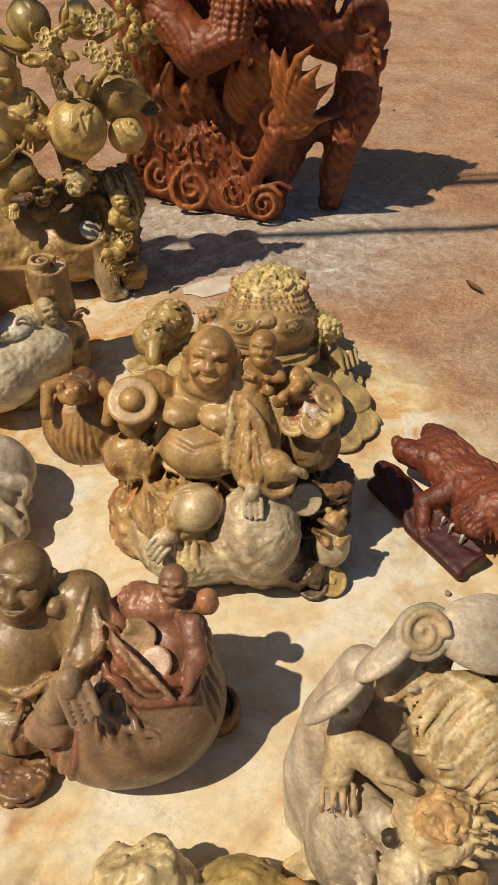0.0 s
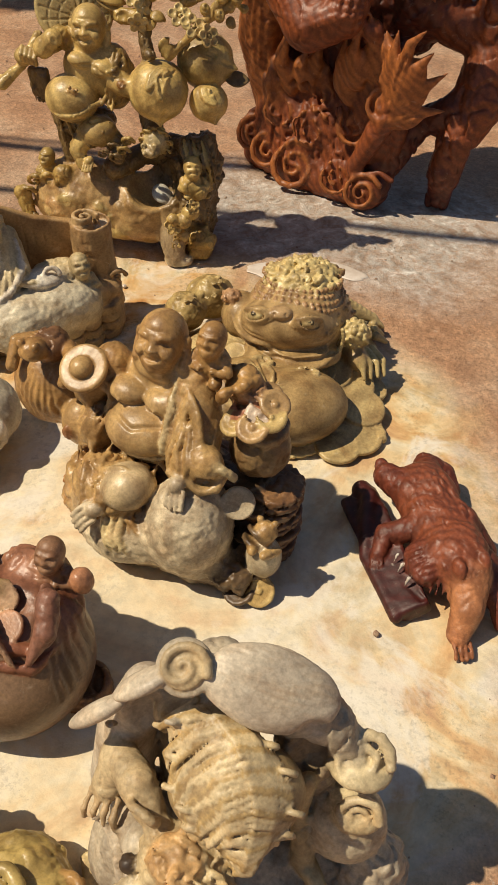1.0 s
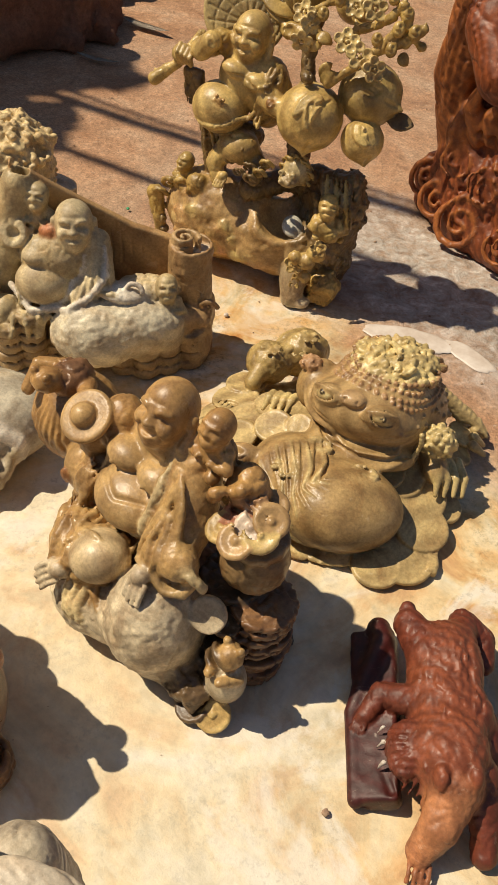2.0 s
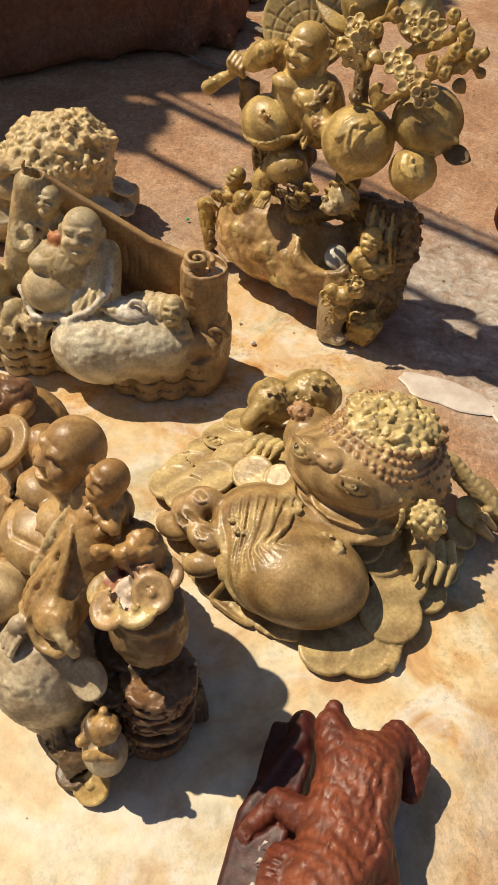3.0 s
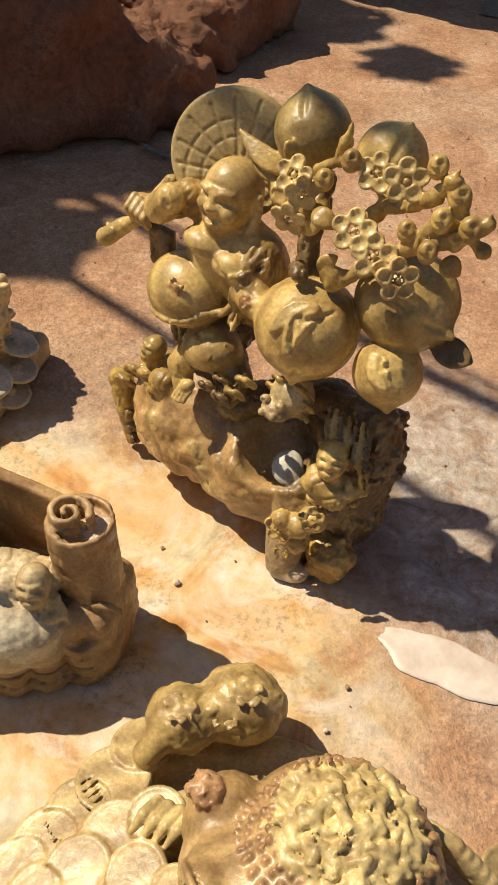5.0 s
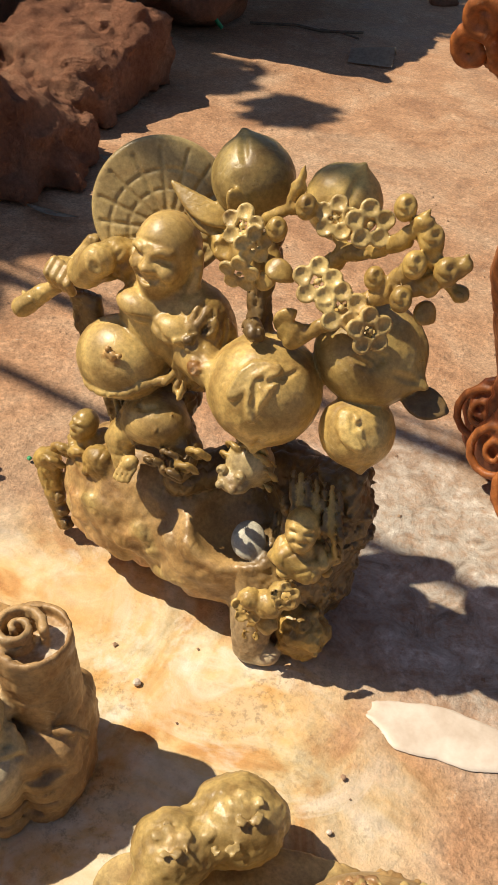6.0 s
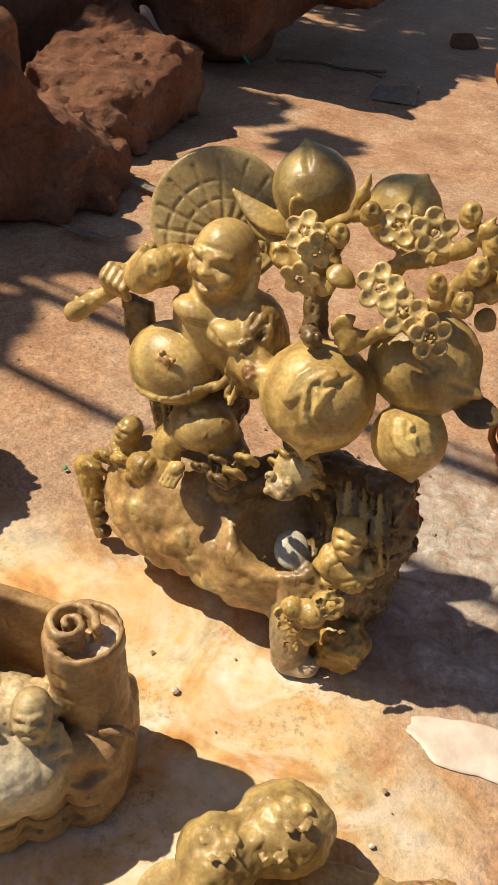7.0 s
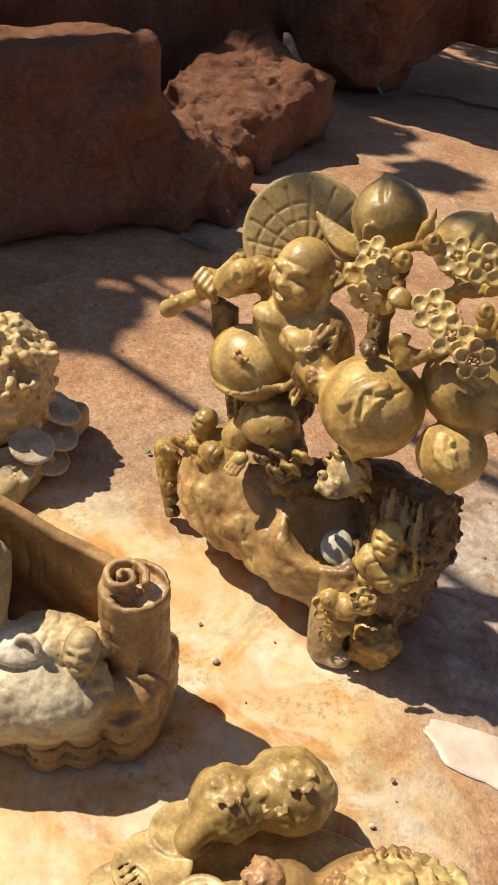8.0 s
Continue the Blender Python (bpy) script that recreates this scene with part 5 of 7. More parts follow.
def warty_toad():
    s = Carving((-0.38, -0.32, 0.0), (0.29, 0.32, 0.31), 0.0027)
    T1, T2, T3, BR = (0.39, 0.265, 0.115, 0.0), (0.52, 0.40, 0.19, 0.2), (0.62, 0.50, 0.23, 0.2), (0.43, 0.295, 0.135, 0.0)
    # thin uneven slab
    s.ball((-0.04, 0.0, 0.004), (0.265, 0.265, 0.024), T2[:3] + (0.5,), rough=0.004, size=0.05, k=0.01)
    s.block((0.07, -0.04, 0.008), (0.14, 0.17, 0.011), T2[:3] + (0.4,), (0, 0, 12), 0.006, 0.01, rough=0.002)
    # back and wedge-shaped head
    s.ball((0.02, 0.10, 0.120), (0.130, 0.125, 0.115), BR, k=0.02)
    s.ball((-0.005, 0.015, 0.160), (0.118, 0.085, 0.062), BR, (-30, 0, 0), k=0.03)
    s.ball((-0.010, -0.015, 0.185), (0.085, 0.045, 0.040), BR, (-35, 0, 0), k=0.02)
    s.ball((0.015, -0.012, 0.108), (0.112, 0.072, 0.036), T1, (-10, 0, 0), k=0.005)
    s.ball((0.02, 0.07, 0.195), (0.09, 0.08, 0.05), BR, (-20, 0, 0), k=0.03)
    lip = [(-0.115, 0.03, 0.158), (-0.088, -0.03, 0.145), (-0.04, -0.072, 0.136), (0.02, -0.085, 0.132), (0.08, -0.065, 0.132), (0.125, -0.015, 0.138)]
    s.line([(x, y, z + 0.013) for x, y, z in lip], 0.0065, BR, k=0.003)
    s.line([(x, y, z - 0.015) for x, y, z in lip], 0.0065, T1, k=0.003)
    s.line([(x, y, z - 0.030) for x, y, z in lip], 0.0035, None, k=0.004)
    s.line(lip, 0.0065, None, k=0.001)
    for j, dz in enumerate((0.024, 0.034)):
        s.line([(0.02, -0.075, 0.135 + dz), (0.07, -0.055, 0.137 + dz * 1.1), (0.115, -0.01, 0.140 + dz * 1.15)], 0.003, None, k=0.003)
        s.line([(-0.05, -0.06, 0.140 + dz), (-0.085, -0.025, 0.147 + dz), (-0.105, 0.02, 0.158 + dz)], 0.003, None, k=0.003)
    nose = s.snap([(-0.018, -0.040, 0.232)])[0]
    s.ball(nose, (0.026, 0.020, 0.014), (0.45, 0.30, 0.15, 0.0), k=0.005)
    for e in (-1, 1):
        s.ball(nose + np.array((0.013 * e, -0.006, 0.001)), (0.010, 0.010, 0.009), (0.45, 0.30, 0.15, 0.0), k=0.002)
        s.ball(nose + np.array((0.013 * e, -0.016, 0.006)), 0.0045, None, k=0.001, cut=True)
    # long lidded eyes with dark pupils
    for c, e in (((0.045, -0.046, 0.212), 1), ((-0.066, -0.032, 0.208), -1)):
        c = s.snap([c])[0]
        out = np.array((0.30 * e, -0.70, 0.64))
        tilt = (0, 22 * e, 32 * e)
        s.ball(c - out * 0.004, (0.036, 0.022, 0.022), BR, tilt, k=0.008)
        s.ball(c + out * 0.008, (0.026, 0.015, 0.014), None, tilt, k=0.002, cut=True)
        s.ball(c + out * 0.006, (0.022, 0.014, 0.012), (0.58, 0.46, 0.22, 0.0), tilt, k=0.001)
        s.ball(c + out * 0.0165, 0.0068, (0.05, 0.035, 0.02, 0.0), k=0.0005)
        s.ball(c + out * 0.0225, 0.0022, (0.60, 0.50, 0.28, 0.0), k=0.0003)
        for lift, rr in ((0.013, 0.0052), (-0.014, 0.0042), (0.024, 0.004)):
            s.line([c + np.array((-0.040 * e, -0.006, -0.004)), c + np.array((-0.006 * e, -0.012, lift + 0.004)), c + np.array((0.040 * e, 0.012, 0.004))], rr, BR, k=0.001)
    # crusty crown, then rows of brown warts before it
    s.ball((0.022, 0.105, 0.226), (0.084, 0.076, 0.044), T3[:3] + (0.9,), (-15, 0, 0), k=0.006, rough=0.009, size=0.014)
    for i in range(150):
        a, r = s.rng.uniform(0, 6.28), math.sqrt(s.rng.random())
        p = s.snap([(0.022 + 0.086 * r * math.cos(a), 0.105 + 0.078 * r * math.sin(a), 0.275 - 0.04 * r)])[0]
        b = p + np.array((s.rng.uniform(-0.012, 0.012), s.rng.uniform(-0.012, 0.012), 0.0))
        s.tube([p, s.snap([b])[0]], s.rng.uniform(0.0035, 0.0065), T3, k=0.004)
    for ring in range(4):
        n = 34 + 3 * ring
        for i in range(n):
            a = -2.4 + 4.8 * i / (n - 1) + 0.06 * (ring % 2)
            r = 1.06 + 0.12 * ring
            p = (0.022 + 0.088 * r * math.sin(a), 0.105 - 0.078 * r * math.cos(a), 0.25 - 0.10 * (r - 1))
            s.ball(s.snap([p])[0], s.rng.uniform(0.0042, 0.0056), (0.38, 0.23, 0.11, 0.0), k=0.0008)
    for i in range(90):
        a, z = s.rng.uniform(-1.2, 2.0), s.rng.uniform(0.05, 0.20)
        p = s.snap([(0.02 + 0.14 * math.cos(a), 0.10 + 0.135 * math.sin(a), z)])[0]
        s.ball(p, s.rng.uniform(0.004, 0.006), (0.42, 0.28, 0.13, 0.0), k=0.001)
    # studded pearl at the corner of the mouth
    s.ball((0.153, 0.030, 0.140), (0.034, 0.030, 0.034), T3, k=0.004)
    s.pebbles((0.153, 0.030, 0.140), (0.034, 0.030, 0.035), 90, 0.0052, T3, low=-0.9, k=0.0008)
    for i in range(9):
        s.ball((0.122 + 0.004 * math.sin(i * 0.6), -0.012 - 0.001 * i, 0.178 - 0.0085 * i), 0.0055, T3, k=0.001)
    s.ball((-0.112, 0.055, 0.150), (0.045, 0.055, 0.055), T1[:3] + (0.4,), k=0.012)
    s.ball((-0.134, 0.049, 0.200), (0.024, 0.022, 0.016), (0.45, 0.27, 0.14), k=0.005, rough=0.004, size=0.01)
    # smooth sack before it, with combed strands over its neck
    s.ball((0.022, -0.160, 0.070), (0.128, 0.098, 0.076), T1, (0, 0, 16), k=0.010)
    s.ball((-0.085, -0.125, 0.075), (0.085, 0.085, 0.066), T1, k=0.03)
    for i in range(9):
        w = i / 8
        a = np.array((-0.138, -0.142, 0.140)) * (1 - w) + np.array((-0.041, -0.068, 0.130)) * w
        b = np.array((-0.096, -0.201, 0.130)) * (1 - w) + np.array((-0.014, -0.137, 0.140)) * w
        c = np.array((-0.067, -0.251, 0.110)) * (1 - w) + np.array((-0.018, -0.179, 0.140)) * w
        d = np.array((-0.034, -0.268, 0.060)) * (1 - w) + np.array((0.011, -0.169, 0.140)) * w
        s.line([a, b + (0.008 * math.sin(3 * i), 0, 0), c, d], 0.0042, T2 if i % 2 else T1, k=0.0025)
        s.line([a + (0.006, 0, 0), b + (0.006 + 0.008 * math.sin(3 * i), 0, 0), c + (0.006, 0, 0), d + (0.006, 0, 0)], 0.0026, None, k=0.0025)
    s.line([(-0.147, -0.172, 0.120), (-0.095, -0.236, 0.100), (-0.060, -0.268, 0.050), (0.011, -0.263, 0.030)], 0.0075, T2, k=0.003)
    s.line([(-0.147, -0.192, 0.090), (-0.096, -0.257, 0.070), (-0.060, -0.282, 0.030), (0.009, -0.274, 0.020)], 0.0065, T1, k=0.003)
    for x, y in ((-0.089, -0.188, 0.000)[0:2], (0.053, -0.113, 0.060)[0:2], (-0.048, -0.089, 0.060)[0:2]):
        p = s.snap([(x, y, 0.145)])[0]
        for i in range(7):
            s.ball(p + np.array((0.020 * math.cos(i * 2.4), 0.014 * math.sin(i * 2.4), -0.002)), (0.009, 0.007, 0.005), T2[:3] + (0.8,), k=0.003)
    # folded cloth with open pleats beside the sack
    for i, (c, r) in enumerate((((-0.201, -0.183, 0.075), 0.046), ((-0.139, -0.213, 0.085), 0.040), ((-0.216, -0.204, 0.040), 0.040), ((-0.185, -0.154, 0.095), 0.038), ((-0.116, -0.245, 0.055), 0.036))):
        s.ball(c, (r, r * 0.62, r * 0.62), (0.44, 0.30, 0.14, 0.0), (0, -15, -30 + 14 * i), k=0.010)
    for i, c in enumerate(((-0.187, -0.168, 0.115), (-0.172, -0.207, 0.115), (-0.137, -0.213, 0.120), (-0.142, -0.232, 0.110), (-0.194, -0.213, 0.085))):
        c = s.snap([c])[0]
        s.ball(c + np.array((0, 0, 0.002)), (0.023, 0.0075, 0.011), None, (0, 10, -18 + 16 * (i % 3)), k=0.004, cut=True)
        s.line([c + np.array((-0.024, -0.008, 0.004)), c + np.array((0.0, -0.013, 0.006)), c + np.array((0.024, -0.006, 0.004))], 0.0042, (0.62, 0.50, 0.34), k=0.0015)
    # coins fanned out on both sides
    for c, r, a, b in (((0.171, -0.170, 0.016), 0.062, 5, 6), ((0.133, -0.212, 0.012), 0.050, 4, 2), ((0.182, -0.097, 0.032), 0.056, 9, 10), ((0.161, -0.037, 0.048), 0.052, 12, 12), ((0.112, -0.024, 0.066), 0.046, 16, 8), ((0.206, -0.012, 0.020), 0.040, 5, 14), ((0.197, 0.053, 0.020), 0.040, 4, 14), ((0.083, -0.038, 0.078), 0.036, 18, 4),
                       ((-0.280, 0.030, 0.050), 0.052, -4, -12), ((-0.284, -0.025, 0.044), 0.052, 0, -14), ((-0.290, -0.078, 0.036), 0.052, 4, -14), ((-0.297, -0.118, 0.028), 0.046, 5, -12), ((-0.285, 0.090, 0.046), 0.044, -8, -8), ((-0.221, -0.023, 0.066), 0.048, 6, -10), ((-0.194, 0.022, 0.074), 0.042, 10, -8), ((-0.228, -0.081, 0.060), 0.046, 8, -12), ((-0.163, -0.043, 0.088), 0.040, 16, -8), ((-0.249, -0.130, 0.044), 0.044, 8, -14), ((-0.113, -0.030, 0.100), 0.030, 20, -6)):
        plate(s, c, r, (a, b, 0), T2)
    for i in range(4):
        a = np.array((0.171, -0.003, 0.075)) + np.array((0.016 * i, 0.012 * i, -0.004 * i))
        s.tube([a + (-0.018, 0.026, 0.016), a + (0.006, -0.008, 0.012), a + (0.014, -0.032, -0.012)], [0.011, 0.0095, 0.0045], T3, k=0.0015)
    s.tube([(0.13, 0.07, 0.10), (0.166, 0.007, 0.085)], [0.034, 0.024], T1, k=0.01)
    # hind leg with ringed toes, low on the far side
    for i in range(8):
        a = np.array((0.122, 0.226, 0.100)) + (np.array((0.211, 0.235, 0.045)) - np.array((0.122, 0.226, 0.100))) * (i / 7)
        s.tube([a + (-0.040, -0.012, 0.012), a + (-0.004, -0.006, 0.010), a + (0.026, -0.012, -0.016)], [0.013, 0.011, 0.005], T2, k=0.0012)
    for c, r in (((0.186, 0.189, 0.040), 0.034), ((0.191, 0.141, 0.030), 0.036), ((0.181, 0.261, 0.030), 0.036), ((0.193, 0.100, 0.020), 0.036), ((0.210, 0.253, 0.018), 0.030)):
        plate(s, c, r, (-6, 24, 0), T2, 0.010)
    for i in range(3):
        s.tube([np.array((0.209, 0.220, 0.030)) + (0.004 * i, -0.026 * i, 0.01), np.array((0.229, 0.231, 0.020)) + (0.008 * i, -0.028 * i, 0.0)], [0.012, 0.006], T2, k=0.002)
    # gourd lying on the far side
    G = (0.43, 0.315, 0.125, 0.0)
    s.ball((-0.256, 0.139, 0.085), (0.050, 0.046, 0.048), G, k=0.012, rough=0.003, size=0.02)
    s.ball((-0.206, 0.209, 0.085), (0.062, 0.054, 0.056), G, (0, 0, 30), k=0.022, rough=0.003, size=0.02)
    s.tube([(-0.259, 0.100, 0.085), (-0.264, 0.078, 0.070)], [0.022, 0.019], G, k=0.006)
    for c in ((-0.251, 0.130, 0.130), (-0.194, 0.204, 0.140), (-0.199, 0.154, 0.140)):
        p = s.snap([c])[0]
        for i in range(6):
            s.ball(p + np.array((0.018 * math.cos(i * 2.4), 0.018 * math.sin(i * 2.4), 0.0)), (0.008, 0.007, 0.003), (0.52, 0.40, 0.18, 0.6), k=0.005)
    for i in range(4):
        a = np.array((-0.198, 0.007, 0.100)) + np.array((0.015 * i, 0.004 * i, 0.0))
        s.tube([a + (0.0, 0.024, 0.004), a + (0.0, 0.0, 0.010), a + (-0.003, -0.020, -0.006)], [0.0095, 0.009, 0.0045], T3, k=0.002)
    s.grow("money_toad_carving", STONE, "tan soapstone toad with warty yellow back crouching on coins", "statue", pose(0.10, 1.62, 0, 0, 0, 19))


def far_toad():
    s = Carving((-0.24, -0.24, 0.0), (0.24, 0.24, 0.32), 0.004)
    T1, T3 = (0.46, 0.37, 0.20), (0.64, 0.50, 0.26)
    s.ball((0.0, 0.03, 0.13), (0.15, 0.15, 0.13), T1, k=0.02)
    s.ball((0.02, 0.04, 0.18), (0.13, 0.13, 0.085), T3, rough=0.018, size=0.03, k=0.012)
    for i in range(150):
        a, r = s.rng.uniform(0, 6.28), math.sqrt(s.rng.random())
        p = s.snap([(0.02 + 0.14 * r * math.cos(a), 0.04 + 0.14 * r * math.sin(a), 0.27 - 0.08 * r * r)])[0]
        s.ball(p, s.rng.uniform(0.006, 0.014), T3, k=0.005)
    s.pebbles((0.0, 0.03, 0.13), (0.152, 0.152, 0.13), 260, 0.007, T3, low=-0.4, k=0.002)
    s.ball((-0.06, -0.11, 0.15), (0.10, 0.07, 0.055), T1, k=0.02)
    s.tube([(-0.15, -0.10, 0.14), (-0.06, -0.18, 0.135), (0.03, -0.14, 0.13)], 0.005, None, k=0.006, cut=True)
    for e in (-1, 1):
        s.ball((-0.06 + 0.055 * e, -0.13, 0.195), (0.024, 0.02, 0.018), T1, k=0.006)
        s.ball((-0.06 + 0.055 * e, -0.146, 0.196), 0.009, DARK, k=0.002)
        s.tube([(-0.06 + 0.03 * e, -0.15, 0.205), (-0.06 + 0.06 * e, -0.14, 0.215), (-0.06 + 0.09 * e, -0.11, 0.20)], 0.007, T1, k=0.004)
    s.ball((-0.06, -0.15, 0.205), (0.03, 0.022, 0.02), (0.46, 0.34, 0.18), k=0.006)
    s.ball((0.05, -0.12, 0.12), (0.03, 0.03, 0.03), T3, k=0.005, rough=0.006, size=0.012)
    s.block((0.0, 0.0, 0.03), (0.18, 0.17, 0.035), T1, edge=0.02, k=0.015)
    for i in range(16):
        a = -2.4 + i * 0.26
        coin(s, (0.175 * math.cos(a), 0.165 * math.sin(a), 0.035 + 0.03 * (i % 3)), 0.045, (20 * math.sin(a) * -1, 22 * math.cos(a), 0), GREYS)
    s.ball((-0.10, -0.15, 0.07), (0.09, 0.06, 0.06), T1, k=0.015)
    s.grow("crouching_toad_carving", GREY_STONE, "pale yellow stone toad with lumpy back on a coin base", "statue", pose(-1.15, 1.62, 0, 0, 0, 40))


# ---- grey lotus-leaf carving with a maned beast ----
def lotus_beast():
    s = Carving((-0.20, -0.22, 0.0), (0.28, 0.15, 0.54), 0.0027)
    G1, G2, M1, Y1 = (0.46, 0.40, 0.30), (0.58, 0.51, 0.40), (0.50, 0.40, 0.24), (0.50, 0.40, 0.21)
    # base and the back wall
    s.ball((0.03, 0.02, 0.08), (0.15, 0.12, 0.09), G1 + (0.7,), rough=0.008, size=0.05, k=0.03)
    s.block((0.05, 0.0, 0.02), (0.17, 0.13, 0.022), Y1 + (0.6,), edge=0.015, k=0.02, rough=0.004)
    s.block((-0.12, -0.07, 0.015), (0.05, 0.03, 0.016), Y1, (0, 0, 40), 0.006, 0.006)
    s.tube([(-0.13, 0.0, 0.04), (-0.145, 0.0, 0.16), (-0.135, 0.01, 0.28), (-0.105, 0.02, 0.38)], [0.05, 0.042, 0.036, 0.03], G2 + (0.1,), k=0.02)
    s.tube([(-0.04, 0.06, 0.05), (-0.05, 0.065, 0.25), (-0.03, 0.06, 0.41)], [0.07, 0.06, 0.04], G1 + (0.6,), k=0.02)
    s.tube([(0.08, 0.08, 0.05), (0.09, 0.08, 0.25), (0.08, 0.07, 0.39)], [0.06, 0.05, 0.04], (0.3, 0.24, 0.16, 1.0), k=0.02)
    # lotus leaf across the top, with its rolled edge and two drooping lobes
    s.ball((0.040, 0.043, 0.452), (0.080, 0.026, 0.046), G2 + (0.0,), (-48, 18, 18), k=0.004, rough=0.0012, size=0.03)
    for i in range(6):
        s.line([(-0.03, 0.01 + 0.01 * i, 0.50 - 0.004 * i), (0.04, 0.0 + 0.018 * i, 0.50 - 0.006 * i), (0.12, 0.03 + 0.014 * i, 0.46 - 0.006 * i)], 0.0018, None, k=0.003)
    s.disc((-0.048, 0.012, 0.478), 0.032, 0.010, G1 + (0.0,), (38, 0, 15), edge=0.004, k=0.003)
    s.disc((-0.048, 0.008, 0.484), 0.024, 0.008, M1 + (0.0,), (38, 0, 15), edge=0.003, k=0.003)
    s.curl((-0.048, 0.005, 0.488), (1, 0.2, -0.1), (0, 0.75, 0.6), 0.028, 1.5, 0.0055, M1 + (0.0,), k=0.003)
    s.ball((-0.088, -0.012, 0.452), (0.040, 0.024, 0.012), G2 + (0.0,), (-30, -38, 25), k=0.004)
    s.ball((-0.086, -0.026, 0.436), (0.034, 0.020, 0.012), None, (-30, -38, 25), k=0.003, cut=True)
    s.ball((-0.135, -0.035, 0.392), (0.048, 0.018, 0.011), G2 + (0.0,), (-30, -42, 25), k=0.004)
    s.ball((-0.12, -0.05, 0.368), (0.045, 0.024, 0.018), None, (-30, -42, 25), k=0.006, cut=True)
    for i in range(4):
        s.curl((-0.12 + 0.022 * i, -0.03 + 0.004 * i, 0.365 + 0.014 * i), (1, 0, 0.4), (0, -0.5, 0.8), 0.011, 1.3, 0.0055, G1)
    s.ball((-0.075, -0.03, 0.37), (0.04, 0.05, 0.05), None, k=0.006, cut=True)
    s.ball((0.10, 0.01, 0.37), (0.03, 0.05, 0.08), None, k=0.006, cut=True)
    # mane: fine locks combed out from a parting, ending in curls
    s.ball((0.034, -0.026, 0.338), (0.078, 0.054, 0.062), (0.36, 0.26, 0.13, 0.0), (-20, 0, 20), k=0.008)
    s.tube([(-0.07, 0.01, 0.37), (-0.02, 0.0, 0.385), (0.03, -0.01, 0.385)], [0.02, 0.03, 0.03], M1, k=0.012)
    LK, LD = (0.58, 0.47, 0.28, 0.0), (0.46, 0.33, 0.15, 0.0)
    def spine(u):
        a, b, c, d = (np.array(p) for p in ((-0.045, 0.015, 0.415), (0.03, -0.0, 0.43), (0.095, -0.055, 0.375), (0.070, -0.118, 0.285)))
        return (1 - u) ** 3 * a + 3 * u * (1 - u) ** 2 * b + 3 * u * u * (1 - u) * c + u ** 3 * d
    for i in range(34):
        u = 0.02 + 0.94 * i / 33
        p = spine(u)
        away = np.array((-0.062 + 0.022 * u, -0.050 + 0.01 * u, -0.030 - 0.02 * u)) * (0.75 + 0.3 * math.sin(math.pi * min(1, 1.2 * u))) * (1 + 0.12 * math.sin(i * 2.3))
        drop = np.array((0.012, -0.010, -0.014))
        lock = s.snap([p, p + 0.4 * away + (0.0, -0.003, 0.012), p + 0.8 * away + drop * 0.2, p + away + drop])
        s.tube(lock, [0.0030, 0.0034, 0.0032, 0.0020], LK if i % 3 else LD, k=0.0004)
        if i % 4 == 1:
            s.curl(lock[-1], (1, 0.1, 0), (0, -0.5, 1), 0.0105, 1.4, 0.0042, LK, k=0.0006)
        if u > 0.15:
            away = np.array((0.034, 0.020, -0.010 - 0.024 * u))
            lock = s.snap([p, p + 0.5 * away + (0, 0, 0.004), p + away])
            s.tube(lock, [0.0038, 0.0044, 0.0024], LK if i % 3 else LD, k=0.0008)
            if i % 5 == 0:
                s.curl(lock[-1], (1, 0.2, 0), (0, -0.4, 1), 0.011, 1.4, 0.0042, LK, k=0.0006)
    # beast's head and snout
    s.ball((0.005, -0.10, 0.265), (0.055, 0.05, 0.048), (0.56, 0.45, 0.26, 0.6), k=0.010, rough=0.005, size=0.016)
    s.ball((-0.03, -0.145, 0.23), (0.034, 0.030, 0.028), (0.60, 0.51, 0.34, 0.5), k=0.010, rough=0.004, size=0.014)
    s.ball((0.0, -0.11, 0.305), (0.03, 0.028, 0.018), (0.54, 0.34, 0.15, 0.8), k=0.008, rough=0.006, size=0.014)
    s.ball((-0.052, -0.125, 0.262), (0.012, 0.012, 0.012), (0.06, 0.04, 0.025), k=0.004)
    for i in range(14):
        p = s.snap([(0.05 + 0.02 * math.sin(i * 2.1), -0.13 + 0.012 * (i % 4), 0.29 - 0.012 * (i % 5))])[0]
        s.curl(p, (1, -0.1, 0), (0, -0.5, 1), 0.011, 1.3, 0.0045, (0.56, 0.45, 0.25), k=0.001)
    s.tube([(0.0, -0.14, 0.20), (0.03, -0.14, 0.17), (0.06, -0.12, 0.18)], [0.03, 0.028, 0.02], (0.5, 0.35, 0.15, 0.8), k=0.01)
    # arm with claw, flowing bands and the low scroll
    s.tube([(-0.12, -0.03, 0.30), (-0.075, -0.06, 0.315), (-0.035, -0.085, 0.29)], [0.020, 0.024, 0.016], M1, k=0.008)
    s.curl((-0.055, -0.085, 0.315), (1, -0.2, 0), (0, -0.4, 1), 0.022, 1.6, 0.007, M1, k=0.002)
    s.tube([(-0.115, -0.04, 0.30), (-0.12, -0.06, 0.265)], [0.022, 0.02], M1, k=0.008)
    for i in range(4):
        s.tube([(-0.135 + 0.012 * i, -0.07, 0.265), (-0.135 + 0.013 * i, -0.09, 0.255), (-0.134 + 0.014 * i, -0.095, 0.24)], [0.0045, 0.0055, 0.003], (0.50, 0.38, 0.22), k=0.001)
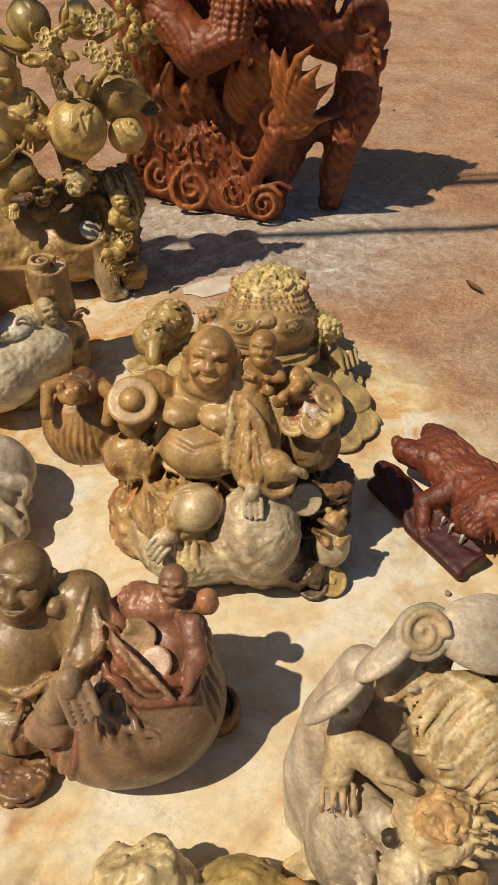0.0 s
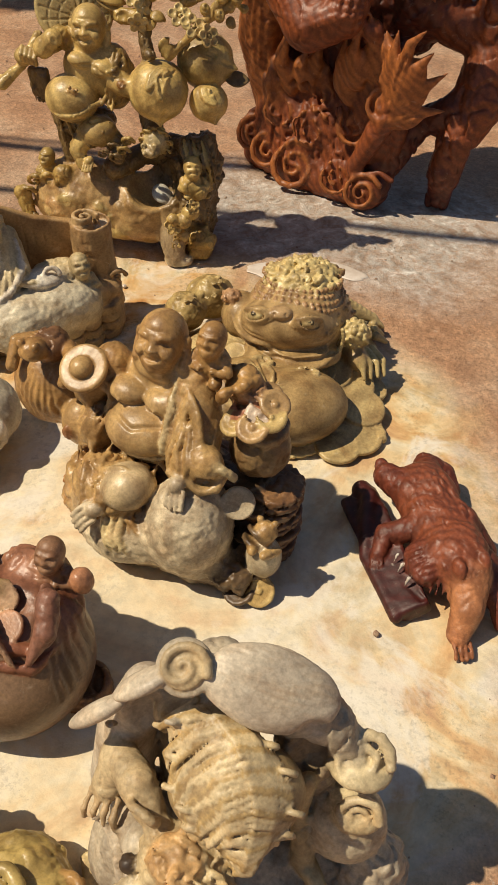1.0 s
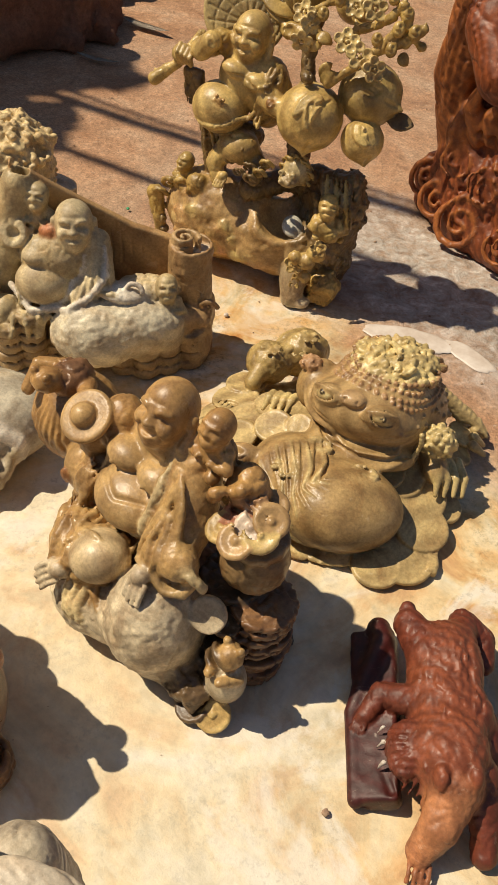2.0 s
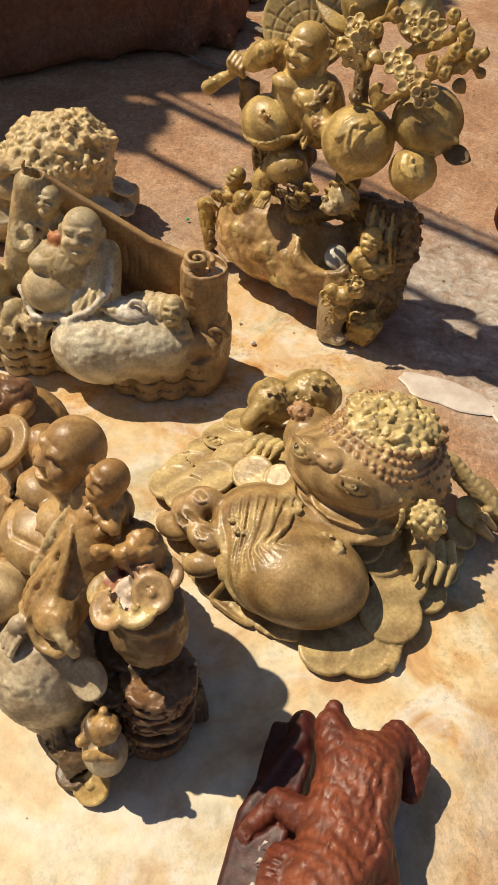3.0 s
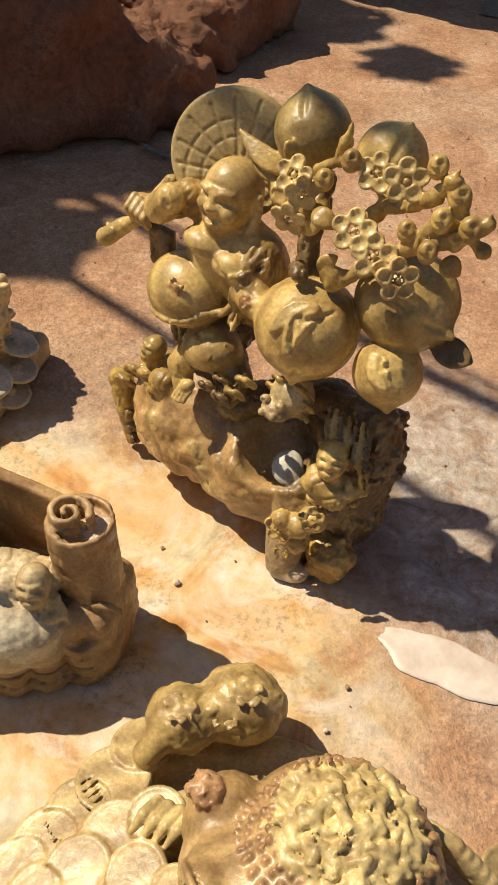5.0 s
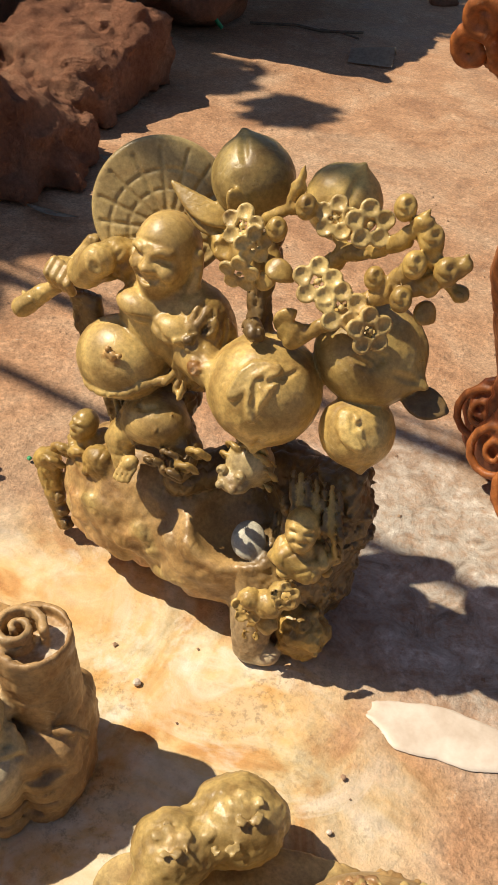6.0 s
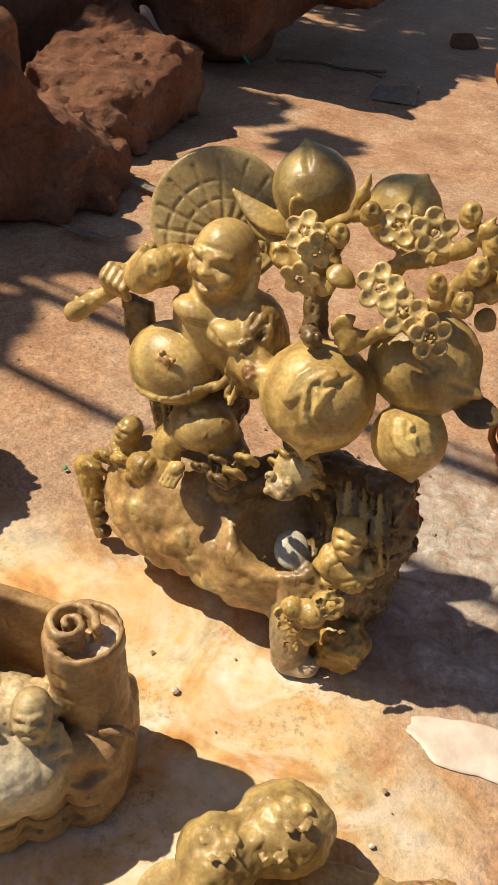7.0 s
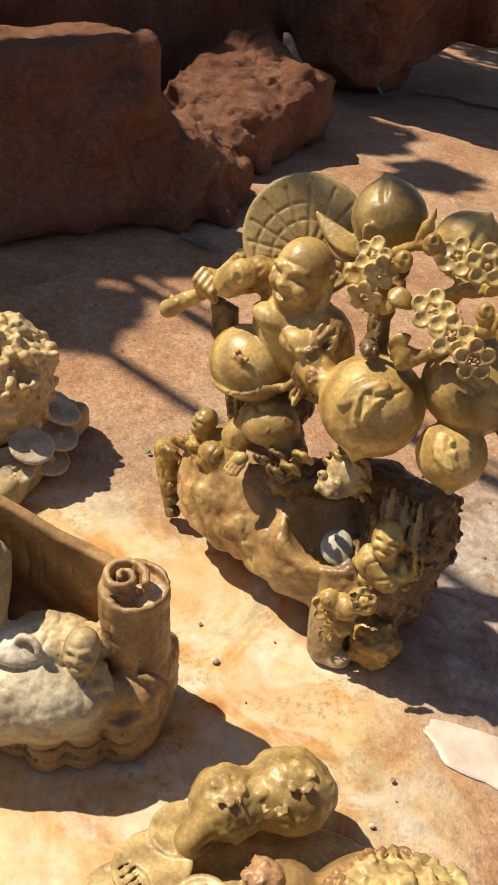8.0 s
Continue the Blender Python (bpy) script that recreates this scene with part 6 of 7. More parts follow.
    s.tube([(-0.10, -0.05, 0.22), (-0.06, -0.09, 0.23), (-0.02, -0.10, 0.18), (-0.04, -0.13, 0.10)], [0.022, 0.024, 0.026, 0.03], G1, k=0.012)
    for i in range(7):
        s.line([(-0.14 + 0.016 * i, -0.10, 0.23 - 0.004 * i), (-0.10 + 0.012 * i, -0.13, 0.17), (-0.10 + 0.014 * i, -0.15, 0.10), (-0.07 + 0.014 * i, -0.16, 0.05)], 0.0055, (0.52, 0.44, 0.33), k=0.002)
    s.ball((-0.09, -0.06, 0.11), (0.06, 0.07, 0.11), G1, k=0.02)
    for i in range(9):
        s.line([(-0.15 + 0.008 * i, -0.08, 0.20), (-0.14 + 0.012 * i, -0.13, 0.14), (-0.13 + 0.016 * i, -0.14, 0.05)], 0.004, None, k=0.005)
    s.disc((0.0, -0.155, 0.115), 0.045, 0.035, G1, (62, 0, 0), edge=0.012, k=0.006)
    s.curl((0.0, -0.172, 0.128), (1, -0.1, 0), (0, 0.45, 0.9), 0.040, 1.9, 0.012, (0.60, 0.54, 0.42), k=0.002)
    # bud vase with curling blossoms beside it
    s.ball((0.15, 0.05, 0.21), (0.055, 0.05, 0.06), (0.58, 0.51, 0.36), k=0.008)
    s.ball((0.15, 0.065, 0.335), (0.04, 0.036, 0.016), (0.58, 0.49, 0.30), k=0.006)
    s.curl((0.15, 0.06, 0.352), (1, 0.2, 0), (0, 0.75, 0.6), 0.034, 1.9, 0.0075, (0.60, 0.50, 0.31), k=0.0015)
    s.ball((0.162, 0.045, 0.262), (0.034, 0.03, 0.02), (0.58, 0.49, 0.30), k=0.006)
    s.curl((0.165, 0.030, 0.276), (1, 0.2, 0), (0, 0.5, 0.8), 0.027, 1.8, 0.007, (0.60, 0.50, 0.31), k=0.0015)
    s.tube([(0.07, 0.06, 0.40), (0.11, 0.07, 0.385), (0.14, 0.07, 0.34)], [0.03, 0.026, 0.018], G1 + (0.8,), k=0.01)
    s.tube([(0.10, 0.03, 0.31), (0.10, 0.02, 0.24), (0.12, 0.0, 0.16), (0.17, -0.03, 0.14)], [0.012, 0.012, 0.016, 0.01], Y1, k=0.006)
    s.tube([(0.08, -0.02, 0.12), (0.15, -0.03, 0.10), (0.22, 0.02, 0.09)], [0.02, 0.024, 0.01], Y1, k=0.01)
    s.tube([(0.08, -0.05, 0.07), (0.15, -0.06, 0.05), (0.22, -0.01, 0.05)], [0.02, 0.024, 0.01], G1, k=0.01)
    s.ball((0.20, 0.05, 0.09), (0.05, 0.055, 0.09), G1 + (0.8,), k=0.02, rough=0.008, size=0.04)
    s.grow("lotus_beast_carving", GREY_STONE, "grey-cream soapstone carving of a maned beast under a lotus leaf", "statue", pose(0.435, 0.585, 0))


# ---- pale carvings only half seen ----
def pale_bundle():
    s = Carving((-0.17, -0.17, 0.0), (0.17, 0.17, 0.17), 0.004)
    s.ball((0.0, 0.03, 0.08), (0.13, 0.11, 0.085), GREYS + (0.0,), k=0.02, rough=0.003, size=0.05)
    s.ball((-0.03, -0.08, 0.045), (0.11, 0.07, 0.05), GREYS, k=0.02, rough=0.006, size=0.03)
    s.line([(0.03, -0.05, 0.14), (0.09, -0.05, 0.10), (0.10, -0.06, 0.05)], 0.016, WHITE, k=0.006)
    s.ball((0.115, -0.055, 0.085), (0.014, 0.018, 0.014), None, k=0.004, cut=True)
    for i in range(5):
        s.line([(-0.10 + 0.045 * i, -0.07, 0.10), (-0.08 + 0.05 * i, -0.12, 0.07), (-0.10 + 0.05 * i, -0.15, 0.02)], 0.010, (0.48, 0.40, 0.26), k=0.006)
    s.grow("draped_bundle_carving", GREY_STONE, "pale grey soapstone carving draped in folded cloth", "statue", pose(-0.42, 1.10, 0, 0, 0, 35))


def pale_stub():
    s = Carving((-0.17, -0.12, 0.0), (0.18, 0.12, 0.17), 0.0035)
    s.ball((-0.06, 0.0, 0.07), (0.075, 0.07, 0.075), CREAM, k=0.015, rough=0.01, size=0.03)
    s.ball((0.06, 0.0, 0.05), (0.09, 0.08, 0.055), OLIVE, k=0.015, rough=0.008, size=0.03)
    s.curl((0.06, -0.02, 0.11), (1, 0, 0), (0, 1, 0.4), 0.032, 1.5, 0.011, OLIVE)
    s.curl((0.13, 0.02, 0.07), (1, 0, 0), (0, 1, 0.4), 0.028, 1.5, 0.010, OCHRE)
    for i in range(4):
        s.tube([(0.0 + 0.04 * i, -0.06, 0.08), (0.02 + 0.04 * i, -0.09, 0.045), (0.03 + 0.04 * i, -0.09, 0.01)], 0.012, OCHRE, k=0.006)
    s.grow("curled_leaf_carving", STONE, "small yellow-olive soapstone carving with curled leaves", "statue", pose(0.15, 0.42, 0))


# ---- red wood: crouching beast on a polished plank, and the tall root carving ----
def wooden_beast():
    s = Carving((-0.24, -0.15, 0.0), (0.30, 0.15, 0.20), 0.003)
    W1, W2 = (0.15, 0.036, 0.018, 0.6), (0.22, 0.062, 0.028, 0.5)
    s.block((0.03, -0.08, 0.020), (0.155, 0.040, 0.020), BLOOD + (0.0,), (22, 0, 0), 0.008, 0.006, rough=0.003, size=0.06)
    s.tube([(-0.13, -0.075, 0.035), (-0.10, -0.07, 0.045), (0.03, -0.12, 0.014), (0.18, -0.11, 0.014)], [0.022, 0.02, 0.012, 0.012], BLOOD + (0.0,), k=0.01)
    s.ball((0.02, 0.03, 0.085), (0.14, 0.068, 0.06), W2, k=0.015, rough=0.006, size=0.05)
    s.ball((-0.05, 0.03, 0.09), (0.075, 0.06, 0.05), W2, k=0.015)
    s.tube([(-0.06, 0.0, 0.09), (-0.115, -0.03, 0.085), (-0.14, -0.035, 0.095)], [0.04, 0.03, 0.016], W1, k=0.012)
    s.tube([(-0.08, 0.05, 0.09), (-0.14, 0.07, 0.075), (-0.12, 0.105, 0.06), (-0.08, 0.11, 0.045)], [0.035, 0.028, 0.026, 0.02], W1, k=0.012)
    s.tube([(0.05, 0.06, 0.09), (0.09, 0.10, 0.05), (0.10, 0.11, 0.01)], [0.045, 0.032, 0.025], W1, k=0.012)
    s.ball((0.12, 0.025, 0.10), (0.075, 0.06, 0.055), W2, k=0.015, rough=0.005, size=0.03)
    s.ball((0.115, -0.04, 0.08), (0.05, 0.035, 0.036), W1, k=0.012, rough=0.004, size=0.02)
    s.tube([(0.06, -0.07, 0.055), (0.12, -0.082, 0.05), (0.17, -0.06, 0.05)], 0.008, None, k=0.004, cut=True)
    for x in (0.075, 0.10, 0.135):
        s.tube([(x, -0.075, 0.068), (x + 0.003, -0.083, 0.045)], [0.0040, 0.0012], (0.75, 0.72, 0.66), k=0.001)
    s.ball((0.17, 0.0, 0.125), (0.022, 0.014, 0.02), W2, k=0.005)
    s.ball((0.165, 0.05, 0.13), (0.02, 0.014, 0.02), W2, k=0.005)
    for i in range(7):
        s.tube([(0.15 + 0.006 * i, -0.03 + 0.008 * i, 0.085), (0.17 + 0.006 * i, -0.045 + 0.01 * i, 0.06)], [0.006, 0.002], W1, k=0.002)
    s.tube([(0.17, 0.03, 0.09), (0.22, 0.01, 0.06), (0.245, -0.01, 0.022)], [0.042, 0.032, 0.024], (0.42, 0.18, 0.08), k=0.012)
    fingers(s, (0.255, -0.01, 0.020), (1, -0.15, -0.1), (0.1, 1, 0), 0.036, (0.36, 0.14, 0.06))
    s.tube([(0.14, 0.07, 0.08), (0.20, 0.09, 0.04), (0.235, 0.09, 0.015)], [0.035, 0.026, 0.022], W1, k=0.01)
    s.tube([(0.03, -0.02, 0.08), (0.01, -0.075, 0.055), (0.045, -0.10, 0.04)], [0.03, 0.022, 0.016], W1, k=0.01)
    fingers(s, (0.05, -0.105, 0.04), (0.8, -0.3, -0.2), (0.2, 0.6, 0.2), 0.024, W1)
    for i in range(11):
        y = -0.03 + 0.011 * i
        s.line([(-0.10, y, 0.16), (-0.02, y + 0.006 * math.sin(i), 0.17), (0.08, y * 1.1, 0.17)], 0.0028, None, k=0.005)
    for i in range(8):
        s.line([(0.09 + 0.012 * i, -0.05, 0.12), (0.085 + 0.012 * i, -0.07, 0.09)], 0.0025, None, k=0.003)
    s.grow("wooden_beast_carving", RED_WOOD, "polished red-brown wooden beast baring its teeth on a dark plank", "statue", pose(0.52, 1.29, 0, 0, 0, -52) @ Matrix.Scale(0.94, 4))


def root_carving():
    s = Carving((-0.70, -0.28, 0.0), (0.42, 0.30, 1.0), 0.005)
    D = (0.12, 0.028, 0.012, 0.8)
    # foot ridge and the dark core; D is wood with shade put into its colour
    s.tube([(-0.36, 0.04, 0.05), (-0.18, -0.04, 0.05), (0.04, -0.09, 0.05)], [0.075, 0.07, 0.06], WOOD, k=0.03)
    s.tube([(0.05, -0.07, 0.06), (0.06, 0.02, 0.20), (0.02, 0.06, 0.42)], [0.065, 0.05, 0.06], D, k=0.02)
    s.ball((-0.16, 0.06, 0.27), (0.20, 0.06, 0.24), WOOD, rough=0.015, size=0.08, k=0.03)
    s.ball((-0.13, -0.01, 0.16), (0.25, 0.085, 0.17), WOOD + (0.9,), k=0.03)
    s.ball((0.02, -0.06, 0.28), (0.12, 0.055, 0.19), WOOD + (0.9,), k=0.03)
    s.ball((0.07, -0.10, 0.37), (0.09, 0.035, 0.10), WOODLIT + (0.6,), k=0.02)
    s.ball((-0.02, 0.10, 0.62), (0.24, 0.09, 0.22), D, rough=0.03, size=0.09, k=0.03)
    s.ball((-0.02, 0.10, 0.88), (0.26, 0.10, 0.16), WOOD, rough=0.03, size=0.09, k=0.03)
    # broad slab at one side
    # WOODLIT paints the slab as sunlit
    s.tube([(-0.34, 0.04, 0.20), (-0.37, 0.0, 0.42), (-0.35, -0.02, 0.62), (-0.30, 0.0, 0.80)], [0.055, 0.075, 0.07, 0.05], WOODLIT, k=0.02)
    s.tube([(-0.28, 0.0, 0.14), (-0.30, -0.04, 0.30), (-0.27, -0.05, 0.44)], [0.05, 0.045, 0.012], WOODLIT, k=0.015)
    # scaly dragon coil
    coil = [(-0.28, -0.06, 0.72), (-0.25, -0.13, 0.60), (-0.16, -0.17, 0.52), (-0.07, -0.15, 0.56), (-0.06, -0.10, 0.68), (0.0, -0.08, 0.78)]
    s.tube(coil, [0.055, 0.068, 0.07, 0.065, 0.06, 0.05], WOOD, k=0.01)
    for a, b in zip(coil, coil[1:]):
        for j in range(7):
            p = np.array(a) + (np.array(b) - np.array(a)) * j / 7
            for e in (-1.1, -0.75, -0.4, 0.0, 0.4, 0.75, 1.1):
                s.ball(p + np.array((0.06 * math.sin(e), -0.062 * math.cos(e), 0.01)), 0.009, WOOD + (0.0,), k=0.002)
    s.tube([(0.0, -0.10, 0.70), (0.08, -0.14, 0.73), (0.16, -0.13, 0.70)], [0.05, 0.06, 0.05], WOOD, k=0.02)
    for i in range(8):
        s.tube([(-0.02 + 0.02 * i, -0.15, 0.70), (0.0 + 0.022 * i, -0.18, 0.665), (0.02 + 0.022 * i, -0.17, 0.63)], [0.012, 0.011, 0.003], WOOD, k=0.004)
    # cloud swirls over the front
    for c, r, t in (((-0.31, -0.045, 0.09), 0.062, 0.0), ((-0.20, -0.09, 0.085), 0.075, 1.0), ((-0.05, -0.13, 0.11), 0.05, 2.0), ((0.05, -0.145, 0.075), 0.055, 0.5),
                    ((-0.01, -0.12, 0.24), 0.052, 2.6), ((0.075, -0.13, 0.33), 0.055, 0.2), ((0.055, -0.12, 0.43), 0.033, 1.2), ((-0.14, -0.02, 0.30), 0.05, 1.8), ((-0.26, 0.0, 0.22), 0.05, 2.2),
                    ((-0.16, -0.05, 0.20), 0.055, 0.7), ((0.27, 0.06, 0.36), 0.05, 0.4), ((-0.42, 0.0, 0.12), 0.055, 1.5)):
        c = s.snap([(c[0], c[1] - 0.04, c[2])])[0]
        s.ball(c + np.array((0, 0.014, 0)), (r * 1.1, 0.016, r * 1.1), WOOD + (0.0,), k=0.012)
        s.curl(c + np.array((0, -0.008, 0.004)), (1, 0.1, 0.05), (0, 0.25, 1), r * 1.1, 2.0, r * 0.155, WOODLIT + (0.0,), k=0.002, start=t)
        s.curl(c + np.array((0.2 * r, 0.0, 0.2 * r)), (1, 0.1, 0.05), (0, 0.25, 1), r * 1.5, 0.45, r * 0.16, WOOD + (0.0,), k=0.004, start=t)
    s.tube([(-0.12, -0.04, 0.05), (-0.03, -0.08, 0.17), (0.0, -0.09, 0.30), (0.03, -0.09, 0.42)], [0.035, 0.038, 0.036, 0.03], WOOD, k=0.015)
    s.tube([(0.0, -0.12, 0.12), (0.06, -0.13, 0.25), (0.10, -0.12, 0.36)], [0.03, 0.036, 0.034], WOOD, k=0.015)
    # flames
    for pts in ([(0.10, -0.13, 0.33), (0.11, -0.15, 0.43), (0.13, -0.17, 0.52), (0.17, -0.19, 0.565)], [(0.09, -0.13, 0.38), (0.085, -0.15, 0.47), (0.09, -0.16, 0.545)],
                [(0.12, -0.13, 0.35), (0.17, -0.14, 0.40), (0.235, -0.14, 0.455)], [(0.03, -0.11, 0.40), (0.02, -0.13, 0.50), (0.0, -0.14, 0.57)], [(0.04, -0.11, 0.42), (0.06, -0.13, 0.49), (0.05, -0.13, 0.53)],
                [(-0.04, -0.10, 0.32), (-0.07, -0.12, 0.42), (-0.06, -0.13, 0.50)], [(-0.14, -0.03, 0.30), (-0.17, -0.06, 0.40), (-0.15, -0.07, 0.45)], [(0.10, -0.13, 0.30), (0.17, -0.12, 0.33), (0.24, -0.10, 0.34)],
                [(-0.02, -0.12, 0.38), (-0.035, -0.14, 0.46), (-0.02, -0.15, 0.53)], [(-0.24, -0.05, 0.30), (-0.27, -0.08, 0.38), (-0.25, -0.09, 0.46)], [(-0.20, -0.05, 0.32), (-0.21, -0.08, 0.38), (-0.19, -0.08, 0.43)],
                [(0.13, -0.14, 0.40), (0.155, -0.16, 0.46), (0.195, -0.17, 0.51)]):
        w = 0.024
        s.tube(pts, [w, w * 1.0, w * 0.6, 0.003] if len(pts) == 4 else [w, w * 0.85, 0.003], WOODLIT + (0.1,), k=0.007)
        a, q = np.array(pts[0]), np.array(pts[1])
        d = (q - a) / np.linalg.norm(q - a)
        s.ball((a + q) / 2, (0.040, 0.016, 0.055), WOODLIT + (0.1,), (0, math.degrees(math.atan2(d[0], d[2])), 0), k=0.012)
        s.tube([a - np.array((0.0, 0.03, 0.02)), q - np.array((0.0, 0.024, 0.0)), np.array(pts[2]) - np.array((0, 0.008, 0.01))], [0.006, 0.007, 0.002], None, k=0.004, cut=True)
    for i in range(12):
        x = -0.34 + 0.028 * i
        s.line([(x, -0.03, 0.42), (x + 0.02 * math.sin(i * 1.7), -0.08, 0.30), (x + 0.05, -0.12, 0.16), (x + 0.09, -0.14, 0.04)], 0.007, None, k=0.010)
    for i in range(4):
        s.line([(-0.41 + 0.025 * i, -0.07, 0.30), (-0.42 + 0.03 * i, -0.09, 0.48), (-0.38 + 0.025 * i, -0.09, 0.66)], 0.006, None, k=0.010)
    s.ball((0.01, -0.13, 0.525), (0.03, 0.03, 0.03), WOOD, k=0.01)
    # far leg with its own foot, leaving holes between
    s.tube([(0.05, 0.10, 0.55), (0.22, 0.12, 0.50), (0.33, 0.12, 0.53)], [0.07, 0.07, 0.05], WOOD, k=0.02)
    s.tube([(0.30, 0.12, 0.57), (0.30, 0.10, 0.44), (0.30, 0.05, 0.32), (0.27, 0.0, 0.22), (0.26, -0.01, 0.12)], [0.075, 0.065, 0.08, 0.06, 0.05], WOOD + (1.0,), k=0.02)
    # foot and brace painted in the shaded wood colour
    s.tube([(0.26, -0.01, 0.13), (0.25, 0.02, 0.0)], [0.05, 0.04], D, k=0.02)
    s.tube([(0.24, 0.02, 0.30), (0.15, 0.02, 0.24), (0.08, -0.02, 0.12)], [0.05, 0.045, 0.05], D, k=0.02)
    for z in (0.52, 0.44, 0.33):
        s.tube([(0.30, 0.10, z), (0.355, 0.09, z + 0.01), (0.38, 0.09, z + 0.045)], [0.045, 0.03, 0.006], WOOD, k=0.012)
    for i in range(4):
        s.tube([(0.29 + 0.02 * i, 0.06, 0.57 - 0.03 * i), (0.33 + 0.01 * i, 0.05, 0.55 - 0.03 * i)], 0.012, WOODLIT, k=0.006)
    # upper lobe standing out towards the sun, its sunlit orange put into the colour
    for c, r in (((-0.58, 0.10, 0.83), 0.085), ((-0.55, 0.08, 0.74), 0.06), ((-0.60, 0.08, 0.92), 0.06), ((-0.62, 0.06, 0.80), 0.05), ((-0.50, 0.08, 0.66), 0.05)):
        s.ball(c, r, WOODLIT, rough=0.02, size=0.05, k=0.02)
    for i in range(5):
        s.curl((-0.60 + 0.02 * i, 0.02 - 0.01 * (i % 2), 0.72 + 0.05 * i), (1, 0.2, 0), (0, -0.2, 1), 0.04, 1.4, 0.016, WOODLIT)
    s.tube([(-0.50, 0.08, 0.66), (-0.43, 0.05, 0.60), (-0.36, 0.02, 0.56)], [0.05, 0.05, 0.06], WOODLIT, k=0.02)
    s.grow("dragon_root_carving", RED_WOOD, "tall red wooden root carved with flames, swirls and scaly coil", "statue", pose(-0.06, 2.64, 0), chisel=0.04)


# ---- rocks behind ----
def rock(label, lo, hi, h, shapes, where):
    s = Carving(lo, hi, h)
    for kind, c, size, rot, rough, lumps in shapes:
        if kind == "block":
            s.block(c, size, (0.3, 0.15, 0.1), rot, 0.05, 0.05, rough=rough, size=lumps)
        else:
            s.ball(c, size, (0.3, 0.15, 0.1), rot, 0.05, rough=rough, size=lumps)
    return s.grow("rock", ROCK, label, "rock", where)


def rocks():
    rock("large reddish-brown rough boulder with a flat slanting top", (-0.75, -1.7, 0), (0.62, 0.9, 0.75), 0.016,
         [("block", (-0.1, -0.50, 0.2), (0.38, 0.68, 0.27), (3, -10, 0), 0.035, 0.25), ("block", (0.0, 0.16, 0.10), (0.26, 0.34, 0.22), (-34, 6, 8), 0.05, 0.14),
          ("ball", (0.08, 0.28, 0.02), (0.30, 0.26, 0.22), None, 0.06, 0.09), ("block", (-0.2, -1.25, 0.25), (0.4, 0.5, 0.34), (0, 0, 10), 0.05, 0.3)], pose(-2.36, 2.33, 0))
    rock("smaller brown boulder leaning behind the large one", (-0.5, -0.55, 0), (0.5, 0.55, 0.45), 0.014,
         [("block", (0, 0, 0.12), (0.26, 0.3, 0.17), (10, 8, 30), 0.05, 0.16), ("ball", (0.15, -0.2, 0.08), (0.2, 0.2, 0.14), None, 0.05, 0.12)], pose(-2.72, 3.20, 0))
    rock("big dark reddish rock resting on a narrow foot", (-1.0, -1.0, 0), (1.0, 1.2, 1.3), 0.028,
         [("block", (0.0, 0.0, 0.7), (0.5, 0.7, 0.42), (10, 10, 30), 0.08, 0.3), ("ball", (0.1, -0.1, 0.2), (0.3, 0.28, 0.35), None, 0.06, 0.25), ("block", (0.25, 0.6, 0.6), (0.3, 0.4, 0.25), (20, 0, 10), 0.07, 0.25)], pose(-3.55, 4.40, 0))
    rock("dark boulder at the back of the yard", (-0.9, -1.3, 0), (0.9, 1.3, 1.2), 0.03,
         [("block", (0, 0, 0.45), (0.5, 0.9, 0.5), (0, 5, 10), 0.08, 0.35)], pose(-3.8, 2.9, 0))
    rock("rounded dark boulder at the back of the yard", (-0.9, -1.1, 0), (0.9, 1.1, 1.1), 0.03,
         [("ball", (0, 0, 0.4), (0.55, 0.8, 0.55), None, 0.08, 0.35)], pose(-3.7, 1.35, 0))
    rock("dark reddish rock at the back of the yard", (-0.9, -1.1, 0), (0.9, 1.1, 1.1), 0.03,
         [("block", (0, 0, 0.4), (0.55, 0.7, 0.45), (0, 5, 25), 0.08, 0.35)], pose(-4.9, 6.3, 0))


# ---- small things on the ground ----
def thin_leaf(name, where, length, width, mat, label, category="leaf", curl=0.25):
    bm = bmesh.new()
    rows = []
    for i in range(9):
        u = i / 8
        w = width * math.sin(math.pi * min(0.98, 0.06 + 0.94 * u)) ** 0.8 * 0.5
        z = 0.004 + curl * length * (u - 0.5) ** 2
        rows.append([bm.verts.new((length * (u - 0.5), e * w, z + abs(e) * w * curl)) for e in (-1, -0.5, 0, 0.5, 1)])
    for a, b in zip(rows, rows[1:]):
        for j in range(4):
            bm.faces.new((a[j], b[j], b[j + 1], a[j + 1]))
    bmesh.ops.solidify(bm, geom=bm.faces[:], thickness=0.0008)
    me = bpy.data.meshes.new(name)
    bm.to_mesh(me)
    bm.free()
    me.polygons.foreach_set("use_smooth", [True] * len(me.polygons))
    me.materials.append(mat)
    ob = new(name, me)
    ob.matrix_world = where
    return tagged(ob, label, category)


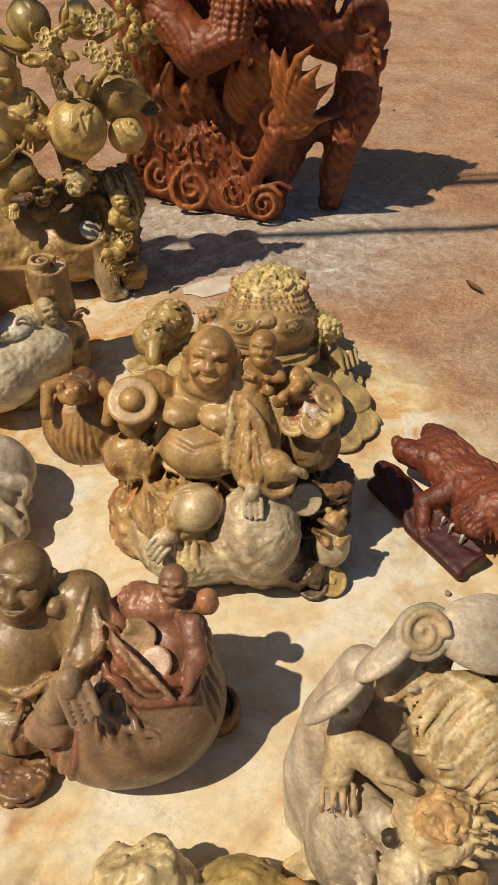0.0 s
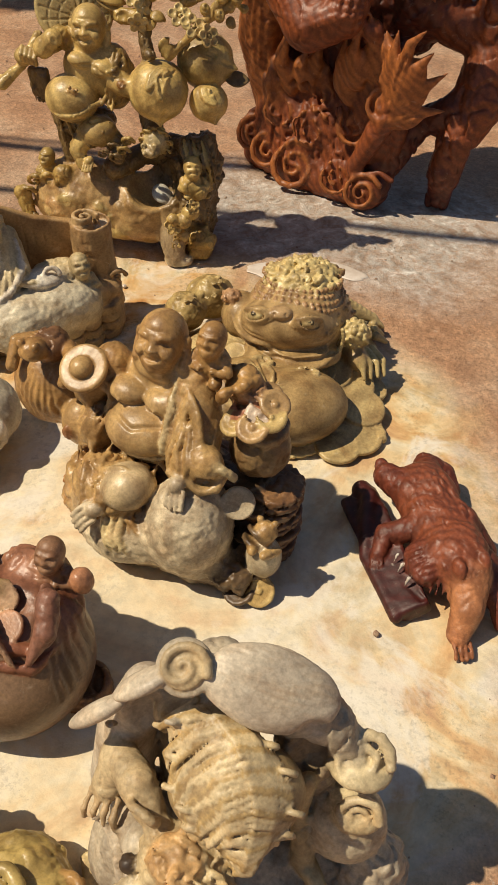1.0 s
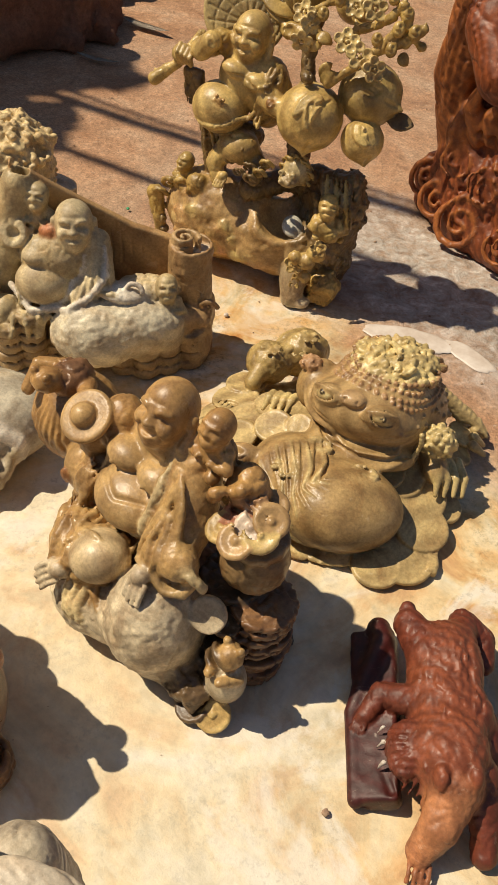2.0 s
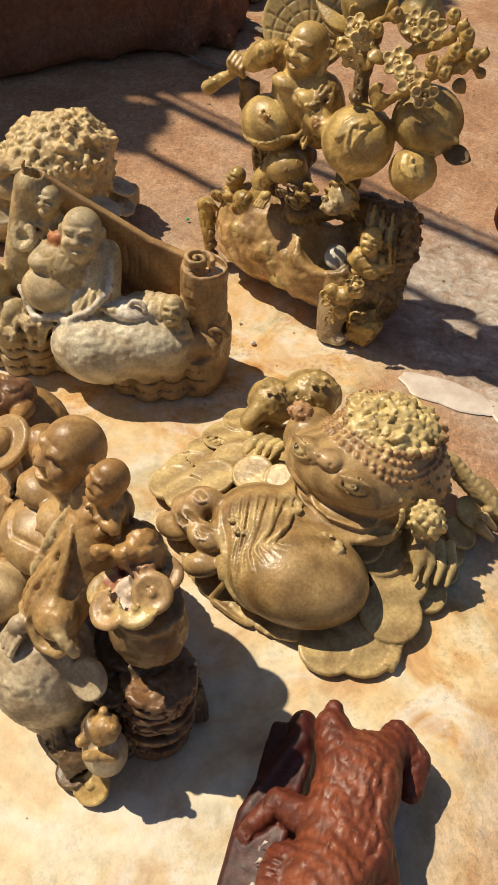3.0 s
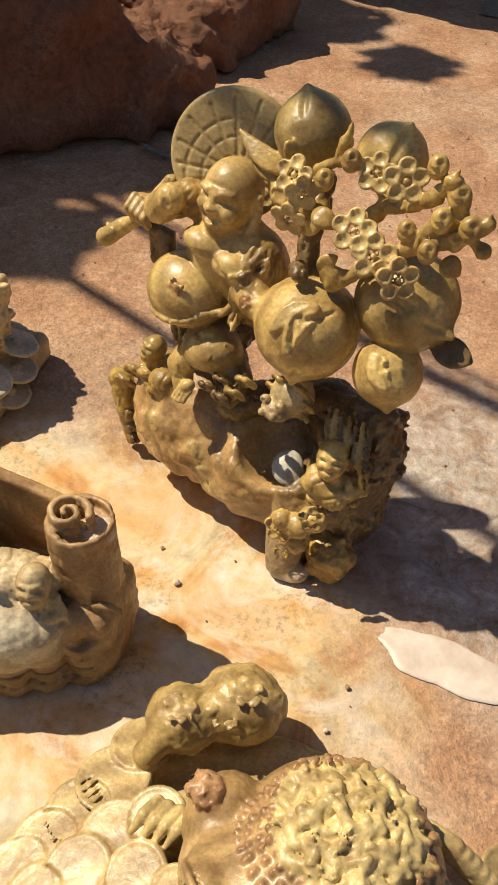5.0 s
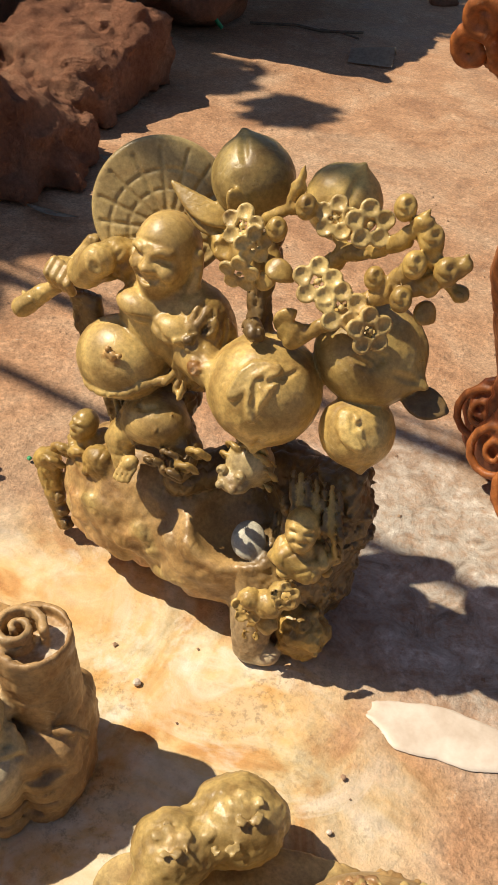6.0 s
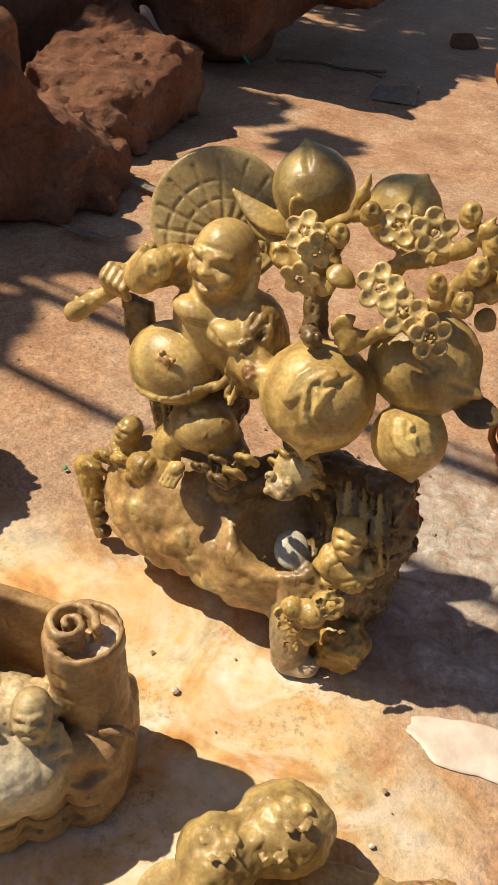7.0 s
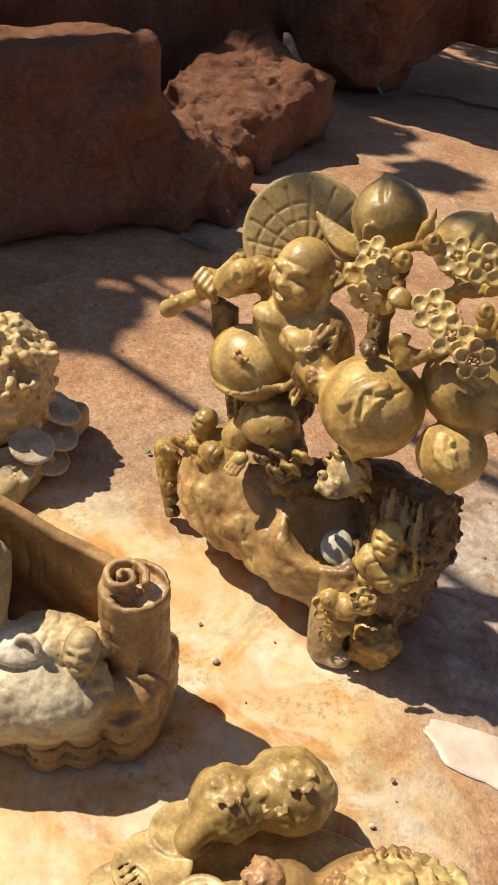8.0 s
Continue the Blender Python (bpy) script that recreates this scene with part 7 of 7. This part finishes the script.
def splash(label, where, rx, ry, thick, seed, mat=SLURRY_WHITE):
    """A low puddle of set slurry with a wandering rim."""
    bm = bmesh.new()
    n = 120
    rings = []
    for r, z in ((1.02, -0.002), (0.98, thick * 0.3), (0.86, thick * 0.7), (0.55, thick * 0.6), (0.25, thick)):
        ring = []
        for i in range(n):
            a = 2 * math.pi * i / n
            w = 1 + 0.20 * noise.noise((math.cos(a) * 1.6 + seed, math.sin(a) * 1.6, 0.3)) + 0.06 * noise.noise((math.cos(a) * 3 + seed, math.sin(a) * 3, 1.7)) + 0.03 * noise.noise((math.cos(a) * 12 + seed, math.sin(a) * 12, 4.1))
            ring.append(bm.verts.new((rx * r * w * math.cos(a), ry * r * w * math.sin(a), z)))
        rings.append(ring)
    for a, b in zip(rings, rings[1:]):
        for i in range(n):
            bm.faces.new((a[i], a[(i + 1) % n], b[(i + 1) % n], b[i]))
    bm.faces.new(rings[-1])
    me = bpy.data.meshes.new("slurry_puddle")
    bm.to_mesh(me)
    bm.free()
    me.polygons.foreach_set("use_smooth", [True] * len(me.polygons))
    me.materials.append(mat)
    ob = new("slurry_puddle", me)
    ob.matrix_world = where
    return tagged(ob, label, "puddle")


def folded_scrap(where, size, mat, label):
    """A stiff scrap bent along its middle, standing like a low tent."""
    bm = bmesh.new()
    rows = [[bm.verts.new((size * (x - 0.5) + 0.02 * noise.noise((x * 3, y * 2, 1)), size * 0.5 * (y - 1), 0.004 + (size * 0.3 if y == 1 else 0) * (0.6 + 0.4 * x))) for y in (0, 1, 2)] for x in (0, 0.25, 0.5, 0.75, 1)]
    for a, c in zip(rows, rows[1:]):
        for j in (0, 1):
            bm.faces.new((a[j], c[j], c[j + 1], a[j + 1]))
    bmesh.ops.solidify(bm, geom=bm.faces[:], thickness=0.004)
    me = bpy.data.meshes.new("scrap")
    bm.to_mesh(me)
    bm.free()
    me.materials.append(mat)
    ob = new("scrap", me)
    ob.matrix_world = where
    return tagged(ob, label, "scrap")


def bent_rod(name, pts, r, mat, label, category):
    cu = bpy.data.curves.new(name, "CURVE")
    cu.dimensions, cu.bevel_depth, cu.bevel_resolution, cu.use_fill_caps = "3D", r, 2, True
    sp = cu.splines.new("POLY")
    sp.points.add(len(pts) - 1)
    for p, q in zip(sp.points, pts):
        p.co = (*q, 1)
    cu.materials.append(mat)
    return tagged(new(name, cu), label, category)


def crumb(name, where, size, mat, label, category="stone", seed=0):
    bm = bmesh.new()
    bmesh.ops.create_icosphere(bm, subdivisions=2, radius=size)
    for v in bm.verts:
        v.co *= 1 + 0.35 * noise.noise(v.co / size * 1.2 + Vector((seed * 3.1, 0, 0)))
        v.co.z *= 0.7
    me = bpy.data.meshes.new(name)
    bm.to_mesh(me)
    bm.free()
    me.materials.append(mat)
    ob = new(name, me)
    ob.matrix_world = where
    return tagged(ob, label, category)


def grit():
    """Loose grit and chips strewn over the earth."""
    rng = random.Random(11)
    verts, faces = [], []
    base = [(1, 0, 0), (-1, 0, 0), (0, 1, 0), (0, -1, 0), (0, 0, 0.8), (0, 0, -0.6)]
    tri = [(0, 2, 4), (2, 1, 4), (1, 3, 4), (3, 0, 4), (2, 0, 5), (1, 2, 5), (3, 1, 5), (0, 3, 5)]
    made = 0
    while made < 5200:
        x, y = rng.uniform(-3.2, 1.3), rng.uniform(0.3, 5.6)
        inner = math.hypot((x - 0.0) / 0.75, (y - 1.15) / 0.95) < 1 or math.hypot((x + 0.5) / 0.6, (y - 1.7) / 0.4) < 1
        if inner and rng.random() > 0.12:
            continue
        r = 0.0012 + 0.004 * rng.random() ** 4 + (0.008 * rng.random() if rng.random() < 0.012 else 0)
        a = rng.uniform(0, 6.28)
        o = len(verts)
        for p in base:
            q = [c * r * rng.uniform(0.6, 1.3) for c in p]
            verts.append((x + q[0] * math.cos(a) - q[1] * math.sin(a), y + q[0] * math.sin(a) + q[1] * math.cos(a), q[2] + r * 0.3 - 0.003))
        faces += [tuple(i + o for i in f) for f in tri]
        made += 1
    me = bpy.data.meshes.new("grit")
    me.from_pydata(verts, [], faces)
    me.materials.append(GRIT)
    me.update()
    tagged(new("grit", me), "loose reddish grit and stone chips strewn on earth", "gravel", kind="stuff")


# ---- what stands outside the view and shades the yard ----
def shadow_from(x, y, z):
    """The place at height z whose shadow falls on (x, y, 0)."""
    return Vector((x + SUN.x / SUN.z * z, y + SUN.y / SUN.z * z, z))


def poles():
    for (ax, ay), (bx, by), z, r in (((-2.6, 1.67), (2.0, 2.98), 2.7, 0.020), ((-2.6, 1.96), (2.0, 3.36), 2.75, 0.026), ((-2.6, 2.02), (2.0, 3.42), 2.75, 0.012)):
        a, b = shadow_from(ax, ay, z), shadow_from(bx, by, z)
        cu = bpy.data.curves.new("awning_pole", "CURVE")
        cu.dimensions, cu.bevel_depth, cu.bevel_resolution, cu.use_fill_caps = "3D", r, 3, True
        sp = cu.splines.new("POLY")
        sp.points.add(8)
        for i, p in enumerate(sp.points):
            q = a.lerp(b, i / 8) + Vector((0, 0, 0.01 * math.sin(i * 1.9)))
            p.co = (*q, 1)
        cu.materials.append(BAMBOO)
        tagged(new("awning_pole", cu), "long bamboo pole spanning above the yard", "pole")


def shade_tree():
    root = tagged(new("shade_tree"), "leafy tree whose crown shades the back of the yard", "tree")
    root.matrix_world = pose(-6.4, 1.2, 0)
    rng = random.Random(5)
    verts, faces = [], []
    # crown clumps, placed by where their shade falls
    for x, y, r, z in ((-2.15, 1.85, 0.34, 3.2), (-3.25, 1.8, 0.45, 3.5), (-3.3, 2.2, 0.6, 3.6), (-2.75, 3.7, 0.30, 3.4), (-3.2, 3.3, 0.4, 3.6), (-2.15, 3.75, 0.16, 3.3), (-3.9, 4.6, 0.75, 3.8),
                       (-3.0, 5.3, 0.5, 3.8), (-2.2, 5.9, 0.55, 3.9), (-4.6, 3.4, 0.9, 3.8), (-3.6, 6.4, 0.9, 4.0), (-1.5, 6.6, 0.7, 4.0), (-5.2, 5.5, 1.0, 4.0), (-4.2, 1.6, 0.8, 3.7), (-1.75, 1.72, 0.16, 3.0), (-1.95, 2.22, 0.16, 3.2), (-1.62, 1.45, 0.25, 3.1), (-2.3, 1.2, 0.5, 3.3), (-1.66, 1.98, 0.20, 3.1), (-1.85, 2.45, 0.18, 3.2)):
        c = shadow_from(x, y, z)
        for _ in range(int(2600 * r * r) + 80):
            while True:
                p = Vector((rng.uniform(-1, 1), rng.uniform(-1, 1), rng.uniform(-0.6, 0.6)))
                if p.length < 1:
                    break
            p = c + p * r
            q = Euler((rng.uniform(-0.7, 0.7), rng.uniform(-0.7, 0.7), rng.uniform(0, 6.3))).to_matrix()
            o, w, l = len(verts), 0.035, 0.085
            for a in ((-l, 0, 0), (0, -w, 0.008), (l, 0, 0), (0, w, 0.008)):
                verts.append(tuple(p + q @ Vector(a) - Vector((-6.4, 1.2, 0))))
            faces.append((o, o + 1, o + 2, o + 3))
    me = bpy.data.meshes.new("crown")
    me.from_pydata(verts, [], faces)
    me.materials.append(LEAF)
    me.update()
    crown = new("crown", me)
    crown.parent = root
    cu = bpy.data.curves.new("trunk", "CURVE")
    cu.dimensions, cu.bevel_depth, cu.bevel_resolution = "3D", 0.16, 4
    for pts in (((0, 0, 0, 1.1), (0.1, 0, 1.2, 0.9), (0.2, 0.2, 2.4, 0.7), (0.6, 0.8, 3.4, 0.4)), ((0.2, 0.2, 2.4, 0.6), (1.2, -0.1, 3.2, 0.35), (2.2, -0.2, 3.5, 0.15)), ((0.2, 0.2, 2.2, 0.6), (0.9, 1.6, 3.4, 0.35), (1.6, 3.6, 3.9, 0.15))):
        sp = cu.splines.new("POLY")
        sp.points.add(len(pts) - 1)
        for p, q in zip(sp.points, pts):
            p.co, p.radius = (*q[:3], 1), q[3]
    cu.materials.append(BARK)
    trunk = new("trunk", cu)
    trunk.parent = root


sack_figure()
bag_figure()
scroll_figure()
peach_figure()
warty_toad()
far_toad()
lotus_beast()
pale_bundle()
pale_stub()
wooden_beast()
root_carving()
rocks()
splash("white puddle of set stone slurry on brown earth", pose(-0.085, 2.092, 0, 0, 0, 32), 0.115, 0.045, 0.0018, 2.0)
splash("thin white smear of slurry beside the puddle", pose(0.055, 2.155, 0, 0, 0, -5), 0.075, 0.032, 0.0015, 5.0)
thin_leaf("dry_leaf", pose(0.645, 2.20, 0.002, 0, 0, -50), 0.07, 0.022, DRY_LEAF, "small curled orange dry leaf on bare earth")
folded_scrap(pose(-2.42, 4.55, 0.0, 0, 0, 35), 0.20, PALE_LEAF, "folded pale grey scrap standing on the earth")
bent_rod("twig", [(-3.15, 4.45, 0.01), (-3.0, 4.62, 0.012), (-2.86, 4.66, 0.01), (-2.72, 4.82, 0.012)], 0.007, BARK, "thin crooked brown twig on shaded earth", "twig")
bent_rod("twig", [(-2.88, 4.68, 0.01), (-2.76, 4.70, 0.02), (-2.66, 4.72, 0.012)], 0.005, BARK, "short forked brown twig on shaded earth", "twig")
bent_rod("green_twine", [(-3.20, 4.16, 0.30), (-3.19, 4.20, 0.16), (-3.17, 4.25, 0.04), (-3.15, 4.27, 0.008)], 0.010, GREEN_TWINE, "bright green twine hanging down the dark rock", "twine")
crumb("stone", pose(-2.95, 5.75, 0.01), 0.09, ROCK, "flat dark stone on shaded earth", "stone", 4)
crumb("stone", pose(-2.45, 5.60, 0.01), 0.07, ROCK, "flat dark stone on shaded earth", "stone", 5)
crumb("stone_chip", pose(-0.10, 1.86, 0.001), 0.004, SLURRY_WHITE, "pale stone chip lying on ochre slurry", "stone", 6)
crumb("stone_chip", pose(-0.14, 1.93, 0.001), 0.004, GRIT, "brown stone chip lying on ochre slurry", "stone", 7)
thin_leaf("dry_leaf", pose(-1.87, 2.53, 0.004, 0, 0, 25), 0.17, 0.03, PALE_LEAF, "narrow grey-green dry leaf on earth")
thin_leaf("dry_leaf", pose(-2.02, 2.90, 0.006, 0, 0, 15), 0.22, 0.05, PALE_LEAF, "long brown dry leaf beside the boulder")
thin_leaf("dry_leaf", pose(-0.12, 1.40, 0.003, 0, 0, 30), 0.05, 0.025, DRY_LEAF, "yellow leaf scrap lying on the slurry")
crumb("green_scrap", pose(-0.985, 1.935, 0.002), 0.005, GREEN_TWINE, "tiny green scrap lying on the earth", "scrap", 1)
crumb("stone_chip", pose(-0.445, 1.80, 0.002), 0.006, SLURRY_WHITE, "white stone chip lying on cream slurry", "stone", 2)
crumb("stone_chip", pose(0.521, 1.052, 0.003), 0.006, GRIT, "reddish stone chip lying on pale slurry", "stone", 3)
grit()
poles()
shade_tree()
